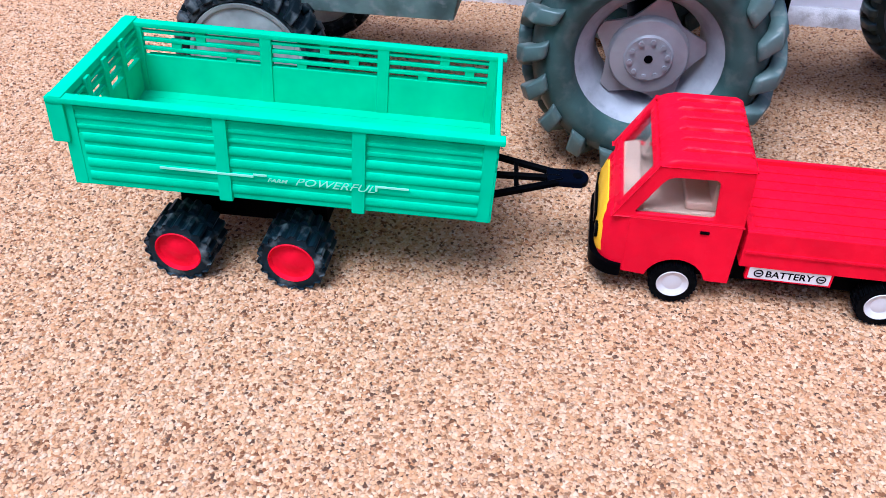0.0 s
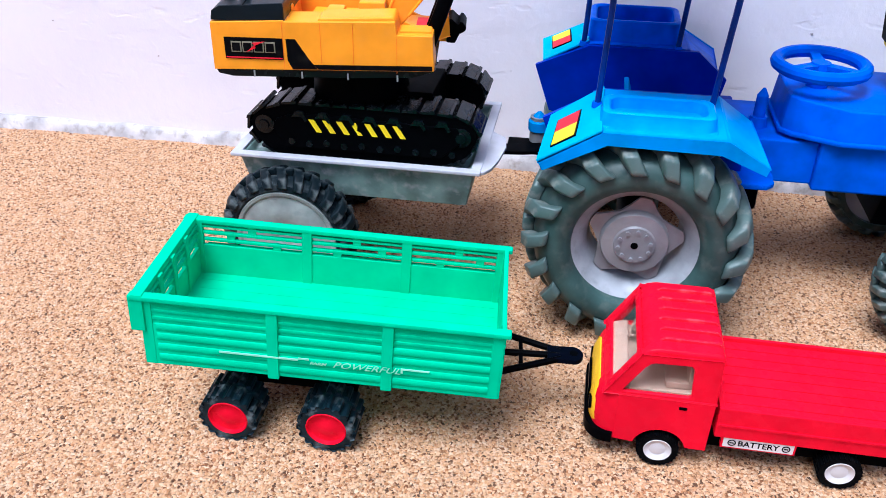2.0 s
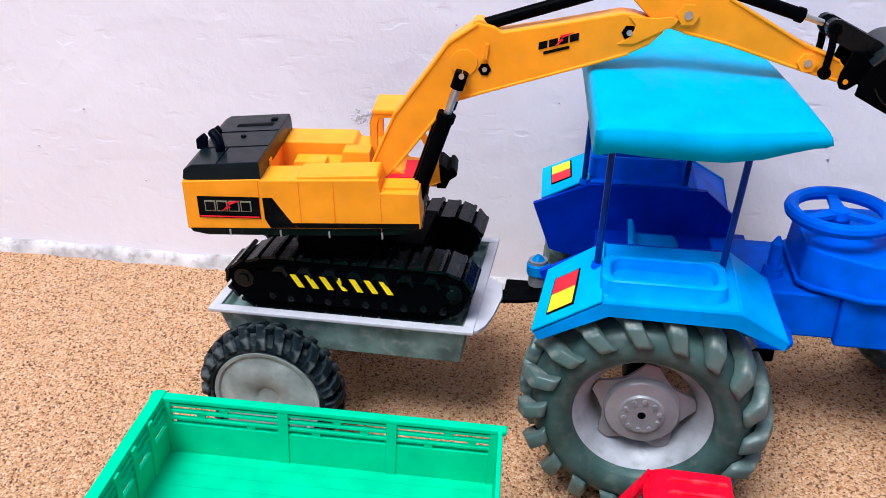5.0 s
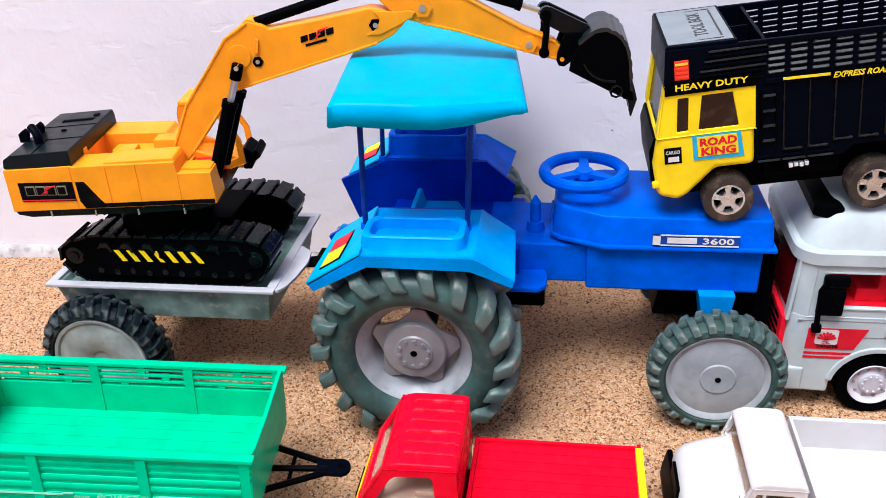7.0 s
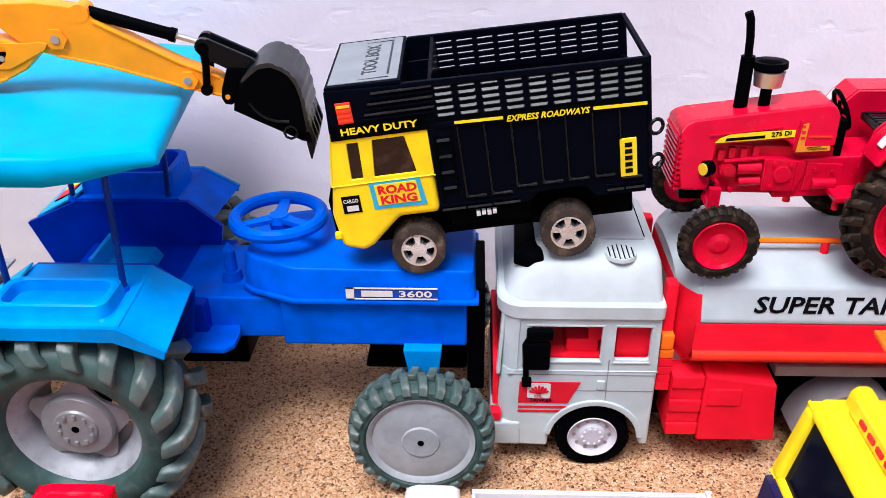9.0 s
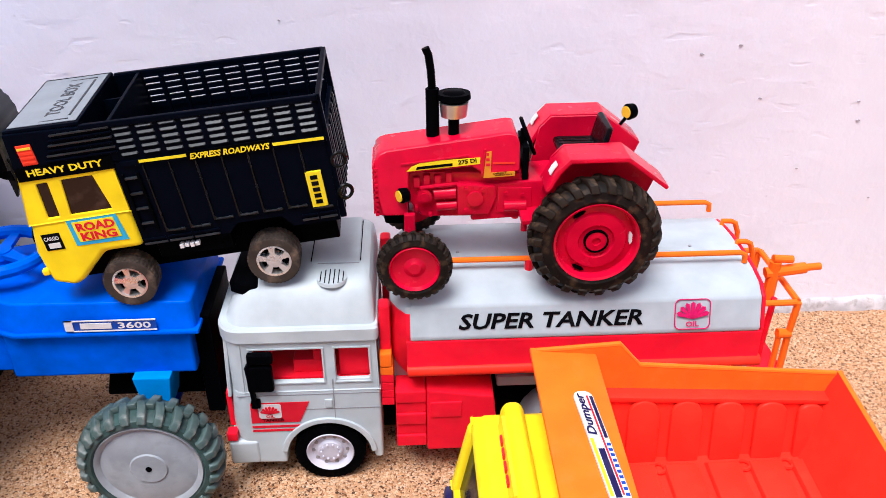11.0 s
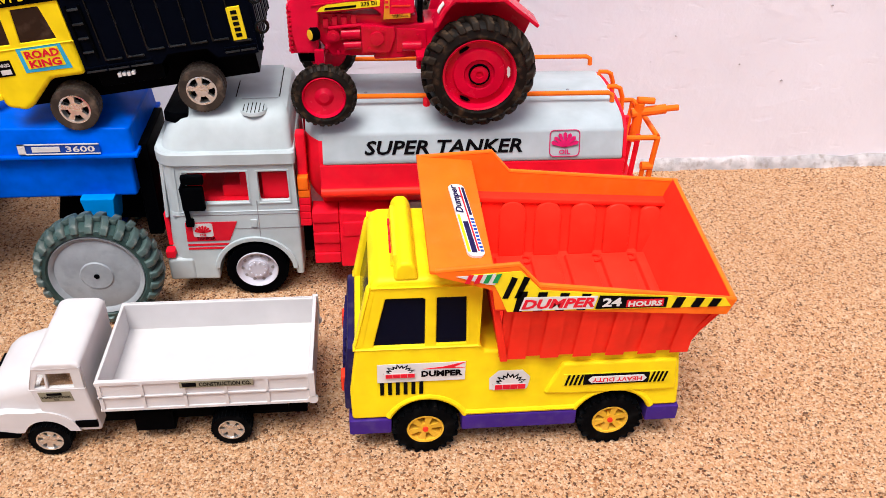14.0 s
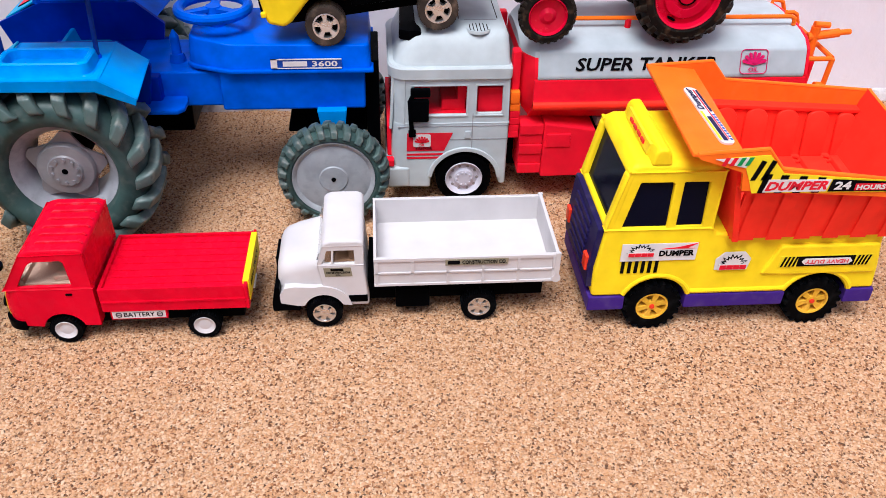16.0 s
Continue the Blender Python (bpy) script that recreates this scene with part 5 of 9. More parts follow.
    lettering("HOURS", T, M_PAPERW, (0.5668, yl - 0.0005, 0.1127), 0.0174, 0.0034, (90, 0, 0), "white words", 0.0, 0.0004)
    # sticker on the visor
    sk = pose(0.4890, 0.3085, 0.1395, 5.9, -4.3, 94.5)
    sk = Matrix.Translation((0, 0, -0.0002)) @ sk
    bm = B()
    loft(bm, [plan_ring(-0.031, 0.031, -0.0044, 0.0044, 0.0036, 0.0036, z, 5) for z in (-0.0012, 0.0003)])
    bm.transform(sk)
    vst = part("visor_sticker", bm, M_PAPERW, T, "white, yellow and striped sticker")
    bars = [(-0.0275, 0.0030, 0.0026, 0.0040, M_PAPERY), (-0.0282, -0.0030, -0.0006, 0.0020, M_NAVYP), (-0.0270, 0.0280, -0.0020, -0.0012, M_PAPERR), (0.0030, 0.0275, -0.0040, -0.0026, M_NAVYP)]
    bars += [(-0.0275 + 0.0029 * k, -0.0260 + 0.0029 * k, -0.0041, -0.0024, M_PAPERBL) for k in range(10)]
    for x0, x1, y0, y1, mt in bars:
        bm = one(box, x0, x1, y0, y1, 0.0003, 0.0005 + 0.0001 * (mt is M_NAVYP))
        bm.transform(sk)
        part("printed_bar", bm, mt, vst)
    m = sk @ Matrix.Translation((0.0045, -0.0010, 0.0007))
    e = m.to_euler()
    lettering("Dumper", vst, M_NAVYP, tuple(m.translation), 0.0250, 0.0050, tuple(math.degrees(a) for a in e), "dark words", 0.2)
    # wheels
    # the cab's nose is short: draw everything ahead of the front axle in a little
    for ob in T.children_recursive:
        for v in ob.data.vertices:
            ahead = W1 - (v.co.x + 0.52)
            if ahead > 0:
                v.co.x += ahead * 0.07
    rim = spoked_rim(0.0108, 6, 0.006, 0.0004, 0.34, 0.2)
    cap = one(disc_y, 0, 0, 0.0016, -0.0004, 0.002, 12)
    w = wheel(T, (W1, Y0 - 0.0010, R - 0.0012), tyre_mesh(R, 0.0180, 0.0108, 20, 0.0022, 0.62), M_TYRE, [("rim", rim, M_GOLD, "golden yellow spoked rim"), ("rim_back", back_disc(0.0106, 0.0055), M_BLACK, ""), ("cap", cap, M_LAMPR, "orange-red hub cap")], "black knobbly wheel with golden rim")
    put_wheel(w, T, (W2, Y0 - 0.0010, R - 0.0012))
    for x in (W1, W2):
        put_wheel(w, T, (x, Y1 + 0.0010, R - 0.0012), True)


green_trailer()
red_truck()
white_truck()
yellow_dumper()


# ---- big tyres with separate lugs ----
def lug_mesh(path, hw, h, material, name="tread_lug"):
    """One tread lug swept along (radius, y, degrees, out_r, out_y) points."""
    bm = B()
    rows = []
    for r, y, a, nr, ny in path:
        row = []
        for k, (s, up) in enumerate(((-1.15, 0), (-0.8, 1), (0.8, 1), (1.15, 0))):
            ang = radians(a) + s * hw / r
            rr, yy = r + nr * h * up, y + ny * h * up
            row.append(bm.verts.new((rr * math.cos(ang), yy, rr * math.sin(ang))))
        rows.append(row)
    for p, q in zip(rows, rows[1:]):
        for k in range(4):
            bm.faces.new((p[k], p[(k + 1) % 4], q[(k + 1) % 4], q[k]))
    bm.faces.new(rows[0][::-1])
    bm.faces.new(rows[-1])
    soft(bm, h * 0.14, 2)
    return finish(bm, name, material, 50)


def lugged_wheel(parent, at, carcass, tyre_mat, lug_paths, n, hw, h, rim_parts, label, flip=False, lug_mat=None):
    bm = B()
    lathe(bm, carcass, 56)
    w = new("wheel", finish(bm, "wheel", tyre_mat))
    w.parent = parent
    m = Matrix.Translation(at)
    if flip:
        m = m @ pose(0, 0, 0, 0, 0, 180)
    w.matrix_basis = root_of(parent).matrix_basis.inverted() @ m
    tagged(w, label)
    for path, phase in lug_paths:
        me = lug_mesh(path, hw, h, lug_mat or tyre_mat)
        for i in range(n):
            o = new("tread_lug", me)
            o.parent = w
            o.matrix_basis = pose(0, 0, 0, 0, -(i + phase) * 360 / n, 0)
    for nm, b, mat, lab in rim_parts:
        o = new(nm, finish(b, nm, mat))
        o.parent = w
        tagged(o, lab)
    return w


# ---- blue tractor ----
AX = 0.478


def steering(parent, c, R, mat, name="steering_wheel"):
    bm = B()
    ring(bm, c, R, R * 0.155, None, 36, 10)
    for a in (90, 210, 330):
        u = Vector((math.cos(radians(a)), math.sin(radians(a)), 0))
        v = Vector((-u.y, u.x, 0))
        c0 = Vector(c)
        q = []
        for rr, hw in ((R * 0.1, R * 0.15), (R * 0.92, R * 0.10)):
            for zz in (-R * 0.07, R * 0.03):
                for s in (-1, 1):
                    q.append(bm.verts.new(c0 + u * rr + v * hw * s + Vector((0, 0, zz))))
        for f in ((0, 1, 3, 2), (4, 6, 7, 5), (0, 4, 5, 1), (2, 3, 7, 6), (0, 2, 6, 4), (1, 5, 7, 3)):
            bm.faces.new([q[k] for k in f])
    disc_z(bm, c[0], c[1], R * 0.26, R * 0.22, c[2] - R * 0.12, c[2] + R * 0.06, 16)
    return part(name, bm, mat, parent)


def blue_tractor():
    T = thing("toy_tractor", "big blue plastic toy tractor with a sun-faded cyan canopy", "toy tractor", (0.15, AX, 0))
    # bonnet and frame
    cap = [(0.160, 0.4560), (0.166, 0.4500), (0.191, 0.4395), (0.289, 0.4395), (0.291, 0.4420), (0.291, 0.5140), (0.289, 0.5165), (0.191, 0.5165), (0.166, 0.5060), (0.160, 0.5000)]
    bm = B()
    prism_z(bm, cap, 0.1105, 0.1285)
    for v in bm.verts:
        if v.co.z > 0.12:
            v.co.y = AX + (v.co.y - AX) * 0.93
            v.co.x = 0.232 + (v.co.x - 0.232) * 0.975
            v.co.z += 0.003 * max(0, (0.215 - v.co.x) / 0.055)
    part("bonnet", bm, M_BLUE, T, "glossy blue bonnet with a ledge", bevel=0.0018, seg=3)
    part("bonnet_ledge", one(prism_z, [(AXx, yy) for AXx, yy in [(0.1585, 0.4548), (0.165, 0.4485), (0.1905, 0.4378), (0.2925, 0.4378), (0.2925, 0.5182), (0.1905, 0.5182), (0.165, 0.5075), (0.1585, 0.5012)]], 0.1090, 0.1118), M_BLUE, T, bevel=0.0008)
    part("engine_block", one(box, 0.1815, 0.2860, 0.4430, 0.5130, 0.0780, 0.1095), M_BLUE, T, bevel=0.0020, seg=3)
    part("gearbox", one(box, 0.1180, 0.1825, 0.4475, 0.5085, 0.0800, 0.1070), M_BLUE, T, bevel=0.0016, seg=3)
    # platform shade comes from the darker blue
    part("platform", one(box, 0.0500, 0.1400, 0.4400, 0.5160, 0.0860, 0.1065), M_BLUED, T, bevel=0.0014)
    part("rear_axle_housing", one(tube, [(0.0800, 0.4120, 0.0635), (0.0800, 0.5440, 0.0635)], 0.0095, 16), M_BLACK, T, bevel=0.003)
    part("running_board", one(prism_z, [(0.1240, 0.4240), (0.1530, 0.4240), (0.1575, 0.4290), (0.1580, 0.4400), (0.1560, 0.4480), (0.1240, 0.4480)], 0.0850, 0.0885), M_BLUE, T, bevel=0.0010)
    # seat, brackets, lever
    st = part("seat", one(box, 0.0700, 0.1000, 0.4600, 0.4960, 0.1060, 0.1135, 0.002, 0.004, 0.002, 0.002), M_CYANF, T, "faded blue seat block", bevel=0.0014)
    part("seat_back", one(prism, [(0.0700, 0.1120), (0.0745, 0.1120), (0.0715, 0.1225), (0.0685, 0.1225)], 0.4620, 0.4940), M_CYANF, st, bevel=0.0008)
    part("bracket", one(prism, [(0.0480, 0.1040), (0.0560, 0.1040), (0.0530, 0.1230), (0.0500, 0.1230)], 0.4440, 0.4475), M_CYANF, T, bevel=0.0006)
    lv = B()
    disc_z(lv, 0.1490, 0.4680, 0.0062, 0.0050, 0.1068, 0.1130, 18)
    disc_z(lv, 0.1490, 0.4680, 0.0036, 0.0034, 0.1128, 0.1260, 16)
    disc_z(lv, 0.1490, 0.4680, 0.0034, 0.0008, 0.1258, 0.1305, 16)
    part("peg", lv, M_BLUE, T, "blue pointed peg", bevel=0.0)
    steering(T, (0.1787, 0.4747, 0.1444), 0.0246, M_BLUE)
    part("steering_column", one(tube, [(0.1795, 0.4770, 0.128), (0.1787, 0.4747, 0.1440)], 0.0060, 14), M_BLUE, T)
    # sticker
    sk = plate("bonnet_sticker", T, M_PAPERBL, 0.2200, 0.2700, 0.1128, 0.1202, 0.4388, "navy and white model sticker", t=0.0004)
    for x0, x1, z0, z1 in ((0.2200, 0.2700, 0.1195, 0.1202), (0.2200, 0.2700, 0.1128, 0.1134), (0.2200, 0.2245, 0.1128, 0.1202)):
        part("white_edge", one(box, x0, x1, 0.4379, 0.4384, z0, z1), M_PAPERW, sk)
    part("printed_bar", one(box, 0.2285, 0.2455, 0.4379, 0.4384, 0.1146, 0.1182), M_PAPERW, sk)
    lettering("3600", sk, M_PAPERW, (0.2490, 0.4381, 0.1143), 0.0180, 0.0042)
    # fenders
    for s in (-1, 1):
        def Y(d):
            return AX + s * d
        dx = 0 if s < 0 else -0.011
        wi, wo, wp = (0.0460, 0.1000, 0.0675) if s < 0 else (0.0345, 0.0880, 0.0360)
        dz = 0 if s < 0 else 0.0045
        def X(pts):
            return [(p[0] + dx, *p[1:-1], p[-1] + (dz if p[0] < 0.03 else 0)) for p in pts]
        top = X([(0.0240, 0.1140), (0.0560, 0.1335), (0.1190, 0.1335), (0.1410, 0.1205), (0.1396, 0.1180), (0.1180, 0.1290), (0.0570, 0.1290), (0.0262, 0.1105)])
        bm = B()
        outer, inner = [], []
        for x, z in top:
            ko = wo
            outer.append(bm.verts.new((x, Y(ko), z)))
            inner.append(bm.verts.new((x + (0.004 if x < 0.045 else (-0.003 if x > 0.12 else 0)), Y(wi), z + 0.003)))
        bm.faces.new(outer)
        bm.faces.new(inner[::-1])
        for k in range(8):
            j = (k + 1) % 8
            bm.faces.new((outer[k], outer[j], inner[j], inner[k]))
        flat_tris(bm)
        fd = part("fender", bm, M_FEND if s < 0 else M_BLUE, T, "blue fender, faded at the rear", bevel=0.0007)
        # outer lip
        bm = B()
        lip = X([(0.0240, 0.1140), (0.0560, 0.1340), (0.1190, 0.1340), (0.1412, 0.1210), (0.1400, 0.1165), (0.1165, 0.1262), (0.0590, 0.1270), (0.0266, 0.1100)])
        prism(bm, lip, min(Y(wo - 0.0015), Y(wo + 0.0010)), max(Y(wo - 0.0015), Y(wo + 0.0010)))
        flat_tris(bm)
        part("fender_lip", bm, M_CYANF, fd)
        # faded sloping rear plate
        bm = B()
        q = X([(0.0232, Y(wo + 0.0012), 0.1146), (0.0558, Y(wo + 0.0012), 0.1346), (0.0558, Y(wi + 0.0005), 0.1376), (0.0270, Y(wi + 0.0005), 0.1178)])
        a = [bm.verts.new(p) for p in q]
        b = [bm.verts.new((p[0] - 0.0006, p[1], p[2] + 0.0012)) for p in q]
        for f in ((0, 1, 2, 3), (7, 6, 5, 4), (0, 4, 5, 1), (1, 5, 6, 2), (2, 6, 7, 3), (3, 7, 4, 0)):
            bm.faces.new([(a + b)[k] for k in f])
        part("rear_plate", bm, M_CYAN, fd, "faded cyan plate", bevel=0.0004)
        # two-colour sticker on that plate
        for lo, hi, mt in ((0.30, 0.52, M_PAPERY), (0.52, 0.74, M_PAPERR)):
            bm = B()
            def at(u, v):
                p0, p1 = Vector((0.0236 + dx, Y(wo + 0.0006), 0.1160 + dz)), Vector((0.0552 + dx, Y(wo + 0.0006), 0.1359))
                p3 = Vector((0.0272 + dx, Y(wi + 0.0005), 0.1190 + dz))
                return p0 + (p1 - p0) * u + (p3 - p0) * v
            vlo, vhi = 0.14 + (lo - 0.30) * 1.25, 0.14 + (hi - 0.30) * 1.25
            c4 = [at(0.20, vlo), at(0.56, vlo), at(0.56, vhi), at(0.20, vhi)]
            a = [bm.verts.new(p + Vector((-0.0004, 0, 0.0006))) for p in c4]
            b = [bm.verts.new(p + Vector((-0.0007, 0, 0.0010))) for p in c4]
            for f in ((0, 1, 2, 3), (7, 6, 5, 4), (0, 4, 5, 1), (1, 5, 6, 2), (2, 6, 7, 3), (3, 7, 4, 0)):
                bm.faces.new([(a + b)[k] for k in f])
            part("sticker", bm, mt, fd, "red and yellow sticker")
            if mt is M_PAPERY:
                bm = B()
                c4 = [at(0.18, 0.12), at(0.58, 0.12), at(0.58, 0.14 + 0.44 * 1.25 + 0.02), at(0.18, 0.14 + 0.44 * 1.25 + 0.02)]
                a = [bm.verts.new(p + Vector((-0.0001, 0, 0.0003))) for p in c4]
                b = [bm.verts.new(p + Vector((-0.0005, 0, 0.0008))) for p in c4]
                for f in ((0, 1, 2, 3), (7, 6, 5, 4), (0, 4, 5, 1), (1, 5, 6, 2), (2, 6, 7, 3), (3, 7, 4, 0)):
                    bm.faces.new([(a + b)[k] for k in f])
                part("sticker_border", bm, M_PAPERB, fd, "black sticker border")
        # inner wall
        fx = 0 if s < 0 else 0.006
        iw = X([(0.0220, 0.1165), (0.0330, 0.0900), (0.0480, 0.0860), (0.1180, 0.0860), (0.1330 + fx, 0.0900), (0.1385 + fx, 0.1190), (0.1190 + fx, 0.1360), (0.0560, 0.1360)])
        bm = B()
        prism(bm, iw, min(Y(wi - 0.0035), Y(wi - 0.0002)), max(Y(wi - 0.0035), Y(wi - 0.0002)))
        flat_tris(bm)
        # wall's shade is painted by the darker blue
        part("inner_wall", bm, M_BLUED, fd, "inner wall, blue darkened for shade")
        # moulded pocket on the fender: a raised rim round a sunken floor
        pz = 0.1425 if s < 0 else 0.1500
        pa, pb = sorted((Y(0.0665 if s < 0 else 0.0420), Y(wo - 0.0065)))
        fm = M_FEND if s < 0 else M_BLUE
        rings_ = [plan_ring(0.0548 + dx + g_, 0.1128 + dx - g_, pa + g_ * 0.8, pb - g_ * 0.8, 0.006, 0.006, z_, 4) for g_, z_ in ((-0.0035, 0.1325), (-0.0010, 0.1350), (0.0, pz - 0.0008), (0.0010, pz), (0.0030, pz), (0.0040, pz - 0.0008), (0.0052, 0.1362))]
        bm = B()
        loft(bm, rings_)
        part("fender_pocket", bm, fm, fd, "rounded raised pocket")
        # canopy posts
        for x, tx in ((0.0520, 0.0556), (0.1118, 0.1172)):
            part("canopy_post", one(tube, [(x + dx, Y(wp), 0.1330), (tx + dx, Y(wp + 0.003), 0.2170)], 0.0017, 10), M_POST, T, "thin dark blue-black post")
            part("post_collar", one(disc_z, x + dx, Y(wp), 0.0030, 0.0026, 0.1345, 0.1375, 14), M_BLUE, T)
    # canopy, a shallow tray with drooping sides
    bm = B()
    def cn(u, v, z):
        x0, x1 = 0.0470 - 0.016 * v, 0.1465 - 0.020 * v
        return (x0 + (x1 - x0) * u, 0.3775 + (0.006 * u + 0.015 * max(0, (u - 0.6) / 0.4)) * (1 - v) + 0.188 * v, z)
    us = (0.0, 0.012, 0.035, 0.10, 0.25, 0.40, 0.55, 0.70, 0.82, 0.92, 0.97, 0.99, 1.0)
    vs = (0.0, 0.010, 0.028, 0.07, 0.2, 0.35, 0.5, 0.65, 0.8, 0.93, 0.972, 0.99, 1.0)
    m = len(us) - 1
    g = []
    for v in vs:
        row = []
        for u in us:
            e = min(u, 1 - u, v * 1.8, (1 - v) * 1.8)
            z = 0.2196 + 0.0026 * math.sqrt(min(1, e / 0.028)) + 0.003 * math.sin(math.pi * v) - 0.0058 * max(0, (u - 0.2) / 0.8)
            row.append(bm.verts.new(cn(u, v, z)))
        g.append(row)
    for a in range(m):
        for b in range(m):
            bm.faces.new((g[a][b], g[a][b + 1], g[a + 1][b + 1], g[a + 1][b]))
    loop = [(a, 0) for a in range(m, 0, -1)] + [(0, b) for b in range(m)] + [(a, m) for a in range(m)] + [(m, b) for b in range(m, 0, -1)]
    rim = []
    random.seed(11)
    for a, b in loop:
        p = g[a][b].co
        drop = 0.0106 - 0.0012 * us[b] - 0.0055 * max(0, (us[b] - 0.6) / 0.4) + random.uniform(-0.0007, 0.0007)
        rim.append(bm.verts.new((p.x + (us[b] - 0.5) * 0.002, p.y + (vs[a] - 0.5) * 0.002, p.z - drop)))
    for k in range(len(loop)):
        j = (k + 1) % len(loop)
        (a, b), (c, d) = loop[k], loop[j]
        bm.faces.new((g[a][b], g[c][d], rim[j], rim[k]))
    bmesh.ops.recalc_face_normals(bm, faces=bm.faces[:])
    bm.transform(root_of(T).matrix_basis.inverted())
    can = new("canopy", finish(bm, "canopy", M_CYAN, 38))
    can.parent = T
    tagged(can, "sun-faded cyan canopy with a ragged edge")
    sm = can.modifiers.new("shell", "SOLIDIFY")
    sm.thickness = 0.0018
    # front axle
    part("axle_support", one(prism, [(0.2500, 0.0800), (0.2720, 0.0800), (0.2690, 0.0560), (0.2540, 0.0560)], 0.4360, 0.5200), M_CYANF, T, "faded blue axle support", bevel=0.0010)
    # axle in the shaded blue too
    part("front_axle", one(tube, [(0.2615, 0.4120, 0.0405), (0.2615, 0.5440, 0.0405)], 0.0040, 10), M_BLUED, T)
    # three added black blocks stand for deep shade below and ahead of the engine
    part("underbody_block", one(box, 0.2250, 0.2860, 0.4560, 0.5000, 0.0520, 0.0790, 0.006, 0.0, 0.004, 0.004), M_BLACK, T, "added black block for the shade under the engine", bevel=0.002)
    part("gear_sump", one(box, 0.1150, 0.1560, 0.4540, 0.5020, 0.0560, 0.0810, 0.0, 0.0, 0.002, 0.002), M_BLACK, T, "added black block for the shade under the gearbox", bevel=0.002)
    part("radiator", one(box, 0.2862, 0.2962, 0.4500, 0.5060, 0.0420, 0.1130), M_BLACK, T, "added black block for the shade ahead of the bonnet", bevel=0.001)
    # hitch with a bolt
    part("drawbar", one(box, -0.0020, 0.0560, 0.4700, 0.4860, 0.0740, 0.0790), M_BLACK, T, bevel=0.001)
    part("hitch_post", one(tube, [(0.0175, 0.4830, 0.079), (0.0175, 0.4830, 0.0960)], 0.0058, 14), M_RIMG, T, "grey hitch post", bevel=0.0)
    bm = one(disc_z, 0.0175, 0.4830, 0.0070, 0.0070, 0.0870, 0.0930, 14)
    disc_z(bm, 0.0175, 0.4830, 0.0070, 0.0014, 0.0930, 0.0990, 8)
    part("hitch_bolt", bm, M_CYANF, T, "faded blue pointed bolt head")
    # rear wheels
    R = 0.0640
    car = [(0.0350, 0.0085), (0.0358, 0.0062), (0.0370, 0.0036), (0.0378, 0.0027), (0.0384, 0.0024), (0.0398, 0.0010), (0.0428, 0.0001), (0.0475, 0.0000), (0.0532, 0.0035), (0.0564, 0.0100), (0.0574, 0.0240), (0.0564, 0.0380), (0.0532, 0.0445), (0.0475, 0.048), (0.0402, 0.0472), (0.0386, 0.0462), (0.0376, 0.0440)]
    p1 = [(0.0488, 0.0002, -6.5, 0.0, -0.40), (0.0502, 0.0010, -5.2, 0.16, -0.62), (0.0540, 0.0030, -1.8, 0.80, -0.62), (0.0566, 0.0085, 0.5, 1.0, -0.15), (0.0574, 0.0160, 5, 1, 0), (0.0574, 0.0245, 11, 1, 0)]
    p2 = [(r, 0.048 - y, a, nr, -ny) for r, y, a, nr, ny in p1]
    barrel = B()
    lathe(barrel, [(0.0358, 0.0092), (0.0353, 0.0074), (0.0336, 0.0090), (0.0312, 0.0116), (0.0288, 0.0150), (0.0268, 0.0186), (0.0262, 0.0390), (0.0384, 0.0440)], 48)
    star = B()
    pts = []
    for i in range(5):
        a = 2 * math.pi * i / 5 + 0.18
        for da, r in ((-0.12, 0.0272), (0.0, 0.0274), (0.12, 0.0272), (0.34, 0.0226), (2 * math.pi / 10, 0.0203), (2 * math.pi / 5 - 0.34, 0.0226)):
            pts.append((r * math.cos(a + da), r * math.sin(a + da)))
    prism(star, pts, 0.0152, 0.0172)
    hub = B()
    lathe(hub, [(0, 0.0088), (0.0112, 0.0088), (0.0120, 0.0100), (0.0184, 0.0108), (0.0193, 0.0120), (0.0195, 0.0160), (0, 0.0160)], 40)
    bolts = []
    for i in range(10):
        a = 2 * math.pi * i / 10 + 0.2
        bolts.append(("wheel_bolt", one(disc_y, 0.0090 * math.cos(a), 0.0090 * math.sin(a), 0.0012, 0.0076, 0.0093, 8), M_RIMG, ""))
    hole = one(disc_y, 0, 0, 0.0021, 0.0086, 0.0095, 14)
    rp = lambda: [("rim", barrel.copy(), M_DISH, "dished dusty blue-grey rim"), ("rim_star", star.copy(), M_RIMG, ""), ("hub", hub.copy(), M_RIMG, "round grey hub"), ("axle_hole", hole.copy(), M_BLACK, "")] + [(a, b.copy(), c, d) for a, b, c, d in bolts]
    lugged_wheel(T, (0.0805, 0.3765, R - 0.0005), car, M_TYREG, [(p1, 0.0), (p2, 0.5)], 18, 0.0045, 0.0072, rp(), "dusty grey-green rear tyre with heavy lugs", False, M_LUG)
    lugged_wheel(T, (0.0805, 0.5795, R - 0.0005), car, M_TYREG, [(p1, 0.0), (p2, 0.5)], 18, 0.0045, 0.0072, rp(), "dusty grey-green rear tyre with heavy lugs", True, M_LUG)
    # front wheels
    R = 0.0412
    car = [(0.0300, 0.002), (0.0318, 0.0000), (0.0354, 0.0004), (0.0374, 0.0040), (0.0378, 0.0100), (0.0374, 0.0160), (0.0354, 0.0196), (0.0300, 0.0196)]
    p1 = [(0.0338, 0.0004, 0, 0.25, -0.55), (0.0362, 0.0018, 0, 0.8, -0.4), (0.0376, 0.0060, 1, 1, 0), (0.0378, 0.0115, 3, 1, 0)]
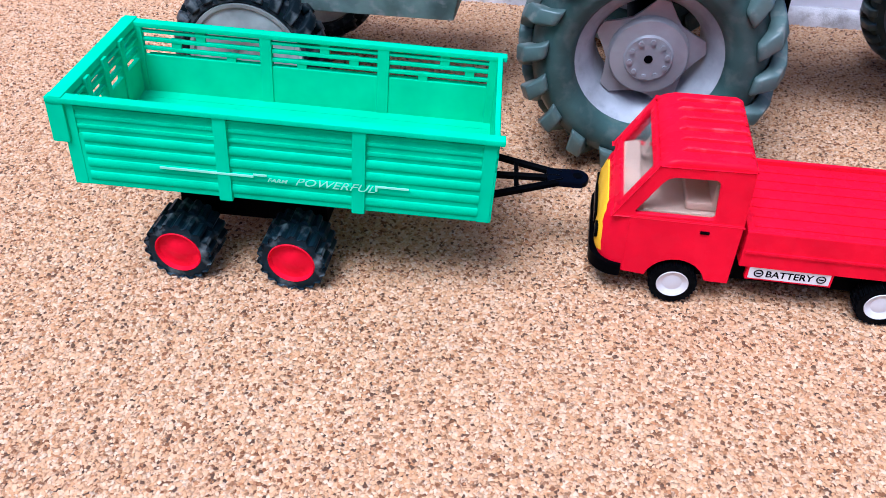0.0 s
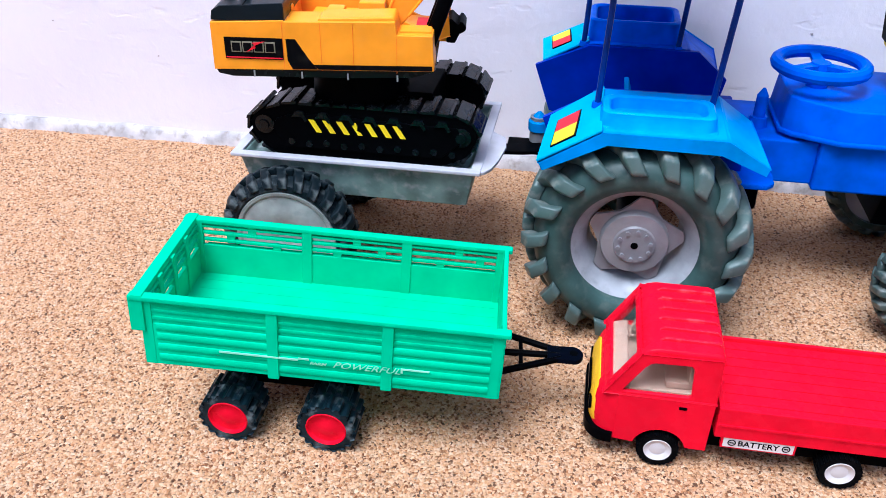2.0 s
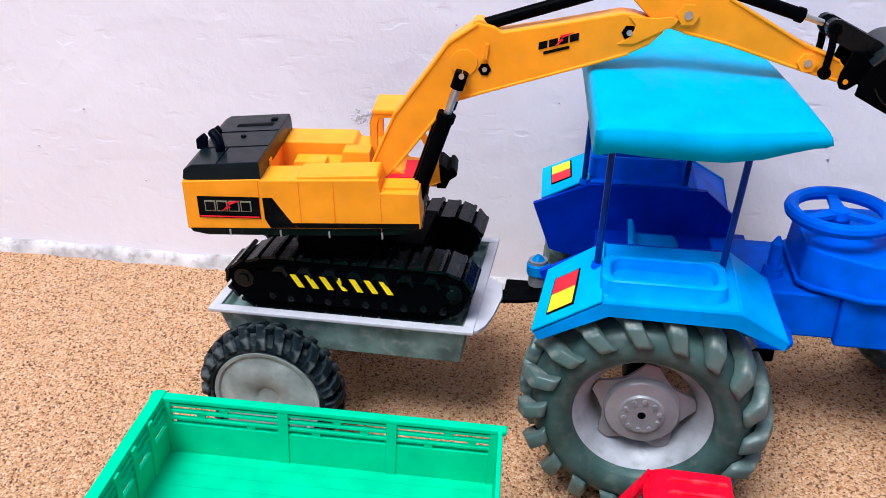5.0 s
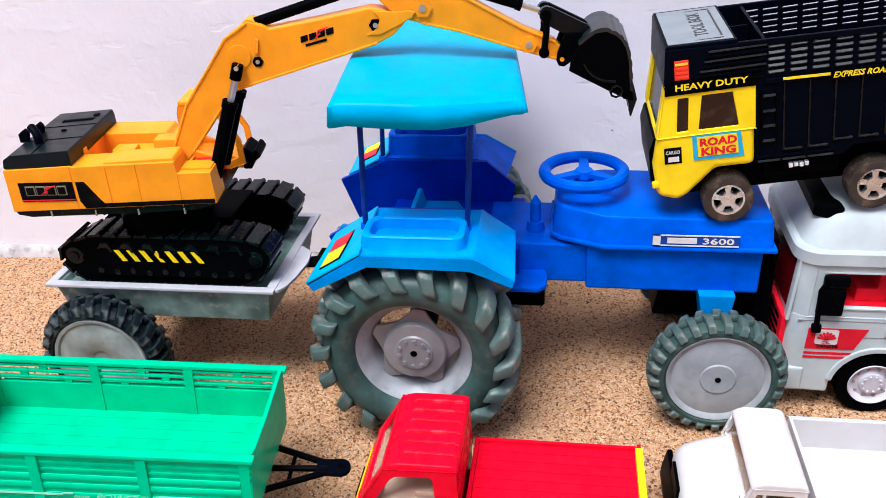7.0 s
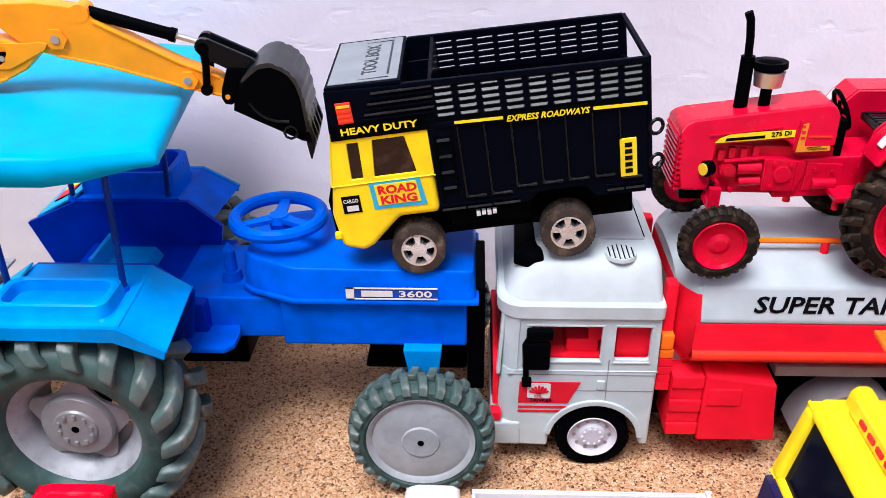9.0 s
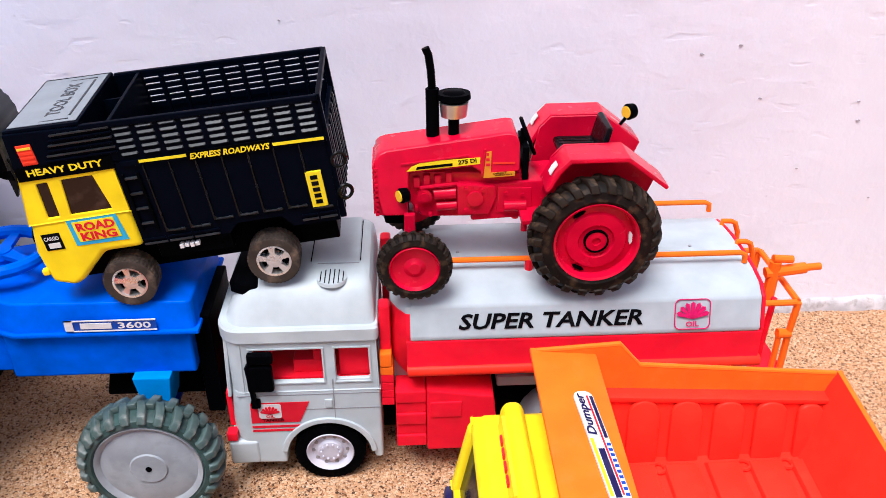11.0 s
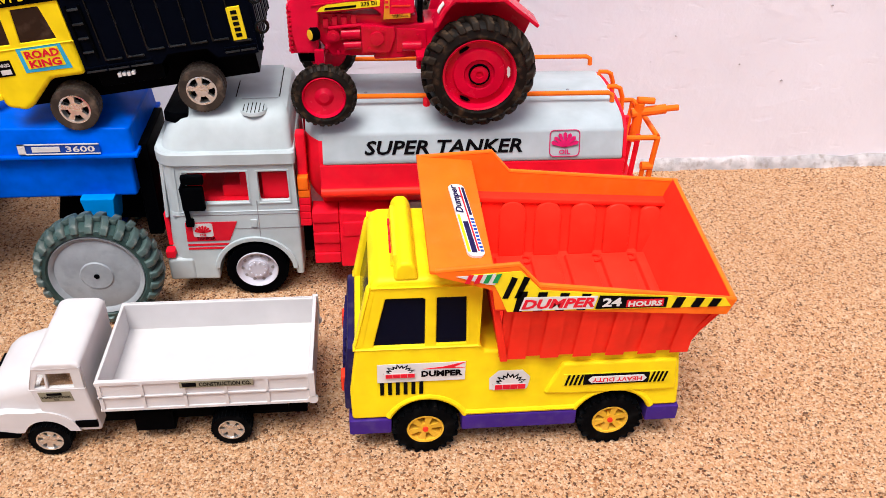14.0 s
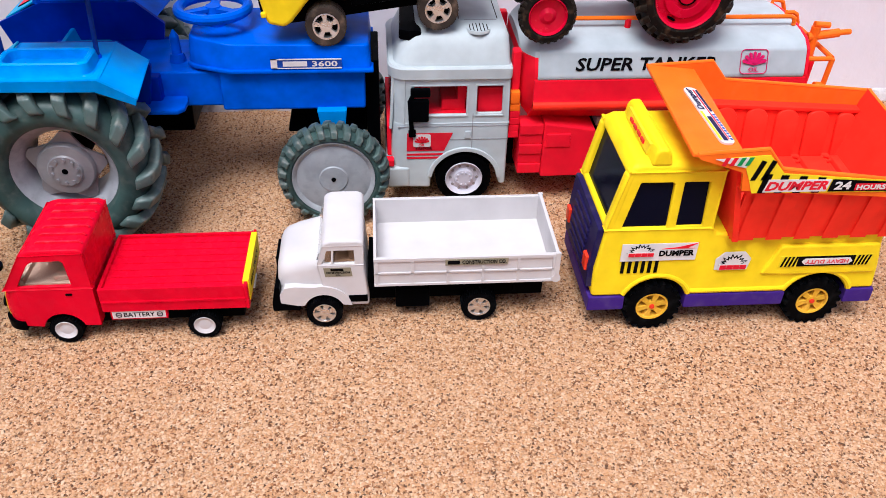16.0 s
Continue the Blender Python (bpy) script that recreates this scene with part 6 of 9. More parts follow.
    p2 = [(r, 0.0196 - y, a, nr, -ny) for r, y, a, nr, ny in p1]
    def cover():
        bm = B()
        lathe(bm, [(0, 0.0006), (0.0100, 0.0006), (0.0108, 0.0014), (0.0200, 0.0012), (0.0270, 0.0026), (0.0284, 0.0012), (0.0302, 0.0004), (0.0306, 0.0020), (0.0306, 0.0160), (0, 0.0160)], 48)
        return [("wheel_cover", bm, M_COVER, "plain pale grey wheel cover"), ("axle_hole", one(disc_y, 0, 0, 0.0018, 0.0002, 0.0008, 12), M_BLACK, "")]
    lugged_wheel(T, (0.2610, 0.4035, R - 0.0005), car, M_TYREG, [(p1, 0.0), (p2, 0.5)], 25, 0.0025, 0.0036, cover(), "dusty grey front tyre", False, M_LUG)
    lugged_wheel(T, (0.2610, 0.5525, R - 0.0005), car, M_TYREG, [(p1, 0.0), (p2, 0.5)], 25, 0.0025, 0.0036, cover(), "dusty grey front tyre", True, M_LUG)


# ---- grey two-wheel trailer behind the tractor ----
def tray_trailer():
    T = thing("toy_trailer", "weathered grey plastic tray trailer with pale rim", "toy trailer", (-0.08, 0.466, 0))
    x0, x1, y0, y1, zt, zb = -0.1615, -0.0150, 0.4125, 0.5165, 0.0870, 0.0610
    t = 0.005
    bm = B()
    o = [(x0, y0), (x1, y0), (x1, y1), (x0, y1)]
    ob_ = [(x0 + t, y0 + t), (x1 - t, y0 + t), (x1 - t, y1 - t), (x0 + t, y1 - t)]
    it = [(x0 + 0.003, y0 + 0.003), (x1 - 0.003, y0 + 0.003), (x1 - 0.003, y1 - 0.003), (x0 + 0.003, y1 - 0.003)]
    ib = [(x0 + t, y0 + t), (x1 - t, y0 + t), (x1 - t, y1 - t), (x0 + t, y1 - t)]
    rings_ = [[bm.verts.new((x, y, z)) for x, y in q] for q, z in ((ob_, zb), (o, zt), (it, zt), (ib, 0.0826))]
    for a, b in zip(rings_, rings_[1:]):
        for k in range(4):
            bm.faces.new((a[k], a[(k + 1) % 4], b[(k + 1) % 4], b[k]))
    bm.faces.new(rings_[0][::-1])
    bm.faces.new(rings_[3])
    part("tray", bm, M_TRAY, T, "weathered grey-green tray", bevel=0.0012)
    for a, b, c, d in ((x0 - 0.004, x1 + 0.004, y0 - 0.004, y0 + 0.0020), (x0 - 0.004, x1 + 0.004, y1 - 0.0020, y1 + 0.004), (x0 - 0.004, x0 + 0.0020, y0 + 0.0020, y1 - 0.0020), (x1 - 0.0020, x1 + 0.004, y0 + 0.0020, y1 - 0.0020)):
        part("tray_rim", one(box, a, b, c, d, zt - 0.0006, zt + 0.0016), M_TRAYP, T, "pale silver rim", bevel=0.0006)
    tg = [(x1 + 0.002, 0.4110), (x1 + 0.006, 0.4125), (x1 + 0.0095, 0.4180), (x1 + 0.0125, 0.4300), (x1 + 0.0150, 0.4500), (x1 + 0.0130, 0.4640), (x1 + 0.0040, 0.4720), (x1 + 0.002, 0.4720)]
    part("tongue", one(prism_z, tg, zt - 0.0014, zt + 0.0008), M_TRAYP, T, "pale flat lobe of the rim", bevel=0.0005)
    part("hitch_tongue", one(prism_z, [(-0.006, 0.4540), (0.010, 0.4560), (0.036, 0.4640), (0.036, 0.4760), (0.010, 0.4700), (-0.006, 0.4660)], 0.0800, 0.0824), M_BLACK, T, "dark hitch bar", bevel=0.0006)
    part("axle", one(tube, [(-0.1275, 0.396, 0.0430), (-0.1275, 0.522, 0.0430)], 0.0045, 10), M_TRAY, T)
    part("axle_bracket", one(box, -0.1390, -0.1160, 0.4300, 0.4980, 0.0430, 0.0620), M_TRAY, T)
    car = [(0.0310, 0.002), (0.0330, 0.0000), (0.0365, 0.0008), (0.0392, 0.0050), (0.0396, 0.0110), (0.0392, 0.0170), (0.0365, 0.0212), (0.0310, 0.0212)]
    p1 = [(0.0345, 0.0006, -2, 0.25, -0.5), (0.0374, 0.0024, -1, 0.8, -0.4), (0.0394, 0.0065, 1, 1, 0), (0.0396, 0.0125, 5, 1, 0)]
    p2 = [(r, 0.0212 - y, a, nr, -ny) for r, y, a, nr, ny in p1]
    def cover():
        bm = B()
        lathe(bm, [(0, 0.0030), (0.0060, 0.0030), (0.0080, 0.0014), (0.0200, 0.0004), (0.0285, 0.0016), (0.0296, 0.0004), (0.0316, 0.0000), (0.0320, 0.0020), (0.0320, 0.0160), (0, 0.0160)], 48)
        return [("wheel_cover", bm, M_COVERG, "scratched silver-green wheel cover")]
    lugged_wheel(T, (-0.1275, 0.3895, 0.0424), car, M_TYRED, [(p1, 0.0), (p2, 0.5)], 24, 0.0030, 0.0038, cover(), "dusty dark tyre")
    lugged_wheel(T, (-0.1275, 0.5285, 0.0424), car, M_TYRED, [(p1, 0.0), (p2, 0.5)], 24, 0.0030, 0.0038, cover(), "dusty dark tyre", True)


# ---- excavator ----
SLEW = Matrix.Translation((-0.1620, 0.3985, 0.1643)) @ pose(0, 0, 0, 0, 0.9, 7.5) @ Matrix.Translation((0.167, -0.412, -0.156))


def slewed(name, bm, mat, parent, label="", bevel=0.0, seg=2):
    """A part of the excavator's upper works, which is turned a little on its tracks."""
    bm.transform(SLEW)
    return part(name, bm, mat, parent, label, True, bevel, seg)


def excavator():
    T = thing("toy_excavator", "amber and black toy excavator with a long folded arm", "toy excavator", (-0.09, 0.452, 0.0830))
    zb = 0.0830
    # tracks
    for y0, y1, dx in ((0.4190, 0.4420, 0.0), (0.4850, 0.5080, -0.005)):
        def path(off):
            return [(x + dx, zb + (z - zb) * 0.84) for x, z in [(-0.1560 + off * 0.8, zb + 0.0270), (-0.1530 + off * 0.7, zb + 0.0140 + off * 0.4), (-0.1400 + off * 0.2, zb + 0.0020 + off), (-0.0340 - off * 0.2, zb + 0.0020 + off), (-0.0205 - off * 0.5, zb + 0.0100 + off * 0.6), (-0.0130 - off * 0.9, zb + 0.0240), (-0.0135 - off * 0.9, zb + 0.0340 - off * 0.3), (-0.0240 - off * 0.4, zb + 0.0430 - off), (-0.0400, zb + 0.0450 - off), (-0.1300, zb + 0.0450 - off), (-0.1490 + off * 0.5, zb + 0.0380 - off * 0.8)]]
        tr = part("track", one(prism, path(0.0018), y0, y1), M_BLACK, T, "black moulded crawler track", bevel=0.001)
        loop = [Vector((x, 0, z)) for x, z in path(0.0010)]
        dist, total = [0], 0
        for k in range(len(loop)):
            total += (loop[(k + 1) % len(loop)] - loop[k]).length
            dist.append(total)
        def along(q):
            q %= total
            k = max(j for j in range(len(loop)) if dist[j] <= q)
            return loop[k].lerp(loop[(k + 1) % len(loop)], (q - dist[k]) / (dist[k + 1] - dist[k]))
        n = 30
        for i in range(n):
            s = total * i / n
            p = along(s)
            d = (along(s + 0.0035) - along(s - 0.0035)).normalized()
            nrm = Vector((d.z, 0, -d.x))
            bm = B()
            c = []
            for a, h in ((-0.0047, -0.0010), (-0.0046, 0.0002), (-0.0041, 0.0013), (-0.0024, 0.0014), (-0.0020, 0.0007), (0.0042, 0.0003), (0.0046, -0.0010)):
                c.append(((p + d * a + nrm * h).x, (p + d * a + nrm * h).z))
            prism(bm, c, y0 - 0.0008, y1 + 0.0008)
            part("track_shoe", bm, M_SHOE, tr)
        ys = y0 if y0 < 0.45 else y1
        yo = -1 if y0 < 0.45 else 1
        part("track_side", one(prism, [(-0.140, zb + 0.020), (-0.131, zb + 0.0085), (-0.036, zb + 0.0085), (-0.023, zb + 0.020), (-0.026, zb + 0.0285), (-0.124, zb + 0.0310), (-0.137, zb + 0.0265)], min(ys, ys + yo * 0.0014), max(ys, ys + yo * 0.0014)), M_BLACK, tr, bevel=0.0006)
        for k in range(10):
            part("roller", one(disc_y, -0.128 + k * 0.0110, zb + (0.0118 if k % 2 else 0.0128), 0.0021, min(ys, ys + yo * 0.0026), max(ys, ys + yo * 0.0026), 12), M_SHOE, tr)
        for k in range(7):
            x = -0.1270 + k * 0.0145
            bm = B()
            prism(bm, [(x, zb + 0.0285), (x + 0.003, zb + 0.0325), (x + 0.0075, zb + 0.0320), (x + 0.0100, zb + 0.0270), (x + 0.0085, zb + 0.0258), (x + 0.0065, zb + 0.0290), (x + 0.003, zb + 0.0290)], min(ys, ys + yo * 0.0024), max(ys, ys + yo * 0.0024))
            flat_tris(bm)
            part("track_bracket", bm, M_SHOE, tr)
        for x, z in ((-0.1450, zb + 0.0220), (-0.0240, zb + 0.0225)):
            bm = B()
            lathe(bm, [(0, 0), (0.0030, 0), (0.0034, 0.0012), (0.0060, 0.0014), (0.0060, 0.004), (0, 0.004)], 20)
            bm.transform(Matrix.Translation((x, ys - 0.0022 if yo < 0 else ys - 0.0016, z)))
            part("end_roller", bm, M_SHOE, tr)
        if yo < 0:
            for k in range(7):
                x = -0.1165 + k * 0.0086
                z = zb + 0.0275
                if k == 3:
                    pr = [(x, z), (x + 0.0034, z), (x + 0.0044, z - 0.0026), (x + 0.0040, z - 0.0048), (x + 0.0062, z - 0.0062), (x + 0.0074, z - 0.0078), (x + 0.0046, z - 0.0078)]
                else:
                    pr = [(x, z), (x + 0.0034, z), (x + 0.0080, z - 0.0078), (x + 0.0046, z - 0.0078)]
                part("yellow_stripe", one(prism, pr, ys - 0.0019, ys - 0.0013), M_YELLOW, tr, "yellow slanting stripe")
    part("undercarriage", one(box, -0.120, -0.045, 0.4410, 0.4860, zb + 0.008, zb + 0.040), M_BLACK, T, bevel=0.001)
    part("turntable", one(disc_z, -0.092, 0.452, 0.030, 0.028, zb + 0.034, zb + 0.0590, 32), M_BLACK, T)
    # upper structure
    Y0, Y1 = 0.4120, 0.4900
    part_ = slewed
    part_("deck", one(prism, [(-0.1672, 0.1385), (-0.1650, 0.1348), (-0.1570, 0.1332), (-0.0900, 0.1342), (-0.0550, 0.1358), (-0.0425, 0.1396), (-0.0425, 0.1406)], Y0 + 0.0006, Y1 - 0.0006), M_SEMI, T, "black deck plate", bevel=0.0006)
    for x in (-0.1450, -0.1180, -0.0920, -0.0640):
        part_("deck_clip", one(box, x, x + 0.0008, Y0 - 0.0001, Y0 + 0.002, 0.1335, 0.1372), M_RIMG, T)
    near = [(-0.1672, 0.1372), (-0.1668, 0.1642), (-0.1262, 0.1662), (-0.1255, 0.1655), (-0.0646, 0.1672), (-0.0637, 0.1600), (-0.0440, 0.1602), (-0.0430, 0.1400)]
    part_("near_side_housing", one(prism, near, Y0, Y0 + 0.0205), M_EXY, T, "amber side housing", bevel=0.0010, seg=3)
    part_("housing_lid", one(prism, [(-0.1080, 0.1645), (-0.1070, 0.1674), (-0.0655, 0.1694), (-0.0640, 0.1660)], Y0 + 0.0022, Y0 + 0.0205), M_EXY, T, bevel=0.0010, seg=3)
    part_("step_slat", one(box, -0.0625, -0.0450, Y0 + 0.005, Y0 + 0.016, 0.1598, 0.1612), M_EXY, T, bevel=0.0004)
    far = [(-0.1660, 0.1372), (-0.1668, 0.1642), (-0.1270, 0.1656), (-0.0860, 0.1656), (-0.0840, 0.1620), (-0.0720, 0.1610), (-0.0690, 0.1400)]
    part_("far_side_housing", one(prism, far, Y0 + 0.0560, Y1), M_EXY, T, "amber side housing", bevel=0.0012, seg=3)
    part_("counterweight", one(prism, [(-0.1680, 0.1372), (-0.1684, 0.1642), (-0.1272, 0.1655), (-0.1272, 0.1372)], Y0 + 0.0195, Y0 + 0.0570), M_EXY, T, "amber counterweight", bevel=0.0008)
    part_("engine_well", one(box, -0.1275, -0.0690, Y0 + 0.0200, Y0 + 0.0565, 0.1385, 0.1500), M_EXY, T, bevel=0.0006)
    part_("well_block", one(box, -0.1095, -0.0955, Y0 + 0.0240, Y0 + 0.0370, 0.1495, 0.1660, 0.003, 0.001, 0.001, 0.001), M_EXY, T, bevel=0.0012)
    part_("well_block", one(box, -0.0910, -0.0735, Y0 + 0.0400, Y0 + 0.0540, 0.1495, 0.1660, 0.001, 0.001, 0.001, 0.001), M_EXY, T, bevel=0.0012)
    part_("well_rail", one(box, -0.1180, -0.0910, Y0 + 0.0420, Y0 + 0.0545, 0.1495, 0.1590), M_EXY, T, bevel=0.0008)
    part_("well_post", one(box, -0.1275, -0.1248, Y0 + 0.0200, Y0 + 0.0250, 0.1495, 0.1690), M_EXY, T, bevel=0.0006)
    for x, z in ((-0.1270, 0.1655), (-0.1060, 0.1652), (-0.0880, 0.1660), (-0.0638, 0.1590)):
        part_("panel_seam", one(box, x - 0.0001, x + 0.0001, Y0 - 0.0002, Y0 + 0.0006, 0.1385, z), M_ORANGE, T)
    # black engine cover
    cov = part_("engine_cover", one(prism, [(-0.1664, 0.1650), (-0.1656, 0.1702, 0.0006), (-0.1612, 0.1728, 0.0010), (-0.1262, 0.1752, 0.0012), (-0.1256, 0.1722, 0.0006), (-0.1256, 0.1650)], Y0 + 0.0006, Y1 - 0.0006), M_COVK, T, "black louvred engine cover", bevel=0.0007)
    def on_cover(x):
        return 0.1728 + (x + 0.1612) * 0.0686
    for k in range(16):
        x = -0.1520 + k * 0.0013
        part_("louvre", one(box, x, x + 0.0005, Y0 + 0.0560, Y0 + 0.0605, on_cover(x) - 0.0002, on_cover(x) + 0.0005), M_BLACK, cov)
    part_("cover_hatch", one(box, -0.1345, -0.1310, Y0 + 0.0640, Y0 + 0.0680, 0.1746, 0.1756), M_BLACK, cov, bevel=0.0003)
    for y in (0.0245, 0.0480):
        part_("cover_seam", one(prism, [(-0.1605, on_cover(-0.1605) - 0.001), (-0.1605, on_cover(-0.1605) + 0.0003), (-0.1264, on_cover(-0.1264) + 0.0003), (-0.1264, on_cover(-0.1264) - 0.001)], Y0 + y, Y0 + y + 0.0004), M_BLACK, cov)
    part_("cover_seam", one(box, -0.1480, -0.1476, Y0 + 0.0020, Y0 + 0.0245, on_cover(-0.1478) - 0.001, on_cover(-0.1478) + 0.0003), M_BLACK, cov)
    part_("cover_boss", one(disc_z, -0.1440, Y0 + 0.0400, 0.0016, 0.0016, 0.1735, 0.1746, 10), M_BLACK, cov)
    part_("exhaust_stub", one(tube, [(-0.1510, Y0 + 0.0200, 0.1725), (-0.1510, Y0 + 0.0200, 0.1770), (-0.1520, Y0 + 0.0215, 0.1795), (-0.1560, Y0 + 0.0250, 0.1820)], 0.0026, 10), M_BLACKB, cov)
    for dx, dy in ((0.0, 0.0), (-0.0040, -0.012)):
        part_("mirror_stub", one(prism, [(-0.1620 + dx, 0.1715), (-0.1570 + dx, 0.1715), (-0.1560 + dx, 0.1775), (-0.1580 + dx, 0.1800), (-0.1620 + dx, 0.1770)], Y0 + 0.0380 + dy, Y0 + 0.0420 + dy), M_BLACKB, cov, bevel=0.0006)
    # badge on the flank
    bd = part_("badge", one(box, -0.1598, -0.1272, Y0 - 0.0004, Y0 - 0.0001, 0.1440, 0.1562), M_PAPERB, T, "black badge with red flash")
    part_("red_line", one(box, -0.1592, -0.1276, Y0 - 0.0008, Y0 - 0.0004, 0.1446, 0.1452), M_PAPERR, bd)
    for k in range(4):
        x = -0.1560 + k * 0.0063
        part_("outlined_bar", one(box, x, x + 0.0056, Y0 - 0.0008, Y0 - 0.0004, 0.1480, 0.1540), M_PAPERK, bd)
        part_("inner_bar", one(box, x + 0.0006, x + 0.0050, Y0 - 0.0012, Y0 - 0.0008, 0.1487, 0.1533), M_PAPERB, bd)
    part_("red_flash", one(prism, [(-0.1475, 0.1484), (-0.1420, 0.1508), (-0.1440, 0.1514), (-0.1370, 0.1546), (-0.1440, 0.1536), (-0.1428, 0.1522)], Y0 - 0.0016, Y0 - 0.0012), M_PAPERR, bd)
    part_("black_flash", one(prism, [(-0.1253, 0.1560), (-0.1202, 0.1561), (-0.1130, 0.1449), (-0.1085, 0.1392), (-0.1224, 0.1388), (-0.1250, 0.1440)], Y0 - 0.0005, Y0 - 0.0001), M_PAPERB, T, "black slanting flash")
    part_("sill_stripe", one(prism, [(-0.1080, 0.1392), (-0.0440, 0.1404), (-0.0440, 0.1432), (-0.1105, 0.1418)], Y0 - 0.0004, Y0 - 0.0001), M_PAPERB, T, "black sill stripe")
    # cab on the far side
    cb = part_("cab_base", one(prism, [(-0.0740, 0.1390), (-0.0740, 0.1500), (-0.0460, 0.1480), (-0.0385, 0.1450), (-0.0375, 0.1390)], Y0 + 0.0560, Y0 + 0.0790), M_EXY, T, bevel=0.0010)
    for y in (Y0 + 0.0520, Y0 + 0.0770):
        side = B()
        panel(side, [(-0.0755, 0.1500), (-0.0755, 0.1790), (-0.0735, 0.1855), (-0.0550, 0.1855), (-0.0460, 0.1760), (-0.0375, 0.1600), (-0.0362, 0.1440), (-0.0480, 0.1400)],
              [[(-0.0715, 0.1550), (-0.0715, 0.1775), (-0.0700, 0.1820), (-0.0565, 0.1820), (-0.0492, 0.1740), (-0.0412, 0.1590), (-0.0405, 0.1480), (-0.0480, 0.1450)]], y, y + 0.0022)
        part_("cab_frame", side, M_EXY, cb, "amber cab frame", bevel=0.0005)
    part_("cab_roof", one(box, -0.0740, -0.0552, Y0 + 0.0515, Y0 + 0.0797, 0.1836, 0.1868), M_EXY, cb, bevel=0.0010)
    part_("cab_seat", one(box, -0.0680, -0.0500, Y0 + 0.0470, Y0 + 0.0740, 0.1410, 0.1488), M_REDO, cb, "red seat", bevel=0.001)
    part_("nose_guard", one(prism, [(-0.0385, 0.1396), (-0.0332, 0.1393), (-0.0306, 0.1449), (-0.0269, 0.1471), (-0.0265, 0.1493), (-0.0285, 0.1523), (-0.0303, 0.1528), (-0.0312, 0.1505), (-0.0357, 0.1545), (-0.0385, 0.1532)], Y0 + 0.0530, Y0 + 0.0740), M_BLACK, T, "black front guard", bevel=0.0008)
    # boom, stick, rams and bucket
    yb0, yb1 = 0.4340, 0.4480
    def bar(name, prof, y0, y1, mat, parent, label="", bevel=0.0010):
        return part_(name, one(prism, prof, y0, y1), mat, parent, label, bevel)
    boom = [(-0.0760, 0.1560), (-0.0655, 0.1560), (-0.0488, 0.1760), (-0.0347, 0.1949), (-0.0275, 0.2020), (-0.0126, 0.2068), (0.0061, 0.2122), (0.0395, 0.2221), (0.0575, 0.2276), (0.0671, 0.2322), (0.0740, 0.2390), (0.0700, 0.2440), (0.0600, 0.2470), (0.0537, 0.2476), (0.0231, 0.2419), (-0.0040, 0.2375), (-0.0080, 0.2400), (-0.0161, 0.2424), (-0.0298, 0.2330), (-0.0408, 0.2178), (-0.0580, 0.1951), (-0.0697, 0.1694)]
    bo = bar("boom", boom, yb0, yb1, M_EXY, T, "amber bent boom")
    edge_lo = [(-0.0590, 0.1640), (-0.0347, 0.1949), (-0.0275, 0.2020), (-0.0126, 0.2068), (0.0395, 0.2221), (0.0575, 0.2276)]
    part_("boom_flange", one(tube, [(x, yb0, z + 0.0006) for x, z in edge_lo], 0.0008, 6), M_EXY, bo)
    part_("boom_flange", one(tube, [(x, yb0, z - 0.0006) for x, z in [(-0.0697, 0.1694), (-0.0580, 0.1951), (-0.0408, 0.2178), (-0.0298, 0.2330), (-0.0161, 0.2420)]], 0.0008, 6), M_EXY, bo)
    stick = [(0.0511, 0.2619), (0.0580, 0.2643), (0.0769, 0.2646), (0.0900, 0.2628), (0.0990, 0.2612), (0.1026, 0.2555), (0.1409, 0.2342), (0.1593, 0.2265), (0.1648, 0.2208), (0.1624, 0.2151), (0.1407, 0.2211), (0.1042, 0.2330), (0.0830, 0.2382), (0.0700, 0.2420), (0.0617, 0.2497), (0.0535, 0.2578)]
    sk = bar("stick", stick, yb0 + 0.0012, yb1 - 0.0012, M_EXY, T, "amber stick")
    part_("stick_flange", one(tube, [(x, yb0 + 0.0012, z + 0.0006) for x, z in [(0.0830, 0.2382), (0.1042, 0.2330), (0.1407, 0.2211), (0.1600, 0.2156)]], 0.0008, 6), M_EXY, sk)
    part_("stick_flange", one(tube, [(x, yb0 + 0.0012, z - 0.0006) for x, z in [(0.1026, 0.2555), (0.1409, 0.2342), (0.1593, 0.2265)]], 0.0008, 6), M_EXY, sk)
    for x, z, r, own, hexa in ((0.0841, 0.2472, 0.0044, sk, 1), (0.0572, 0.2385, 0.0030, bo, 0), (-0.0121, 0.2193, 0.0026, bo, 0), (0.1441, 0.2250, 0.0040, sk, 1)):
        yn = yb0 - 0.0006
        b_ = part_("pivot_boss", one(prism, [(x + r * 1.25 * math.cos(i * math.pi / 3), z + r * 1.25 * math.sin(i * math.pi / 3)) for i in range(6)], yn, yn + 0.003), M_EXY if hexa else M_BLACK, own)
        part_("pivot_screw", one(disc_y, x, z, r * 0.48, yn - 0.0006, yn + 0.001, 12), M_STEEL, b_, "steel screw")
    part_("boom_shoulder", one(disc_y, -0.0225, 0.2225, 0.0068, yb0 - 0.0008, yb1 + 0.0008, 24), M_EXY, bo, "", 0.0004)
    part_("boom_tab", one(prism, [(-0.0135, 0.2245), (-0.0110, 0.2245), (-0.0100, 0.2320), (-0.0120, 0.2325)], yb0 - 0.0016, yb0 + 0.001), M_EXY, bo, "", 0.0003)
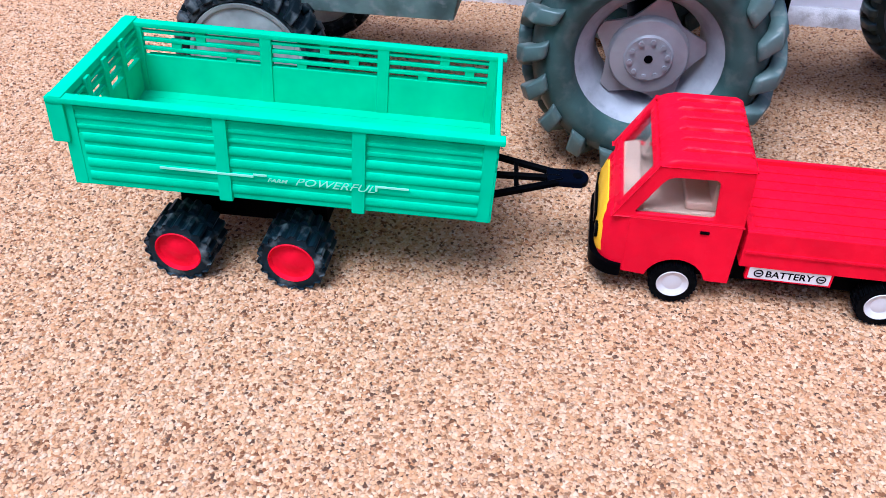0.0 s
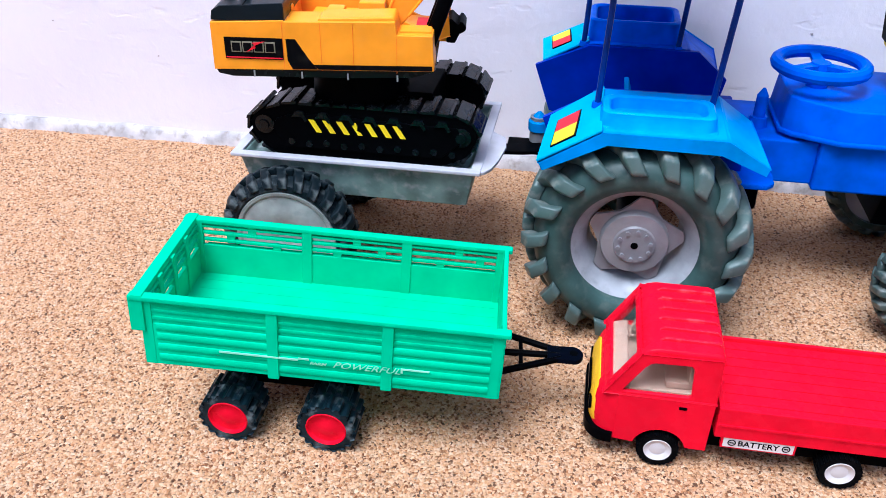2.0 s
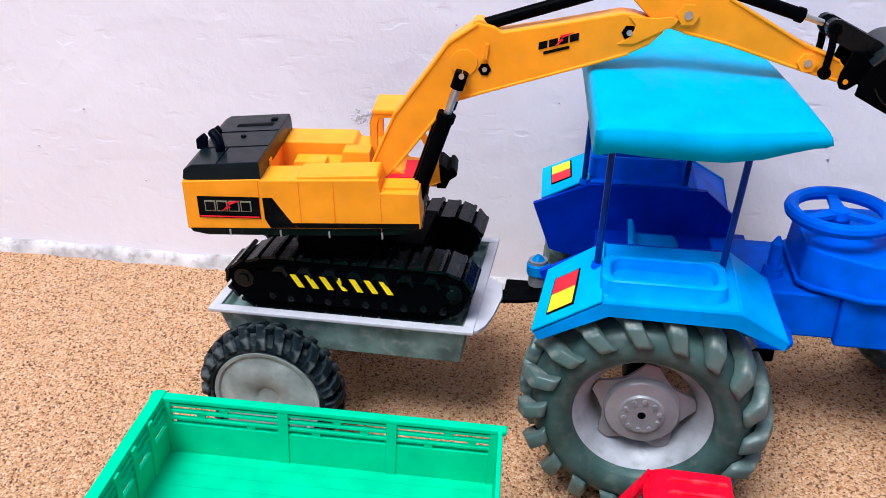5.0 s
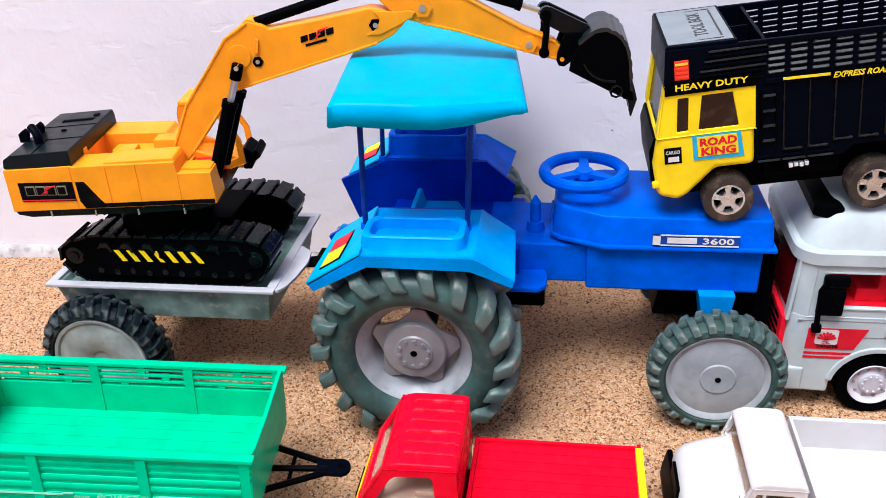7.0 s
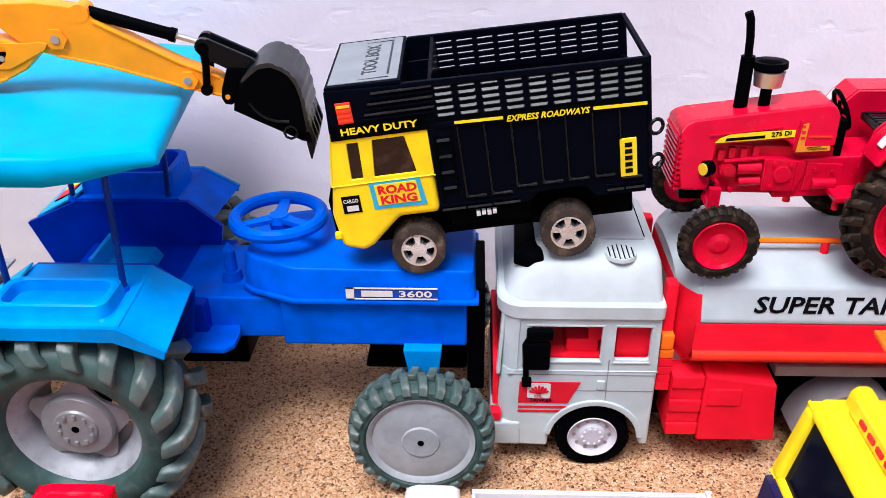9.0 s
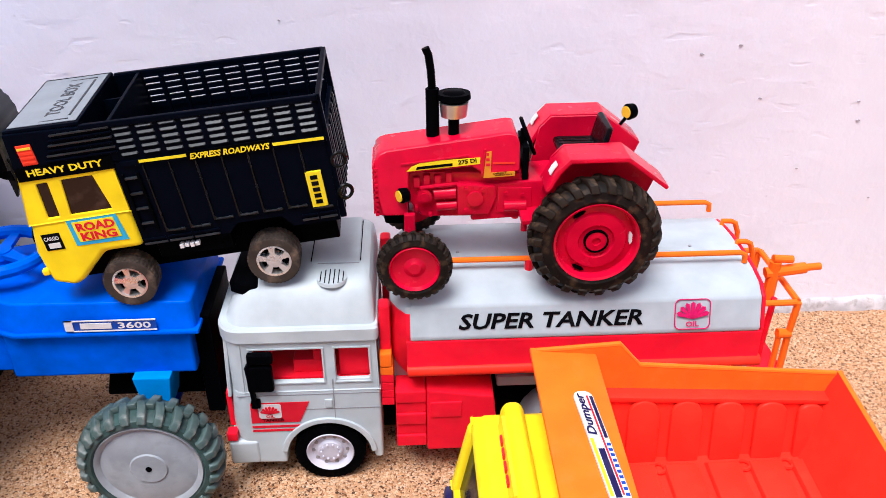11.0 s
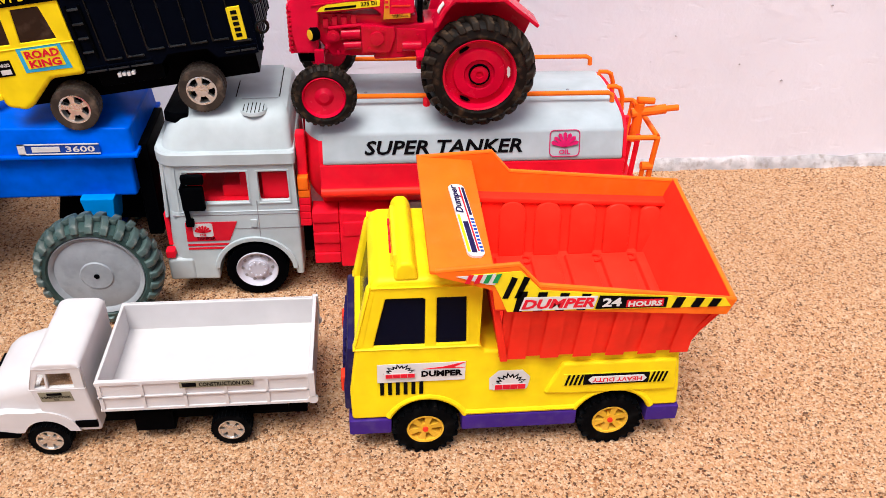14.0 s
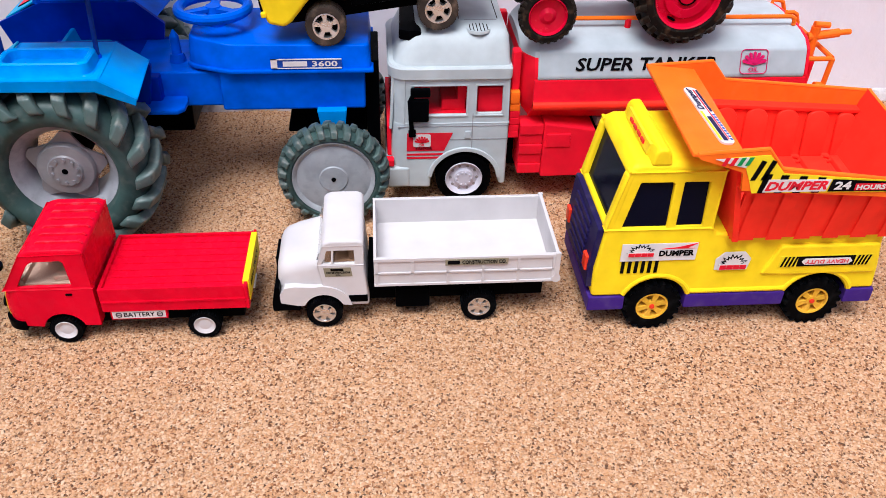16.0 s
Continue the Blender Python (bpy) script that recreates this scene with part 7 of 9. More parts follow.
    part_("boom_fork", one(prism, [(0.0520, 0.2330), (0.0600, 0.2330), (0.0780, 0.2420), (0.0800, 0.2452), (0.0760, 0.2462), (0.0700, 0.2455), (0.0560, 0.2462), (0.0600, 0.2420), (0.0580, 0.2370)], yb0 - 0.0008, yb0 + 0.001), M_EXY, bo, "", 0.0004)
    # badge of plain shapes on the boom
    for k in range(4):
        x = 0.0140 + k * 0.0050
        part_("badge_bar", one(prism, [(x, 0.2295 + k * 0.0013), (x + 0.0042, 0.2306 + k * 0.0013), (x + 0.0042, 0.2342 + k * 0.0013), (x, 0.2331 + k * 0.0013)], yb0 - 0.0004, yb0 - 0.0001), M_PAPERB, bo)
    part_("badge_bar", one(prism, [(0.0165, 0.2272), (0.0290, 0.2304), (0.0290, 0.2318), (0.0165, 0.2287)], yb0 - 0.0004, yb0 - 0.0001), M_PAPERB, bo)
    part_("badge_flash", one(prism, [(0.0215, 0.2312), (0.0260, 0.2345), (0.0245, 0.2350), (0.0310, 0.2385), (0.0240, 0.2366), (0.0250, 0.2356)], yb0 - 0.0008, yb0 - 0.0004), M_PAPERR, bo)

    def ram(a, b, r, split, name="ram"):
        a, b = Vector(a), Vector(b)
        m = a.lerp(b, split)
        h = part_(name, one(tube, [a, m], r, 12), M_BLACK, T, "black ram")
        part_("ram_rod", one(tube, [m, b], r * 0.5, 10), M_STEEL, h, "steel rod")
        part_("ram_collar", one(tube, [a.lerp(b, split - 0.06), m], r * 1.15, 12), M_BLACK, h)
        return h, b
    for y in (yb0 - 0.0040, yb1 + 0.0040):
        h, b = ram((-0.0470, y, 0.1500), (-0.0233, y, 0.2177), 0.0042, 0.70)
        part_("ram_eye", one(tube, [(-0.0258, y, 0.2105), (-0.0230, y, 0.2190)], 0.0034, 12), M_BLACK, h)
        part_("eye_pin", one(disc_y, b.x, b.z, 0.0014, y - 0.0042, y + 0.0042, 10), M_STEEL, h)
    ym = (yb0 + yb1) / 2
    ram((-0.0120, ym, 0.2400), (0.0530, ym, 0.2592), 0.0032, 0.90, "stick_ram")
    ram((0.1000, ym, 0.2585), (0.1500, ym, 0.2428), 0.0032, 0.80, "bucket_ram")
    part_("boom_lug", one(disc_y, -0.0150, 0.2392, 0.0040, yb0 + 0.001, yb1 - 0.001, 16), M_EXY, bo)
    part_("stick_lug", one(disc_y, 0.0970, 0.2590, 0.0044, yb0 + 0.001, yb1 - 0.001, 16), M_EXY, sk)
    for y in (yb0 - 0.0016, yb1 - 0.0008):
        lk = part_("bucket_link", one(tube, [(0.1535, y + 0.0012, 0.2410), (0.1538, y + 0.0012, 0.2320), (0.1528, y + 0.0012, 0.2205)], 0.0019, 8), M_BLACK, T, "black bucket link")
        for x, z in ((0.1535, 0.2415), (0.1528, 0.2202)):
            part_("link_eye", one(disc_y, x, z, 0.0030, y, y + 0.0024, 14), M_BLACK, lk)
    for y in (yb0 - 0.0004, yb1 - 0.0026):
        ar = part_("bucket_arm", one(prism, [(0.1496, 0.2400), (0.1520, 0.2368), (0.1639, 0.2305), (0.1731, 0.2290), (0.1795, 0.2332), (0.1768, 0.2356), (0.1593, 0.2442), (0.1559, 0.2459), (0.1515, 0.2448)], y, y + 0.0030), M_SEMI, T, "black bucket arm", 0.0007)
        for x, z, r in ((0.1535, 0.2422, 0.0040), (0.1640, 0.2385, 0.0020), (0.1722, 0.2340, 0.0028)):
            part_("arm_boss", one(disc_y, x, z, r, y - 0.0006, y + 0.0036, 14), M_SEMI, ar)
    part_("arm_web", one(prism, [(0.1590, 0.2345), (0.1730, 0.2300), (0.1768, 0.2330), (0.1600, 0.2405)], yb0 + 0.002, yb1 - 0.002), M_BLACK, ar)
    # bucket: a curved back in shallow steps between two cheeks
    def skew(bm):
        for v in bm.verts:
            d = v.co.y - 0.4255
            v.co.x += d * 0.09
            v.co.z += d * 0.06
        return bm
    spine = [(0.1716, 0.2262), (0.1754, 0.2305), (0.1803, 0.2340), (0.1864, 0.2349), (0.1920, 0.2326), (0.1956, 0.2298), (0.1988, 0.2248), (0.2008, 0.2182), (0.2020, 0.2106), (0.2030, 0.2030), (0.2038, 0.1955)]
    smooth = []
    for q in range(len(spine) - 1):
        p0, p1, p2, p3 = spine[max(q - 1, 0)], spine[q], spine[q + 1], spine[min(q + 2, len(spine) - 1)]
        for u in (0.0, 0.25, 0.5, 0.75):
            smooth.append(tuple(0.5 * (2 * b + (c - a) * u + (2 * a - 5 * b + 4 * c - d) * u * u + (3 * b - a - 3 * c + d) * u ** 3) for a, b, c, d in zip(p0, p1, p2, p3)))
    smooth.append(spine[-1])
    n_ = len(smooth)
    outer, inner = [], []
    for q in range(n_):
        a, b = smooth[max(q - 1, 0)], smooth[min(q + 1, n_ - 1)]
        tx, tz = b[0] - a[0], b[1] - a[1]
        ln = math.hypot(tx, tz)
        nx, nz = -tz / ln, tx / ln
        bulge = 0.0007 * abs(math.sin(math.pi * q / 3.5)) if q > 12 else 0.0007
        outer.append((smooth[q][0] + nx * bulge, smooth[q][1] + nz * bulge))
        inner.append((smooth[q][0] - nx * 0.0018, smooth[q][1] - nz * 0.0018))
    bm = one(prism, outer + inner[::-1], 0.4252, 0.4575)
    flat_tris(bm)
    bk = part_("bucket", skew(bm), M_BUCKB, T, "black digging bucket with a stepped back and teeth")
    cheek = [(0.1664, 0.2119), (0.1673, 0.2173), (0.1702, 0.2243), (0.1754, 0.2290), (0.1803, 0.2326), (0.1864, 0.2334), (0.1915, 0.2312), (0.1948, 0.2286), (0.1976, 0.2242), (0.1996, 0.2180), (0.2006, 0.2106), (0.2014, 0.2040), (0.2022, 0.1960), (0.1984, 0.1951), (0.1898, 0.1995), (0.1762, 0.2066)]
    for y in (0.4248, 0.4561):
        bm = one(prism, cheek, y, y + 0.0018)
        flat_tris(bm)
        part_("bucket_cheek", skew(bm), M_BLACK, bk, "black cheek plate")
    for y in (yb0 - 0.0022, yb1 + 0.0002):
        ear = part_("bucket_ear", one(prism, [(0.1639, 0.2310), (0.1603, 0.2205), (0.1598, 0.2158), (0.1613, 0.2128), (0.1645, 0.2122), (0.1712, 0.2170), (0.1765, 0.2290), (0.1700, 0.2310)], y, y + 0.0020), M_BLACK, bk, "black pivot ear", 0.0005)
        part_("pivot_pin", one(disc_y, 0.1630, 0.2166, 0.0013, y - 0.0004, y + 0.0024, 10), M_EXY, ear, "amber pin")
    part_("bucket_neck", one(prism, [(0.1680, 0.2180), (0.1712, 0.2262), (0.1770, 0.2310), (0.1790, 0.2290), (0.1760, 0.2200)], yb0 - 0.002, yb1 + 0.002), M_BLACK, bk)
    part_("cheek_bead", skew(one(tube, [(0.1746, 0.4246, 0.2158), (0.1768, 0.4246, 0.2120), (0.1796, 0.4246, 0.2091), (0.1832, 0.4246, 0.2068), (0.1871, 0.4246, 0.2055), (0.1934, 0.4246, 0.2050)], 0.0008, 6)), M_SHOE, bk)
    part_("bucket_loop", one(ring, (0.1939, 0.4243, 0.1992), 0.0034, 0.0007, pose(0, 0, 0, 90, 0, 0).to_3x3(), 8, 6), M_SHOE, bk)
    part_("bucket_lip", skew(one(prism, [(0.1960, 0.1990), (0.2034, 0.1990), (0.2046, 0.1930), (0.1984, 0.1945)], 0.4248, 0.4580)), M_BLACK, bk, "", 0.0004)
    for k in range(5):
        y = 0.4252 + k * 0.0074
        part_("bucket_tooth", skew(one(prism, [(0.2020, 0.2075), (0.2048, 0.1996), (0.2064, 0.1938), (0.2037, 0.1834), (0.2029, 0.1840), (0.2008, 0.1960)], y, y + 0.0026)), M_SEMI, bk, "", 0.0003)


blue_tractor()
tray_trailer()
excavator()


# ---- black and yellow tipper truck, parked on the tractor's bonnet and the tanker's roof ----
def tipper_truck():
    T = thing("toy_truck", "black toy tipper truck with a yellow cab and louvred sides", "toy truck", (0.2616, 0.4738, 0.1303), (2.6, -7.6, 1.15))
    H = 0.0378
    R = 0.0143
    def P(name, bm, mat, parent=None, label="", bevel=0.0, seg=2):
        return part(name, bm, mat, parent or T, label, False, bevel, seg)
    # cab
    cab = [(-0.0395, 0.0210), (-0.0280, 0.0170), (-0.0225, 0.0200), (-0.0065, 0.0345), (0.0148, 0.0345), (0.0148, 0.0570), (-0.0375, 0.0570), (-0.0412, 0.0400)]
    P("cab", one(prism, cab, -H, H), M_YELLOW, None, "yellow cab", 0.0034, 4)
    for y in (-H, H - 0.0026):
        bm = B()
        panel(bm, [(-0.0375, 0.0560), (0.0148, 0.0560), (0.0148, 0.0850), (-0.0322, 0.0850)],
              [[(-0.0270, 0.0585), (-0.0210, 0.0585), (-0.0200, 0.0775), (-0.0258, 0.0775)], [(-0.0152, 0.0585), (0.0062, 0.0585), (0.0030, 0.0778), (-0.0130, 0.0778)]], y, y + 0.0026)
        P("door_frame", bm, M_YELLOW, None, "", 0.0006)
    P("cab_interior", one(prism, [(-0.0330, 0.0570), (0.0120, 0.0570), (0.0120, 0.0840), (-0.0300, 0.0840)], -H + 0.0012, H - 0.0012), M_BROWNW, None, "smoky brown cab windows")
    P("windscreen_frame", one(prism, [(-0.0385, 0.0560), (-0.0360, 0.0560), (-0.0300, 0.0850), (-0.0326, 0.0850)], -H + 0.001, -H + 0.009), M_YELLOW)
    P("windscreen_frame", one(prism, [(-0.0385, 0.0560), (-0.0360, 0.0560), (-0.0300, 0.0850), (-0.0326, 0.0850)], H - 0.009, H - 0.001), M_YELLOW)
    P("windscreen", one(prism, [(-0.0366, 0.0560), (-0.0354, 0.0560), (-0.0297, 0.0850), (-0.0309, 0.0850)], -H + 0.009, H - 0.009), M_DARKW, None, "dark windscreen")
    P("front_grille", one(prism, [(-0.0425, 0.0280), (-0.0425, 0.0460), (-0.0395, 0.0540), (-0.0380, 0.0540), (-0.0395, 0.0280)], -H + 0.006, H - 0.006), M_BLACK, None, "black grille", 0.0006)
    P("indicator", one(box, -0.0422, -0.0385, -H - 0.0010, -H + 0.003, 0.0265, 0.0300), M_YELLOW, None, "", 0.0008)
    # body box: frame, panels, louvres
    x0, x1 = -0.0300, 0.1215
    P("cab_shield", one(prism, [(-0.0330, 0.0835), (0.0060, 0.0835), (0.0060, 0.1030), (-0.0312, 0.1046)], -H - 0.0005, H + 0.0005), M_BLACKB, None, "black shield over the cab", 0.0008)
    P("toolbox_lid", one(prism, [(-0.0312, 0.1042), (-0.0306, 0.1060), (0.0060, 0.1052), (0.0060, 0.1030)], -H + 0.001, H - 0.001), M_BLACKB, None, "", 0.0006)
    sk = P("lid_sticker", one(prism, [(-0.0292, 0.1056), (-0.0292, 0.1062), (0.0045, 0.1055), (0.0045, 0.1050)], -H + 0.004, H - 0.004), M_GUN, None, "grey sticker with dark words")
    lettering("TOOL BOX", sk, M_EDGE, (-0.0065, -0.0235, 0.1059), 0.0470, 0.0075, (0, 0, 90), "dark words", world_space=False)
    for a in ((-0.0232, -0.0222, -0.026, 0.026), (-0.0010, 0.0000, -0.026, 0.026)):
        P("printed_line", one(box, *a, 0.1054, 0.1059), M_EDGE, sk)
    for y in (-0.031, 0.0285):
        P("printed_line", one(box, -0.0232, 0.0000, y, y + 0.0009, 0.1054, 0.1059), M_EDGE, sk)
    P("well_floor", one(box, 0.0060, 0.0190, -H + 0.002, H - 0.002, 0.0835, 0.0900), M_EDGE, None, "dark grey floor of the open well")
    for y in (-H, H - 0.002):
        P("well_side", one(prism, [(0.0060, 0.0835), (0.0190, 0.0835), (0.0190, 0.1032), (0.0060, 0.1032)], y - 0.0004, y + 0.0022), M_BLACKB)
    P("well_web", one(box, 0.0062, 0.0188, 0.006, 0.0075, 0.0900, 0.1000), M_BLACKB)
    P("divider", one(box, 0.0185, 0.0205, -H + 0.001, H - 0.001, 0.0420, 0.1030), M_BLACKB, None, "", 0.0004)
    P("bed_floor", one(box, 0.0190, x1 - 0.002, -H + 0.001, H - 0.001, 0.0400, 0.0430), M_BLACK)
    bays = [(0.0208 + k * 0.01115, 0.0208 + k * 0.01115 + 0.0088) for k in range(9)]
    for y, s in ((-H, -1), (H, 1)):
        ya, yb = (y, y + 0.0018) if s < 0 else (y - 0.0018, y)
        yo0, yo1 = (y - 0.0012, y) if s < 0 else (y, y + 0.0012)
        yi0, yi1 = (yb, yb + 0.0012) if s < 0 else (ya - 0.0012, ya)
        P("lower_side", one(prism, [(0.0152, 0.0350), (0.0610, 0.0350), (0.0660, 0.0400), (0.0895, 0.0400), (0.0945, 0.0335), (x1 - 0.002, 0.0330), (x1 - 0.001, 0.0800), (0.0152, 0.0830)], ya, yb), M_BLACKB, None, "dark blue-black ribbed flank")
        # top rail and slotted upper band with pressed-out louvres
        P("top_rail", one(prism, [(0.0060, 0.1012), (x1, 0.0982), (x1, 0.1010), (0.0060, 0.1040)], min(ya, yo0), max(yb, yo1)), M_BLACKB, None, "", 0.0005)
        P("band_rail", one(prism, [(0.0190, 0.0800), (x1, 0.0772), (x1, 0.0800), (0.0190, 0.0828)], min(ya, yo0), max(yb, yo1)), M_BLACKB, None, "", 0.0004)
        slots = []
        for xa, xb in bays:
            for r in range(5):
                z = 0.0850 + r * 0.0034 - (xa - 0.02) * 0.022
                slots.append((xa, xb, z))
        bm = B()
        panel(bm, [(0.0190, 0.0815), (x1, 0.0790), (x1, 0.0995), (0.0190, 0.1018)], [[(xa + 0.0004, z), (xb - 0.0004, z), (xb, z + 0.0005), (xb - 0.0004, z + 0.0010), (xa + 0.0004, z + 0.0010), (xa, z + 0.0005)] for xa, xb, z in slots], ya, yb)
        P("slotted_band", bm, M_BLACKB, None, "slotted black side band")
        louvre = None
        for xa, xb, z in slots:
            # blades in lighter grey: the sky's reflection is in their colour
            bm = B()
            o0, o1 = (ya, ya - 0.0011) if s < 0 else (yb, yb + 0.0011)
            c = [(xa + 0.0003, o0, z + 0.0018), (xb - 0.0003, o0, z + 0.0018), (xb - 0.0008, o1, z + 0.0008), (xa + 0.0008, o1, z + 0.0008), (xa, o0, z + 0.0008), (xb, o0, z + 0.0008)]
            v = [bm.verts.new(q) for q in c]
            for f in ((0, 1, 2, 3), (3, 2, 5, 4), (0, 3, 4), (1, 5, 2), (0, 4, 5, 1)):
                bm.faces.new([v[k] for k in f])
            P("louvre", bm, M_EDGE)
        for k in range(8):
            xm = (bays[k][1] + bays[k + 1][0]) / 2
            P("inner_post", one(box, xm - 0.0007, xm + 0.0007, yi0, yi1, 0.0430, 0.0985), M_BLACKB)
        for r in range(6):
            z = 0.0882 + r * 0.0025
            # every other line lighter, a painted glint
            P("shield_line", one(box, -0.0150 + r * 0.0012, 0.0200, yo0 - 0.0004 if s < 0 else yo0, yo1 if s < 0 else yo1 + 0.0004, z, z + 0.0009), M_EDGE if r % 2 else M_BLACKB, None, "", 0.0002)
        # flank ribs, each turning into a ledge at its foot
        for k in range(7):
            x = 0.0290 + k * 0.0130
            foot = 0.0415 if k < 2 or k > 5 else 0.0440
            xe = min(x + 0.0120, x1 - 0.002)
            P("flank_rib", one(prism, [(x, foot), (xe - 0.0016, foot - 0.0004), (xe - 0.0010, foot + 0.0010), (x + 0.0020, foot + 0.0013), (x + 0.0011, foot + 0.0026), (x + 0.0008, 0.0795), (x, 0.0795)], yo0, yo1), M_SHOE, None, "", 0.0003)
            # lighter ledge paints the highlight at the rib's foot
            P("rib_ledge", one(box, x + 0.0012, xe - 0.0018, yo0 - 0.0003 if s < 0 else yo0, yo1 if s < 0 else yo1 + 0.0003, foot + 0.0004, foot + 0.0011), M_EDGE, None, "", 0.0002)
        for z in (0.0355, 0.0380):
            for xa, xb in ((0.0160, 0.0280), (0.0292, 0.0415), (0.0427, 0.0560), (0.1000, 0.1085), (0.1095, 0.1185)):
                P("foot_rail", one(box, xa, xb, yo0 + 0.0002 * (s < 0), yo1 - 0.0002 * (s > 0), z, z + 0.0011), M_EDGE if z < 0.037 else M_BLACKB, None, "", 0.0002)
        for z in (0.0475, 0.0560, 0.0645, 0.0730):
            P("ladder_rung", one(box, 0.0185, 0.0250, yo0 - 0.0006 if s < 0 else yo0, yo1 if s < 0 else yo1 + 0.0006, z, z + 0.0012), M_EDGE, None, "", 0.0003)
        P("ladder_rail", one(box, 0.0172, 0.0185, yo0 - 0.0006 if s < 0 else yo0, yo1 if s < 0 else yo1 + 0.0006, 0.0440, 0.0760), M_BLACK)
        P("ladder_rail", one(box, 0.0250, 0.0263, yo0 - 0.0006 if s < 0 else yo0, yo1 if s < 0 else yo1 + 0.0006, 0.0440, 0.0760), M_BLACK)
    P("tailgate_bar", one(box, x1 - 0.001, x1 + 0.0014, -H, H, 0.0980, 0.1010), M_BLACKB, None, "", 0.0005)
    P("tailgate", one(box, x1 - 0.002, x1 + 0.0004, -H, H, 0.0340, 0.0800), M_BLACKB, None, "", 0.0006)
    for y in (-H, H - 0.003):
        P("tail_post", one(box, x1 - 0.0016, x1 + 0.0014, y, y + 0.003, 0.0340, 0.1010), M_BLACKB, None, "", 0.0004)
    for k in range(9):
        y = -H + 0.008 + k * 0.008
        # alternate ribs lighter, sheen put into the colour
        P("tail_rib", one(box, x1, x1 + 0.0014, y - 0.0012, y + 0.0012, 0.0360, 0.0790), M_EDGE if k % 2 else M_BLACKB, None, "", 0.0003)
    for z in (0.0480, 0.0660):
        P("tail_ring", one(ring, (x1 + 0.0036, -H + 0.001, z), 0.0036, 0.0010, pose(0, 0, 0, 90, 0, 20).to_3x3(), 16, 6), M_SEMI, None, "black tie ring")
    # prints
    ys = -H - 0.0014
    P("yellow_line", one(prism, [(0.0285, 0.0812), (0.0520, 0.0806), (0.0520, 0.0820), (0.0285, 0.0826)], ys - 0.0003, ys), M_PAPERY, None, "yellow printed line")
    P("yellow_line", one(prism, [(0.0950, 0.0793), (x1 - 0.001, 0.0786), (x1 - 0.001, 0.0801), (0.0950, 0.0808)], ys - 0.0003, ys), M_PAPERY, None, "yellow printed line")
    P("word_band", one(box, 0.0525, 0.0945, ys - 0.0002, ys + 0.001, 0.0780, 0.0828), M_BLACK)
    lettering("EXPRESS ROADWAYS", T, M_PAPERY, (0.0535, ys - 0.0004, 0.0790), 0.0400, 0.0032, (90, 1.2, 0), "yellow words", 0.25, 0.00028, world_space=False)
    P("word_band", one(box, -0.0325, 0.0160, -H - 0.0008, -H + 0.001, 0.0800, 0.0872), M_BLACK, None, "black band")
    lettering("HEAVY DUTY", T, M_PAPERY, (-0.0270, -H - 0.0010, 0.0822), 0.0380, 0.0036, (90, 0, 0), "yellow words", 0.0, 0.0003, world_space=False)
    P("side_lamp", one(box, -0.0270, -0.0195, -H - 0.0012, -H + 0.001, 0.0880, 0.0985), M_LAMPR, None, "red side lamp with grid", 0.0004)
    for k in range(4):
        P("lamp_row", one(box, -0.0266, -0.0199, -H - 0.0016, -H - 0.0008, 0.0888 + k * 0.0024, 0.0901 + k * 0.0024), M_AMBER if k == 3 else M_LAMPR, None, "", 0.0002)
    d = P("door_sticker", one(prism, [(-0.0185, 0.0410), (0.0090, 0.0405), (0.0070, 0.0560), (-0.0190, 0.0560)], -H - 0.0004, -H - 0.0001), M_PAPERSK, None, "sky-blue sticker with red words")
    P("yellow_field", one(prism, [(-0.0160, 0.0430), (0.0060, 0.0430), (0.0050, 0.0545), (-0.0165, 0.0545)], -H - 0.0007, -H - 0.0004), M_PAPERY, d)
    lettering("ROAD", d, M_PAPERR, (-0.0150, -H - 0.0009, 0.0490), 0.0200, 0.0048, bold=0.0004, world_space=False)
    lettering("KING", d, M_PAPERR, (-0.0143, -H - 0.0009, 0.0434), 0.0186, 0.0048, bold=0.0004, world_space=False)
    d = P("small_sticker", one(box, -0.0345, -0.0250, -H - 0.0004, -H - 0.0001, 0.0405, 0.0500), M_PAPERB, None, "small black sticker")
    lettering("CARGO", d, M_PAPERW, (-0.0337, -H - 0.0006, 0.0462), 0.0078, 0.0022, world_space=False)
    P("printed_bar", one(box, -0.0325, -0.0265, -H - 0.0007, -H - 0.0004, 0.0417, 0.0446), M_PAPERW, d)
    d = P("rear_plate", one(box, 0.1070, 0.1150, ys - 0.0002, ys + 0.0014, 0.0430, 0.0625), M_PAPERY, None, "yellow plate with dark marks")
    for k in range(5):
        z = 0.0448 + k * 0.0034
        P("printed_bar", one(box, 0.1092, 0.1128, ys - 0.0005, ys - 0.0002, z, z + 0.0022), M_PAPERB, d)
    for k in range(4):
        P("printed_bar", one(box, 0.0330 + k * 0.0028, 0.0350 + k * 0.0028, -H - 0.0005, -H + 0.003, 0.0304 + 0.0004 * (k % 2), 0.0326), M_PAPERW, None, "worn white print")
    # chassis and wheels
    P("chassis", one(box, -0.0300, 0.1150, -0.022, 0.022, 0.0140, 0.0360), M_BLACK, None, "black chassis", 0.001)
    P("side_tank", one(box, 0.0200, 0.0600, -H + 0.004, H - 0.004, 0.0240, 0.0360), M_BLACK, None, "", 0.001)
    rim = spoked_rim(0.0096, 5, 0.005, 0.0004, 0.44, 0.21)
    tread = tyre_mesh(R, 0.0135, 0.0094, 40, 0.0003, 0.5, "rib", 0.94)
    w = new("wheel", finish(tread, "wheel", M_TYRET))
    w.parent = T
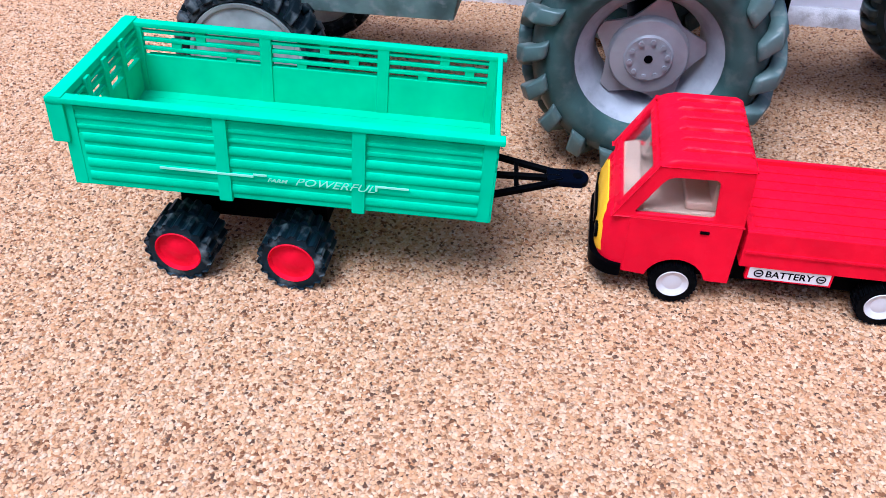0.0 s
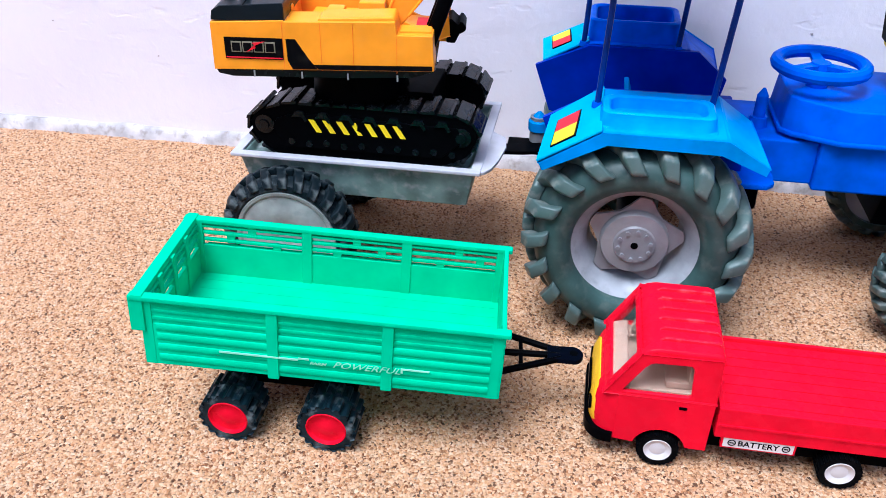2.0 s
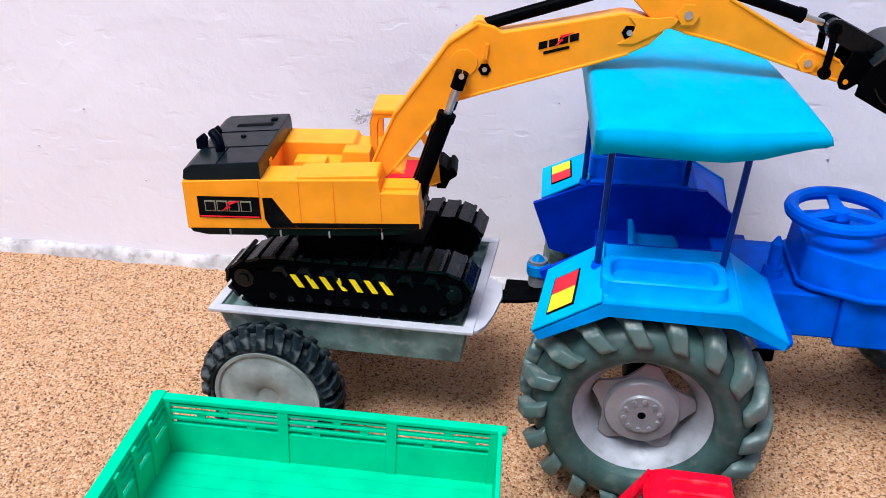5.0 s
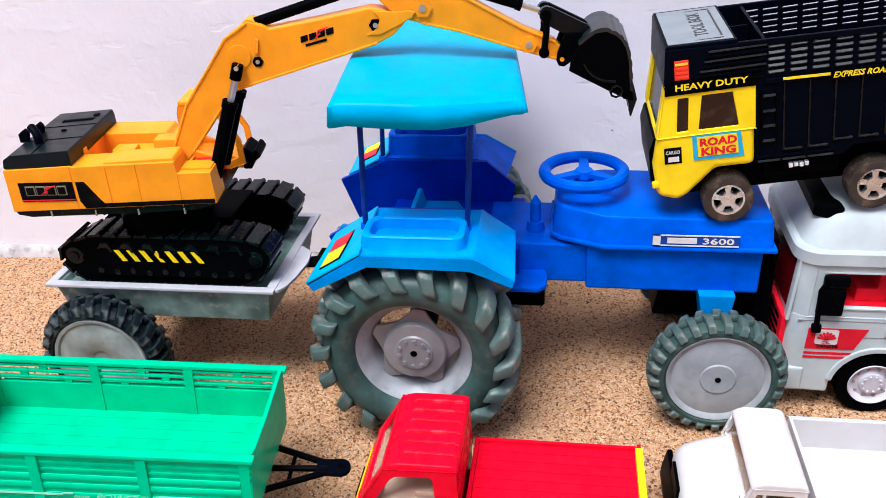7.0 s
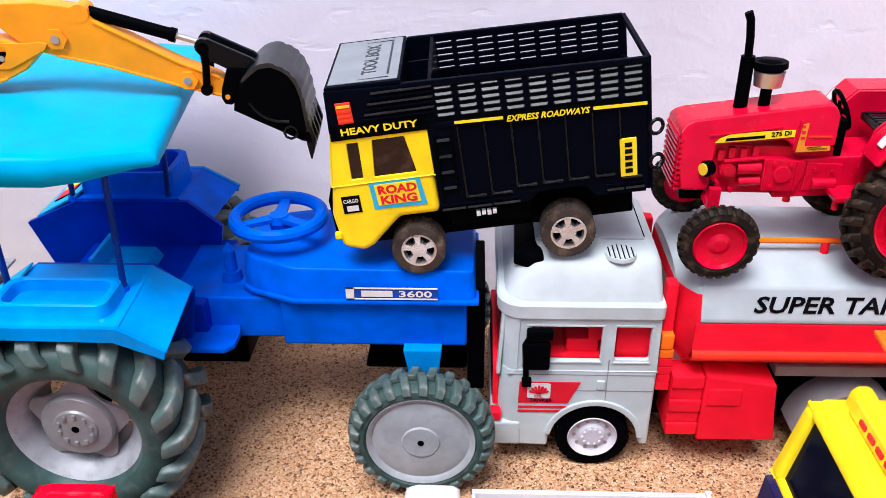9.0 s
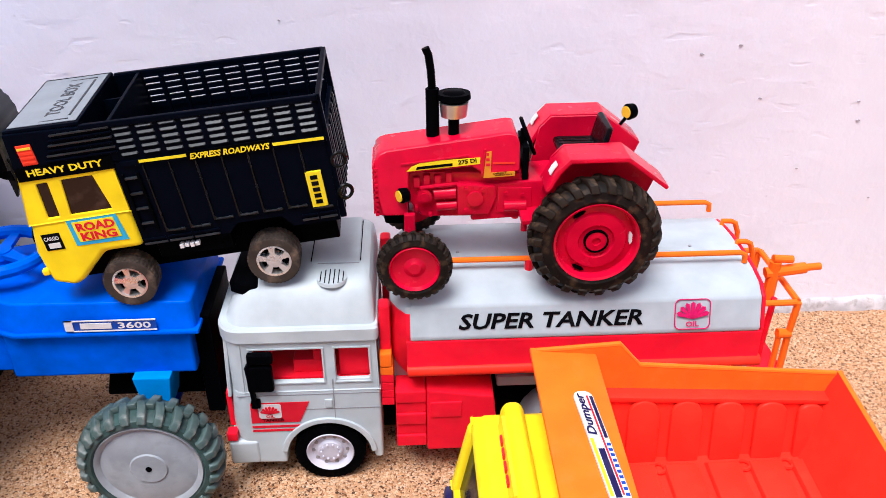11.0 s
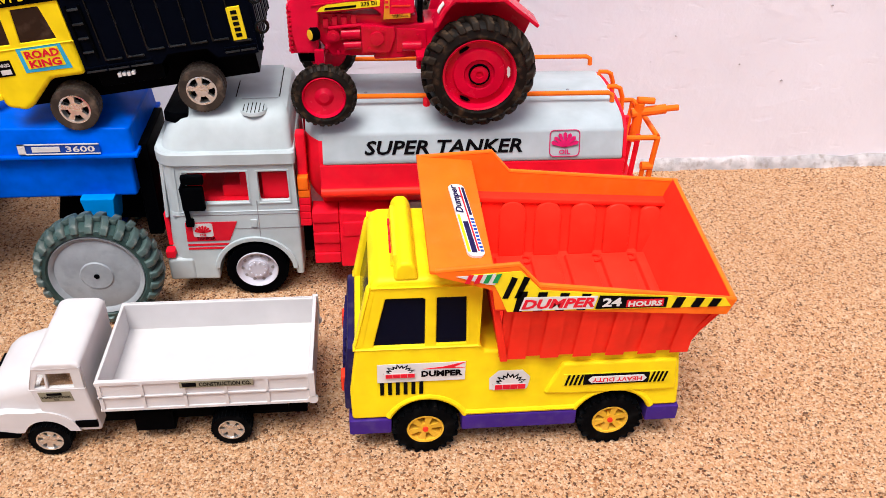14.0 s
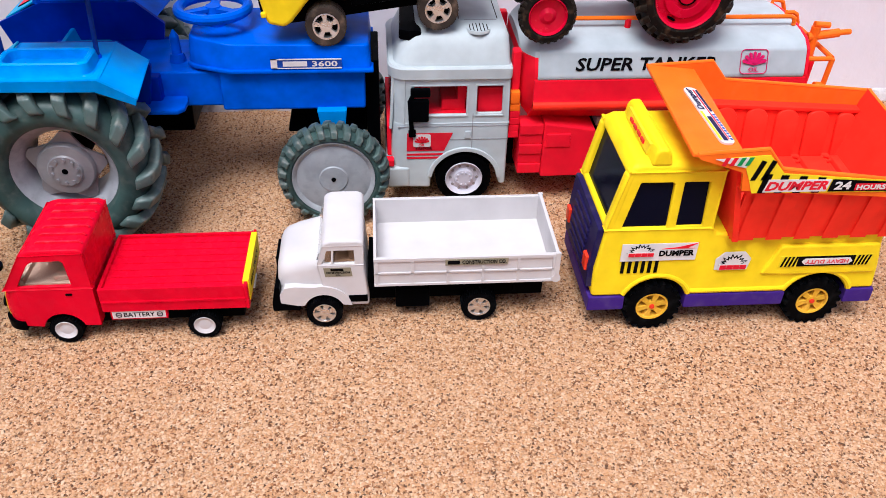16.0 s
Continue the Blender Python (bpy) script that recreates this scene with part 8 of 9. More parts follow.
    w.matrix_basis = Matrix.Translation((0, -H - 0.0005, R))
    tagged(w, "worn dusty brown tyre")
    for nm, b, mat, lab in (("rim", rim, M_CHROME, "scuffed chrome rim"), ("rim_back", back_disc(0.0094, 0.005), M_BLACK, "")):
        o = new(nm, finish(b, nm, mat))
        o.parent = w
        tagged(o, lab)
    for x, y, f in ((0.0790, -H - 0.0005, 0), (0, H + 0.0005, 1), (0.0790, H + 0.0005, 1)):
        m = Matrix.Translation((x, y, R)) @ pose(0, 0, 0, 0, 0, 180 * f)
        c = copy_thing(w, m)
        c.parent = T
    for x in (0, 0.0790):
        P("axle", one(tube, [(x, -H + 0.004, R), (x, H - 0.004, R)], 0.0022), M_BLACK)
    T.matrix_basis = T.matrix_basis @ Matrix.Diagonal((0.9956, 0.90, 1.033, 1))


# ---- oil tanker ----
def oil_tanker():
    T = thing("toy_tanker", "red and pale grey toy oil tanker lorry", "toy tanker", (0.47, 0.481, 0))
    Y0, Y1 = 0.4325, 0.5300
    W1, R = 0.3600, 0.0216
    low = [(0.3050, 0.0150), (W1 - 0.0262, 0.0140)] + arc(W1, 0.0205, 0.0262, 168, 12, 16) + [(W1 + 0.0275, 0.0160), (0.3925, 0.0160), (0.3925, 0.0710), (0.3052, 0.0710), (0.3035, 0.0450)]
    bm = one(prism, low, Y0, Y1)
    bm.normal_update()
    corner = [e for e in bm.edges if all(v.co.x < 0.3056 for v in e.verts) and abs(e.verts[0].co.y - e.verts[1].co.y) < 1e-6]
    bmesh.ops.bevel(bm, geom=corner, offset=0.0095, segments=5, profile=0.5, affect="EDGES")
    part("cab", bm, M_GREY, T, "pale grey cab", bevel=0.0018, seg=3)
    part("arch_lip", one(prism, arc(W1, 0.0205, 0.0290, 172, 4, 18) + arc(W1, 0.0205, 0.0255, 4, 172, 18), Y0 - 0.0016, Y0 + 0.004), M_GREY, T, bevel=0.0007)
    for y in (Y0 + 0.0004, Y1 - 0.0034):
        bm = B()
        panel(bm, [(0.3140, 0.0700), (0.3920, 0.0700), (0.3912, 0.1075), (0.3150, 0.1075)],
              [[(0.3200, 0.0770), (0.3600, 0.0768), (0.3600, 0.0990), (0.3592, 0.1000), (0.3215, 0.1000)], [(0.3676, 0.0790), (0.3688, 0.0778), (0.3856, 0.0778), (0.3868, 0.0790), (0.3864, 0.0992), (0.3854, 0.1002), (0.3686, 0.1002), (0.3676, 0.0992)]], y, y + 0.003)
        part("door_frame", bm, M_GREY, T, bevel=0.0008)
    for s_, yc in ((1, Y0 + 0.0100), (-1, Y1 - 0.0100)):
        q = [(0.3150 + 0.0098 * math.cos(radians(t)), yc - s_ * 0.0098 * math.sin(radians(t))) for t in range(90, 181, 15)]
        q += [(0.3150 + 0.0070 * math.cos(radians(t)), yc - s_ * 0.0070 * math.sin(radians(t))) for t in range(180, 89, -15)]
        part("corner_post", one(prism_z, q, 0.0690, 0.1075), M_GREY, T)
    for x0, x1 in ((0.3188, 0.3612), (0.3664, 0.3878)):
        bm = B()
        for a in ((x0, x1, 0.0758, 0.0766), (x0, x1, 0.1004, 0.1012), (x0, x0 + 0.0008, 0.0766, 0.1004), (x1 - 0.0008, x1, 0.0766, 0.1004)):
            box(bm, a[0], a[1], Y0 - 0.0004, Y0 + 0.001, a[2], a[3])
        part("window_trim", bm, M_GREY, T)
    it = B()
    box(it, 0.3100, 0.3900, Y0 + 0.006, Y1 - 0.006, 0.0700, 0.0760)
    box(it, 0.3690, 0.3900, Y0 + 0.006, Y1 - 0.006, 0.0760, 0.0960)
    box(it, 0.3420, 0.3600, Y0 + 0.010, Y0 + 0.034, 0.0760, 0.0850)
    box(it, 0.3540, 0.3620, Y0 + 0.010, Y0 + 0.034, 0.0840, 0.1000)
    box(it, 0.3090, 0.3240, Y0 + 0.006, Y1 - 0.006, 0.0740, 0.0830)
    part("interior", it, M_REDO, T, "red moulded cab interior", bevel=0.001)
    part("steering_wheel", one(ring, (0.3300, 0.4560, 0.0900), 0.0085, 0.0011, pose(0, 0, 0, 0, -60, 0).to_3x3(), 20, 6), M_REDO, T)
    # roof: a rounded lip with a lower dome behind it
    bm = B()
    loft(bm, [plan_ring(0.3040, 0.3920, Y0 - 0.0004, Y1 + 0.0004, 0.0130, 0.0030, 0.1052), plan_ring(0.3026, 0.3926, Y0 - 0.0016, Y1 + 0.0016, 0.0140, 0.0030, 0.1062),
              plan_ring(0.3024, 0.3928, Y0 - 0.0018, Y1 + 0.0018, 0.0140, 0.0030, 0.1138), plan_ring(0.3036, 0.3922, Y0 - 0.0006, Y1 + 0.0006, 0.0135, 0.0030, 0.1152)])
    part("roof_lip", bm, M_GREY, T, "rounded pale grey roof lip")
    bm = B()
    loft(bm, [plan_ring(0.3062, 0.3914, Y0 + 0.0012, Y1 - 0.0012, 0.0140, 0.0040, 0.1140), plan_ring(0.3085, 0.3910, Y0 + 0.0025, Y1 - 0.0025, 0.0150, 0.0050, 0.1200),
              plan_ring(0.3125, 0.3904, Y0 + 0.0060, Y1 - 0.0060, 0.0160, 0.0060, 0.1290), plan_ring(0.3160, 0.3898, Y0 + 0.0085, Y1 - 0.0085, 0.0160, 0.0060, 0.1335),
              plan_ring(0.3215, 0.3885, Y0 + 0.0125, Y1 - 0.0125, 0.0160, 0.0060, 0.1368), plan_ring(0.3290, 0.3860, Y0 + 0.0190, Y1 - 0.0190, 0.0150, 0.0060, 0.1384), plan_ring(0.3380, 0.3830, Y0 + 0.0260, Y1 - 0.0260, 0.0120, 0.0060, 0.1386)])
    part("roof", bm, M_GREY, T, "domed pale grey roof")
    part("roof_opening", one(prism_z, [(0.3110, 0.4480), (0.3180, 0.4440), (0.3270, 0.4440), (0.3270, 0.5000), (0.3130, 0.5000)], 0.1300, 0.1372), M_BLACK, T, "dark opening in the roof", bevel=0.001)
    part("roof_hatch", one(box, 0.3560, 0.3826, 0.4620, 0.5160, 0.1380, 0.1392), M_GREY, T, "roof hatch lid", bevel=0.0004)
    part("hatch_slot", one(box, 0.3830, 0.3836, 0.4640, 0.5120, 0.1380, 0.1389), M_BLACK, T)
    part("hatch_slot", one(box, 0.3548, 0.3554, 0.4640, 0.4900, 0.1380, 0.1389), M_BLACK, T)
    part("hatch_slot", one(box, 0.3590, 0.3826, 0.4612, 0.4617, 0.1378, 0.1389), M_RIMG, T)
    vent = part("roof_vent", one(disc_z, 0.3680, 0.4480, 0.0088, 0.0084, 0.1360, 0.1384, 28), M_GREY, T, "round slotted roof vent", bevel=0.0003)
    for k in range(6):
        x = 0.3680 + (k - 2.5) * 0.0025
        h = 0.0076 * math.sqrt(max(0.05, 1 - ((k - 2.5) / 3.4) ** 2))
        part("vent_slot", one(box, x - 0.0003, x + 0.0003, 0.4480 - h, 0.4480 + h, 0.1380, 0.1386), M_BLACK, vent)
        part("vent_bar", one(box, x + 0.0004, x + 0.0012, 0.4480 - h, 0.4480 + h, 0.1380, 0.1389), M_GREY, vent)
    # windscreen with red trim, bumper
    # opaque sheet; the cab's shade is painted in its red
    part("windscreen", one(prism, [(0.3038, 0.0700), (0.3052, 0.0700), (0.3078, 0.1120), (0.3062, 0.1120)], Y0 + 0.010, Y1 - 0.010), M_WINR, T, "opaque windscreen coloured as the shaded red cab")
    part("windscreen_trim", one(prism, [(0.3028, 0.0640), (0.3050, 0.0640), (0.3078, 0.1120), (0.3055, 0.1120)], Y0 + 0.004, Y0 + 0.010), M_GREY, T, "grey windscreen post", bevel=0.0006)
    part("front_panel", one(box, 0.3010, 0.3045, Y0 + 0.006, Y1 - 0.006, 0.0400, 0.0660), M_REDO, T, "red front panel", bevel=0.001)
    for k in range(4):
        part("grille_slot", one(box, 0.3006, 0.3012, Y0 + 0.012, Y1 - 0.012, 0.0425 + k * 0.0058, 0.0452 + k * 0.0058), M_BLACK, T)
    part("bumper", one(box, 0.3000, 0.3180, Y0 - 0.0010, Y1 + 0.0010, 0.0150, 0.0330), M_GREY, T, bevel=0.0022, seg=3)
    part("indicator", one(box, 0.2996, 0.3060, Y0 - 0.0012, Y0 + 0.006, 0.0340, 0.0400), M_REDO, T, "", bevel=0.001)
    # mirror
    mr = part("mirror", one(box, 0.3170, 0.3320, Y0 - 0.0050, Y0 - 0.0005, 0.0735, 0.0915), M_BLACK, T, "black wing mirror", bevel=0.0014)
    part("mirror", one(box, 0.3185, 0.3330, Y0 - 0.0050, Y0 - 0.0005, 0.0935, 0.1000), M_BLACK, T, "small black mirror", bevel=0.0012)
    part("mirror_stem", one(tube, [(0.3230, Y0 - 0.002, 0.0995), (0.3180, Y0 - 0.003, 0.0900), (0.3195, Y0 - 0.002, 0.0620)], 0.0017, 8), M_BLACK, mr)
    part("mirror_foot", one(box, 0.3170, 0.3225, Y0 - 0.0030, Y0 + 0.001, 0.0600, 0.0655), M_BLACK, mr, bevel=0.0008)
    # door print and seams
    d = part("door_sticker", one(prism, [(0.3155, 0.0470), (0.3440, 0.0470), (0.3505, 0.0622), (0.3160, 0.0622)], Y0 - 0.0004, Y0 - 0.0001), M_PAPERR, T, "red door sticker with white shell")
    part("stripe", one(prism, [(0.3155, 0.0432), (0.3425, 0.0432), (0.3435, 0.0448), (0.3155, 0.0448)], Y0 - 0.0004, Y0 - 0.0001), M_PAPERR, d)
    part("stripe", one(prism, [(0.3155, 0.0402), (0.3405, 0.0402), (0.3415, 0.0418), (0.3155, 0.0418)], Y0 - 0.0004, Y0 - 0.0001), M_PAPERR, d)
    wp = part("white_field", one(prism, [(0.3205, 0.0515), (0.3215, 0.0507), (0.3327, 0.0507), (0.3337, 0.0515), (0.3337, 0.0605), (0.3327, 0.0613), (0.3215, 0.0613), (0.3205, 0.0605)], Y0 - 0.0007, Y0 - 0.0004), M_PAPERW, d)
    shell_mark(wp, 0.3271, 0.0540, Y0 - 0.0007, 0.0060, M_PAPERR)
    lettering("OIL", wp, M_PAPERR, (0.3245, Y0 - 0.0010, 0.0514), 0.0050, 0.0020, bold=0.0003)
    lettering("TANKER", d, M_PAPERB, (0.3220, Y0 - 0.0008, 0.0483), 0.0130, 0.0022)
    part("door_handle", one(box, 0.3595, 0.3640, Y0 - 0.0010, Y0 + 0.001, 0.0575, 0.0635), M_GREY, T, bevel=0.0005)
    for x in (0.3648,):
        part("door_seam", one(box, x, x + 0.0005, Y0 - 0.0002, Y0 + 0.001, 0.0470, 0.0780), M_RIMG, T)
    for z in (0.0672, 0.0560):
        part("door_seam", one(box, 0.3310 if z < 0.06 else 0.3090, 0.3920, Y0 - 0.0002, Y0 + 0.001, z, z + 0.0005), M_RIMG, T)
    # wheels
    rim = B()
    lathe(rim, [(0.0148, 0.0004), (0.0142, -0.0006), (0.0125, 0.0006), (0.0110, 0.0030), (0.0080, 0.0024), (0.0070, 0.0006), (0.0034, 0.0000), (0, 0.0002), (0, 0.010), (0.0148, 0.010)], 40)
    holes = []
    for k in range(10):
        a = k * math.pi / 5
        holes.append(("rim_hole", one(disc_y, 0.0104 * math.cos(a), 0.0104 * math.sin(a), 0.0012, 0.0022, 0.0034, 8), M_RIMG, ""))
        holes.append(("wheel_nut", one(disc_y, 0.0056 * math.cos(a), 0.0056 * math.sin(a), 0.0007, -0.0008, 0.002, 6), M_LILAC, ""))
    w = wheel(T, (W1, Y0 + 0.0005, R - 0.0005), tyre_mesh(R, 0.0170, 0.0146, 36, 0.0005, 0.5, "rib", 0.95), M_BLACK, [("rim", rim, M_LILAC, "pale lilac rim")] + holes, "black wheel with pale rim")
    put_wheel(w, T, (W1, Y1 - 0.0005, R - 0.0005), True)
    for x in (0.5080, 0.5560):
        put_wheel(w, T, (x, Y0 + 0.0030, R - 0.0005))
        put_wheel(w, T, (x, Y1 - 0.0030, R - 0.0005), True)
    # chassis, boxes, stairs
    part("chassis", one(box, 0.3200, 0.6250, 0.4560, 0.5060, 0.0200, 0.0620), M_BLACK, T, "black chassis", bevel=0.001)
    part("side_box", one(prism, [(0.4192, 0.0235), (0.4640, 0.0240), (0.4610, 0.0440), (0.4590, 0.0640), (0.4192, 0.0700)], 0.4290, 0.4600), M_REDO, T, "red side box", bevel=0.0016)
    part("box_panel", one(box, 0.4215, 0.4400, 0.4280, 0.4300, 0.0500, 0.0615), M_REDO, T, bevel=0.0008)
    for k in range(5):
        part("step", one(box, 0.4010, 0.4190, 0.4300 + (k % 2) * 0.0012, 0.4600, 0.0265 + k * 0.0084, 0.0349 + k * 0.0084), M_REDO, T, bevel=0.0010)
    for k in range(5):
        z = 0.0560 + k * 0.0056
        part("ladder_step", one(box, 0.3928, 0.4004, 0.4340, 0.4480, z, z + 0.0053), M_ORANGE if k == 4 else M_REDO, T, bevel=0.0005)
    part("step_block", one(box, 0.3926, 0.3998, 0.4336, 0.4480, 0.0842, 0.0940), M_ORANGE, T, "orange step block", bevel=0.0012)
    part("cab_column", one(box, 0.3930, 0.3996, 0.4380, 0.4470, 0.0930, 0.1240), M_REDO, T, "red column behind the cab", bevel=0.0016)
    part("cab_column", one(box, 0.3930, 0.3996, 0.5150, 0.5240, 0.0600, 0.1240), M_REDO, T, "", bevel=0.0016)
    part("tank_neck", one(prism, [(0.3960, 0.0640), (0.4200, 0.0640), (0.4200, 0.1180), (0.4000, 0.1180)], 0.4460, 0.5160), M_RIMG, T, "grey mesh neck of the tank", bevel=0.002)
    part("mudguard", one(prism, arc(0.5080, 0.0220, 0.0320, 175, 5, 12) + [(0.5800, 0.0480), (0.5800, 0.0440)] + arc(0.5080, 0.0220, 0.0285, 5, 175, 12), 0.4340, 0.5280), M_RIMG, T, "grey mudguard")
    part("catwalk", one(box, 0.4620, 0.6150, 0.4430, 0.5190, 0.0600, 0.0670), M_TANK, T, "pale side rail", bevel=0.0008)
    # tank: red base with orange ledge, pale upper shell
    def sec(off=0.0):
        h = [(0.4304 + off, 0.1043), (0.4296 + off, 0.1070), (0.4350 + off, 0.1245), (0.4425 + off, 0.1302 - off), (0.4540 + off, 0.1326 - off), (0.4700, 0.1340 - off)]
        return h + [(0.962 - y, z) for y, z in h[::-1]]
    part("tank_shell", one(prism_x, sec(), 0.4105, 0.6100), M_TANK, T, "pale grey-blue tank shell", bevel=0.0016, seg=3)
    base = [(0.4460, 0.0670), (0.4340, 0.0790), (0.4290, 0.0820), (0.4282, 0.0860), (0.4298, 0.0895), (0.4298, 0.1046)]
    part("tank_base", one(prism_x, base + [(0.962 - y, z) for y, z in base[::-1]], 0.4085, 0.6120), M_REDO, T, "scarlet tank base", bevel=0.0008)
    part("base_ledge", one(tube, [(0.4085, 0.4300, 0.0845), (0.6130, 0.4300, 0.0845)], 0.0036, 12), M_DUMPO, T, "orange-red rounded ledge")
    cap = sec(0.0006)
    full = cap + [(0.5320, 0.0850), (0.5160, 0.0690), (0.4460, 0.0690), (0.4300, 0.0850)]
    for low_part, mt, lab in ((True, M_REDO, "scarlet bevelled tank end"), (False, M_TANK, "pale grey crown of the tank end")):
        bm = B()
        loft(bm, [[(x, 0.481 + (y - 0.481) * k, 0.098 + (z - 0.098) * kz) for y, z in full] for x, k, kz in ((0.4112, 1.0, 1.0), (0.4085, 0.99, 0.985), (0.4035, 0.86, 0.93), (0.3995, 0.70, 0.86))])
        cut = bmesh.ops.bisect_plane(bm, geom=bm.verts[:] + bm.edges[:] + bm.faces[:], plane_co=(0, 0, 0.1205), plane_no=(0, 0, 1), clear_outer=low_part, clear_inner=not low_part)
        bmesh.ops.contextual_create(bm, geom=[e for e in cut["geom_cut"] if isinstance(e, bmesh.types.BMEdge)])
        part("tank_end", bm, mt, T, lab)
    part("tank_end", one(prism_x, cap + [(0.5320, 0.0850), (0.4300, 0.0850)], 0.6101, 0.6125), M_REDO, T, bevel=0.0008)
    # words on the shell, lying on the slope
    a = math.degrees(math.atan2(0.0175, 0.0054))
    lettering("SUPER TANKER", T, M_PAPERB, (0.4378, 0.4304, 0.1115), 0.1040, 0.0094, (a, 0, 0), "black slanting capitals", 0.20, 0.00026)
    n = Vector((0, math.cos(radians(a)), math.sin(radians(a))))
    bm = B()
    o, w_ = Vector((0.5600, 0.4296, 0.1082)), 0.0200
    corners = plan_ring(0.0, w_, 0.0, 0.0175, 0.0030, 0.0030, 0, 5)
    pts = [o + Vector((u_, -0.0002, 0)) + n * v_ for u_, v_, _ in corners]
    tube(bm, pts + pts[:1], 0.00034, 6)
    mk = part("logo_frame", bm, M_MAGENTA, T, "crimson outlined badge")
    c = o + Vector((w_ / 2, -0.0006, 0)) + n * 0.0066
    shell_mark(mk, c.x, c.z, c.y, 0.0098, M_MAGENTA, n)
    lettering("OIL", mk, M_MAGENTA, tuple(o + Vector((0.0062, -0.0006, 0)) + n * 0.0016), 0.0076, 0.0032, (a, 0, 0), bold=0.0003)
    # rails on top
    for y in (0.4590, 0.5230):
        rl = part("roof_rail", one(tube, [(0.4120, y, 0.1340), (0.4140, y, 0.1400), (0.6030, y, 0.1400), (0.6060, y, 0.1385), (0.6065, y, 0.1335)], 0.0017, 8), M_ORANGE, T, "orange roof rail")
        for x in (0.4800, 0.5400):
            part("rail_stud", one(tube, [(x, y, 0.1325), (x, y, 0.1395)], 0.0024, 8), M_REDO, rl)
    for x in (0.4400, 0.5150, 0.5800):
        part("shell_rivet", one(disc_z, x, 0.4780, 0.0012, 0.0010, 0.1338, 0.1345, 10), M_RIMG, T)
    # hooked end rails, railing round the rear platform, red posts below it, nozzle
    for y in (0.5060, 0.4800):
        part("hook_rail", one(tube, [(0.6095, y, 0.1325), (0.6095, y, 0.1352), (0.6150, y, 0.1350), (0.6180, y, 0.1335), (0.6205, y, 0.1270), (0.6215, y, 0.1110)], 0.0017, 8), M_ORANGE, T, "orange hooked rail")
    part("platform_railing", one(tube, [(0.6120, 0.4500, 0.1100), (0.6390, 0.4500, 0.1100), (0.6402, 0.4512, 0.1100), (0.6402, 0.5090, 0.1100), (0.6390, 0.5110, 0.1100), (0.6120, 0.5110, 0.1100)], 0.0019, 8), M_ORANGE, T, "orange railing round the rear platform")
    for y in (0.4500, 0.5110):
        part("railing_post", one(tube, [(0.6400, y, 0.1100), (0.6385, y, 0.0860), (0.6385, y, 0.0600)], 0.0021, 8), M_ORANGE, T, "orange railing post")
    part("railing_post", one(tube, [(0.6330, 0.4500, 0.0880), (0.6330, 0.4500, 0.0600)], 0.0018, 8), M_ORANGE, T)
    part("railing_cap", one(tube, [(0.6315, 0.4500, 0.0880), (0.6395, 0.4500, 0.0875)], 0.0030, 10), M_ORANGE, T)
    for k in range(4):
        y = 0.4580 + k * 0.0150
        part("ladder_slat", one(tube, [(0.6290, y, 0.1080), (0.6270, y, 0.0620)], 0.0020, 8), M_REDO, T, "red upright ladder bar")
        part("tank_slat", one(tube, [(0.6145, y + 0.004, 0.1250), (0.6160, y + 0.004, 0.0620)], 0.0020, 8), M_REDO, T)
    part("ladder_back", one(prism, [(0.6126, 0.0620), (0.6126, 0.1000), (0.6180, 0.0960), (0.6220, 0.0620)], 0.4560, 0.5080), M_REDO, T, "red ladder box")
    part("rear_platform", one(box, 0.6120, 0.6400, 0.4380, 0.5240, 0.0540, 0.0620), M_REDO, T, bevel=0.0012)
    nz = part("nozzle", one(tube, [(0.6240, 0.4660, 0.1210), (0.6480, 0.4660, 0.1240)], 0.0034, 10), M_ORANGE, T, "orange hose nozzle")
    part("nozzle_tip", one(tube, [(0.6470, 0.4660, 0.1240), (0.6570, 0.4660, 0.1248)], 0.0022, 10), M_ORANGE, nz)
    part("nozzle_post", one(tube, [(0.6290, 0.4660, 0.1000), (0.6290, 0.4660, 0.1290)], 0.0036, 10), M_ORANGE, nz)
    part("nozzle_handle", one(tube, [(0.6270, 0.4660, 0.1310), (0.6390, 0.4660, 0.1300)], 0.0024, 10), M_ORANGE, nz)


def shell_mark(parent, cx, cz, y, r, material, n=None):
    """A fan of plain petals."""
    n = n or Vector((0, 0, 1))
    for k in range(7):
        a = radians(20 + k * 140 / 6)
        bm = B()
        u = Vector((1, 0, 0)) * math.cos(a) + n * math.sin(a)
        v = Vector((1, 0, 0)) * -math.sin(a) + n * math.cos(a)
        o = Vector((cx, y, cz))
        pts = [o + v * r * 0.03, o - v * r * 0.03, o + u * r * 0.88 - v * r * 0.135, o + u * r * 1.0, o + u * r * 0.88 + v * r * 0.135]
        f = [bm.verts.new(p + Vector((0, -0.0004, 0))) for p in pts]
        g = [bm.verts.new(p) for p in pts]
        bm.faces.new(f)
        bm.faces.new(g[::-1])
        for i in range(5):
            bm.faces.new((f[i], f[(i + 1) % 5], g[(i + 1) % 5], g[i]))
        part("petal", bm, material, parent)


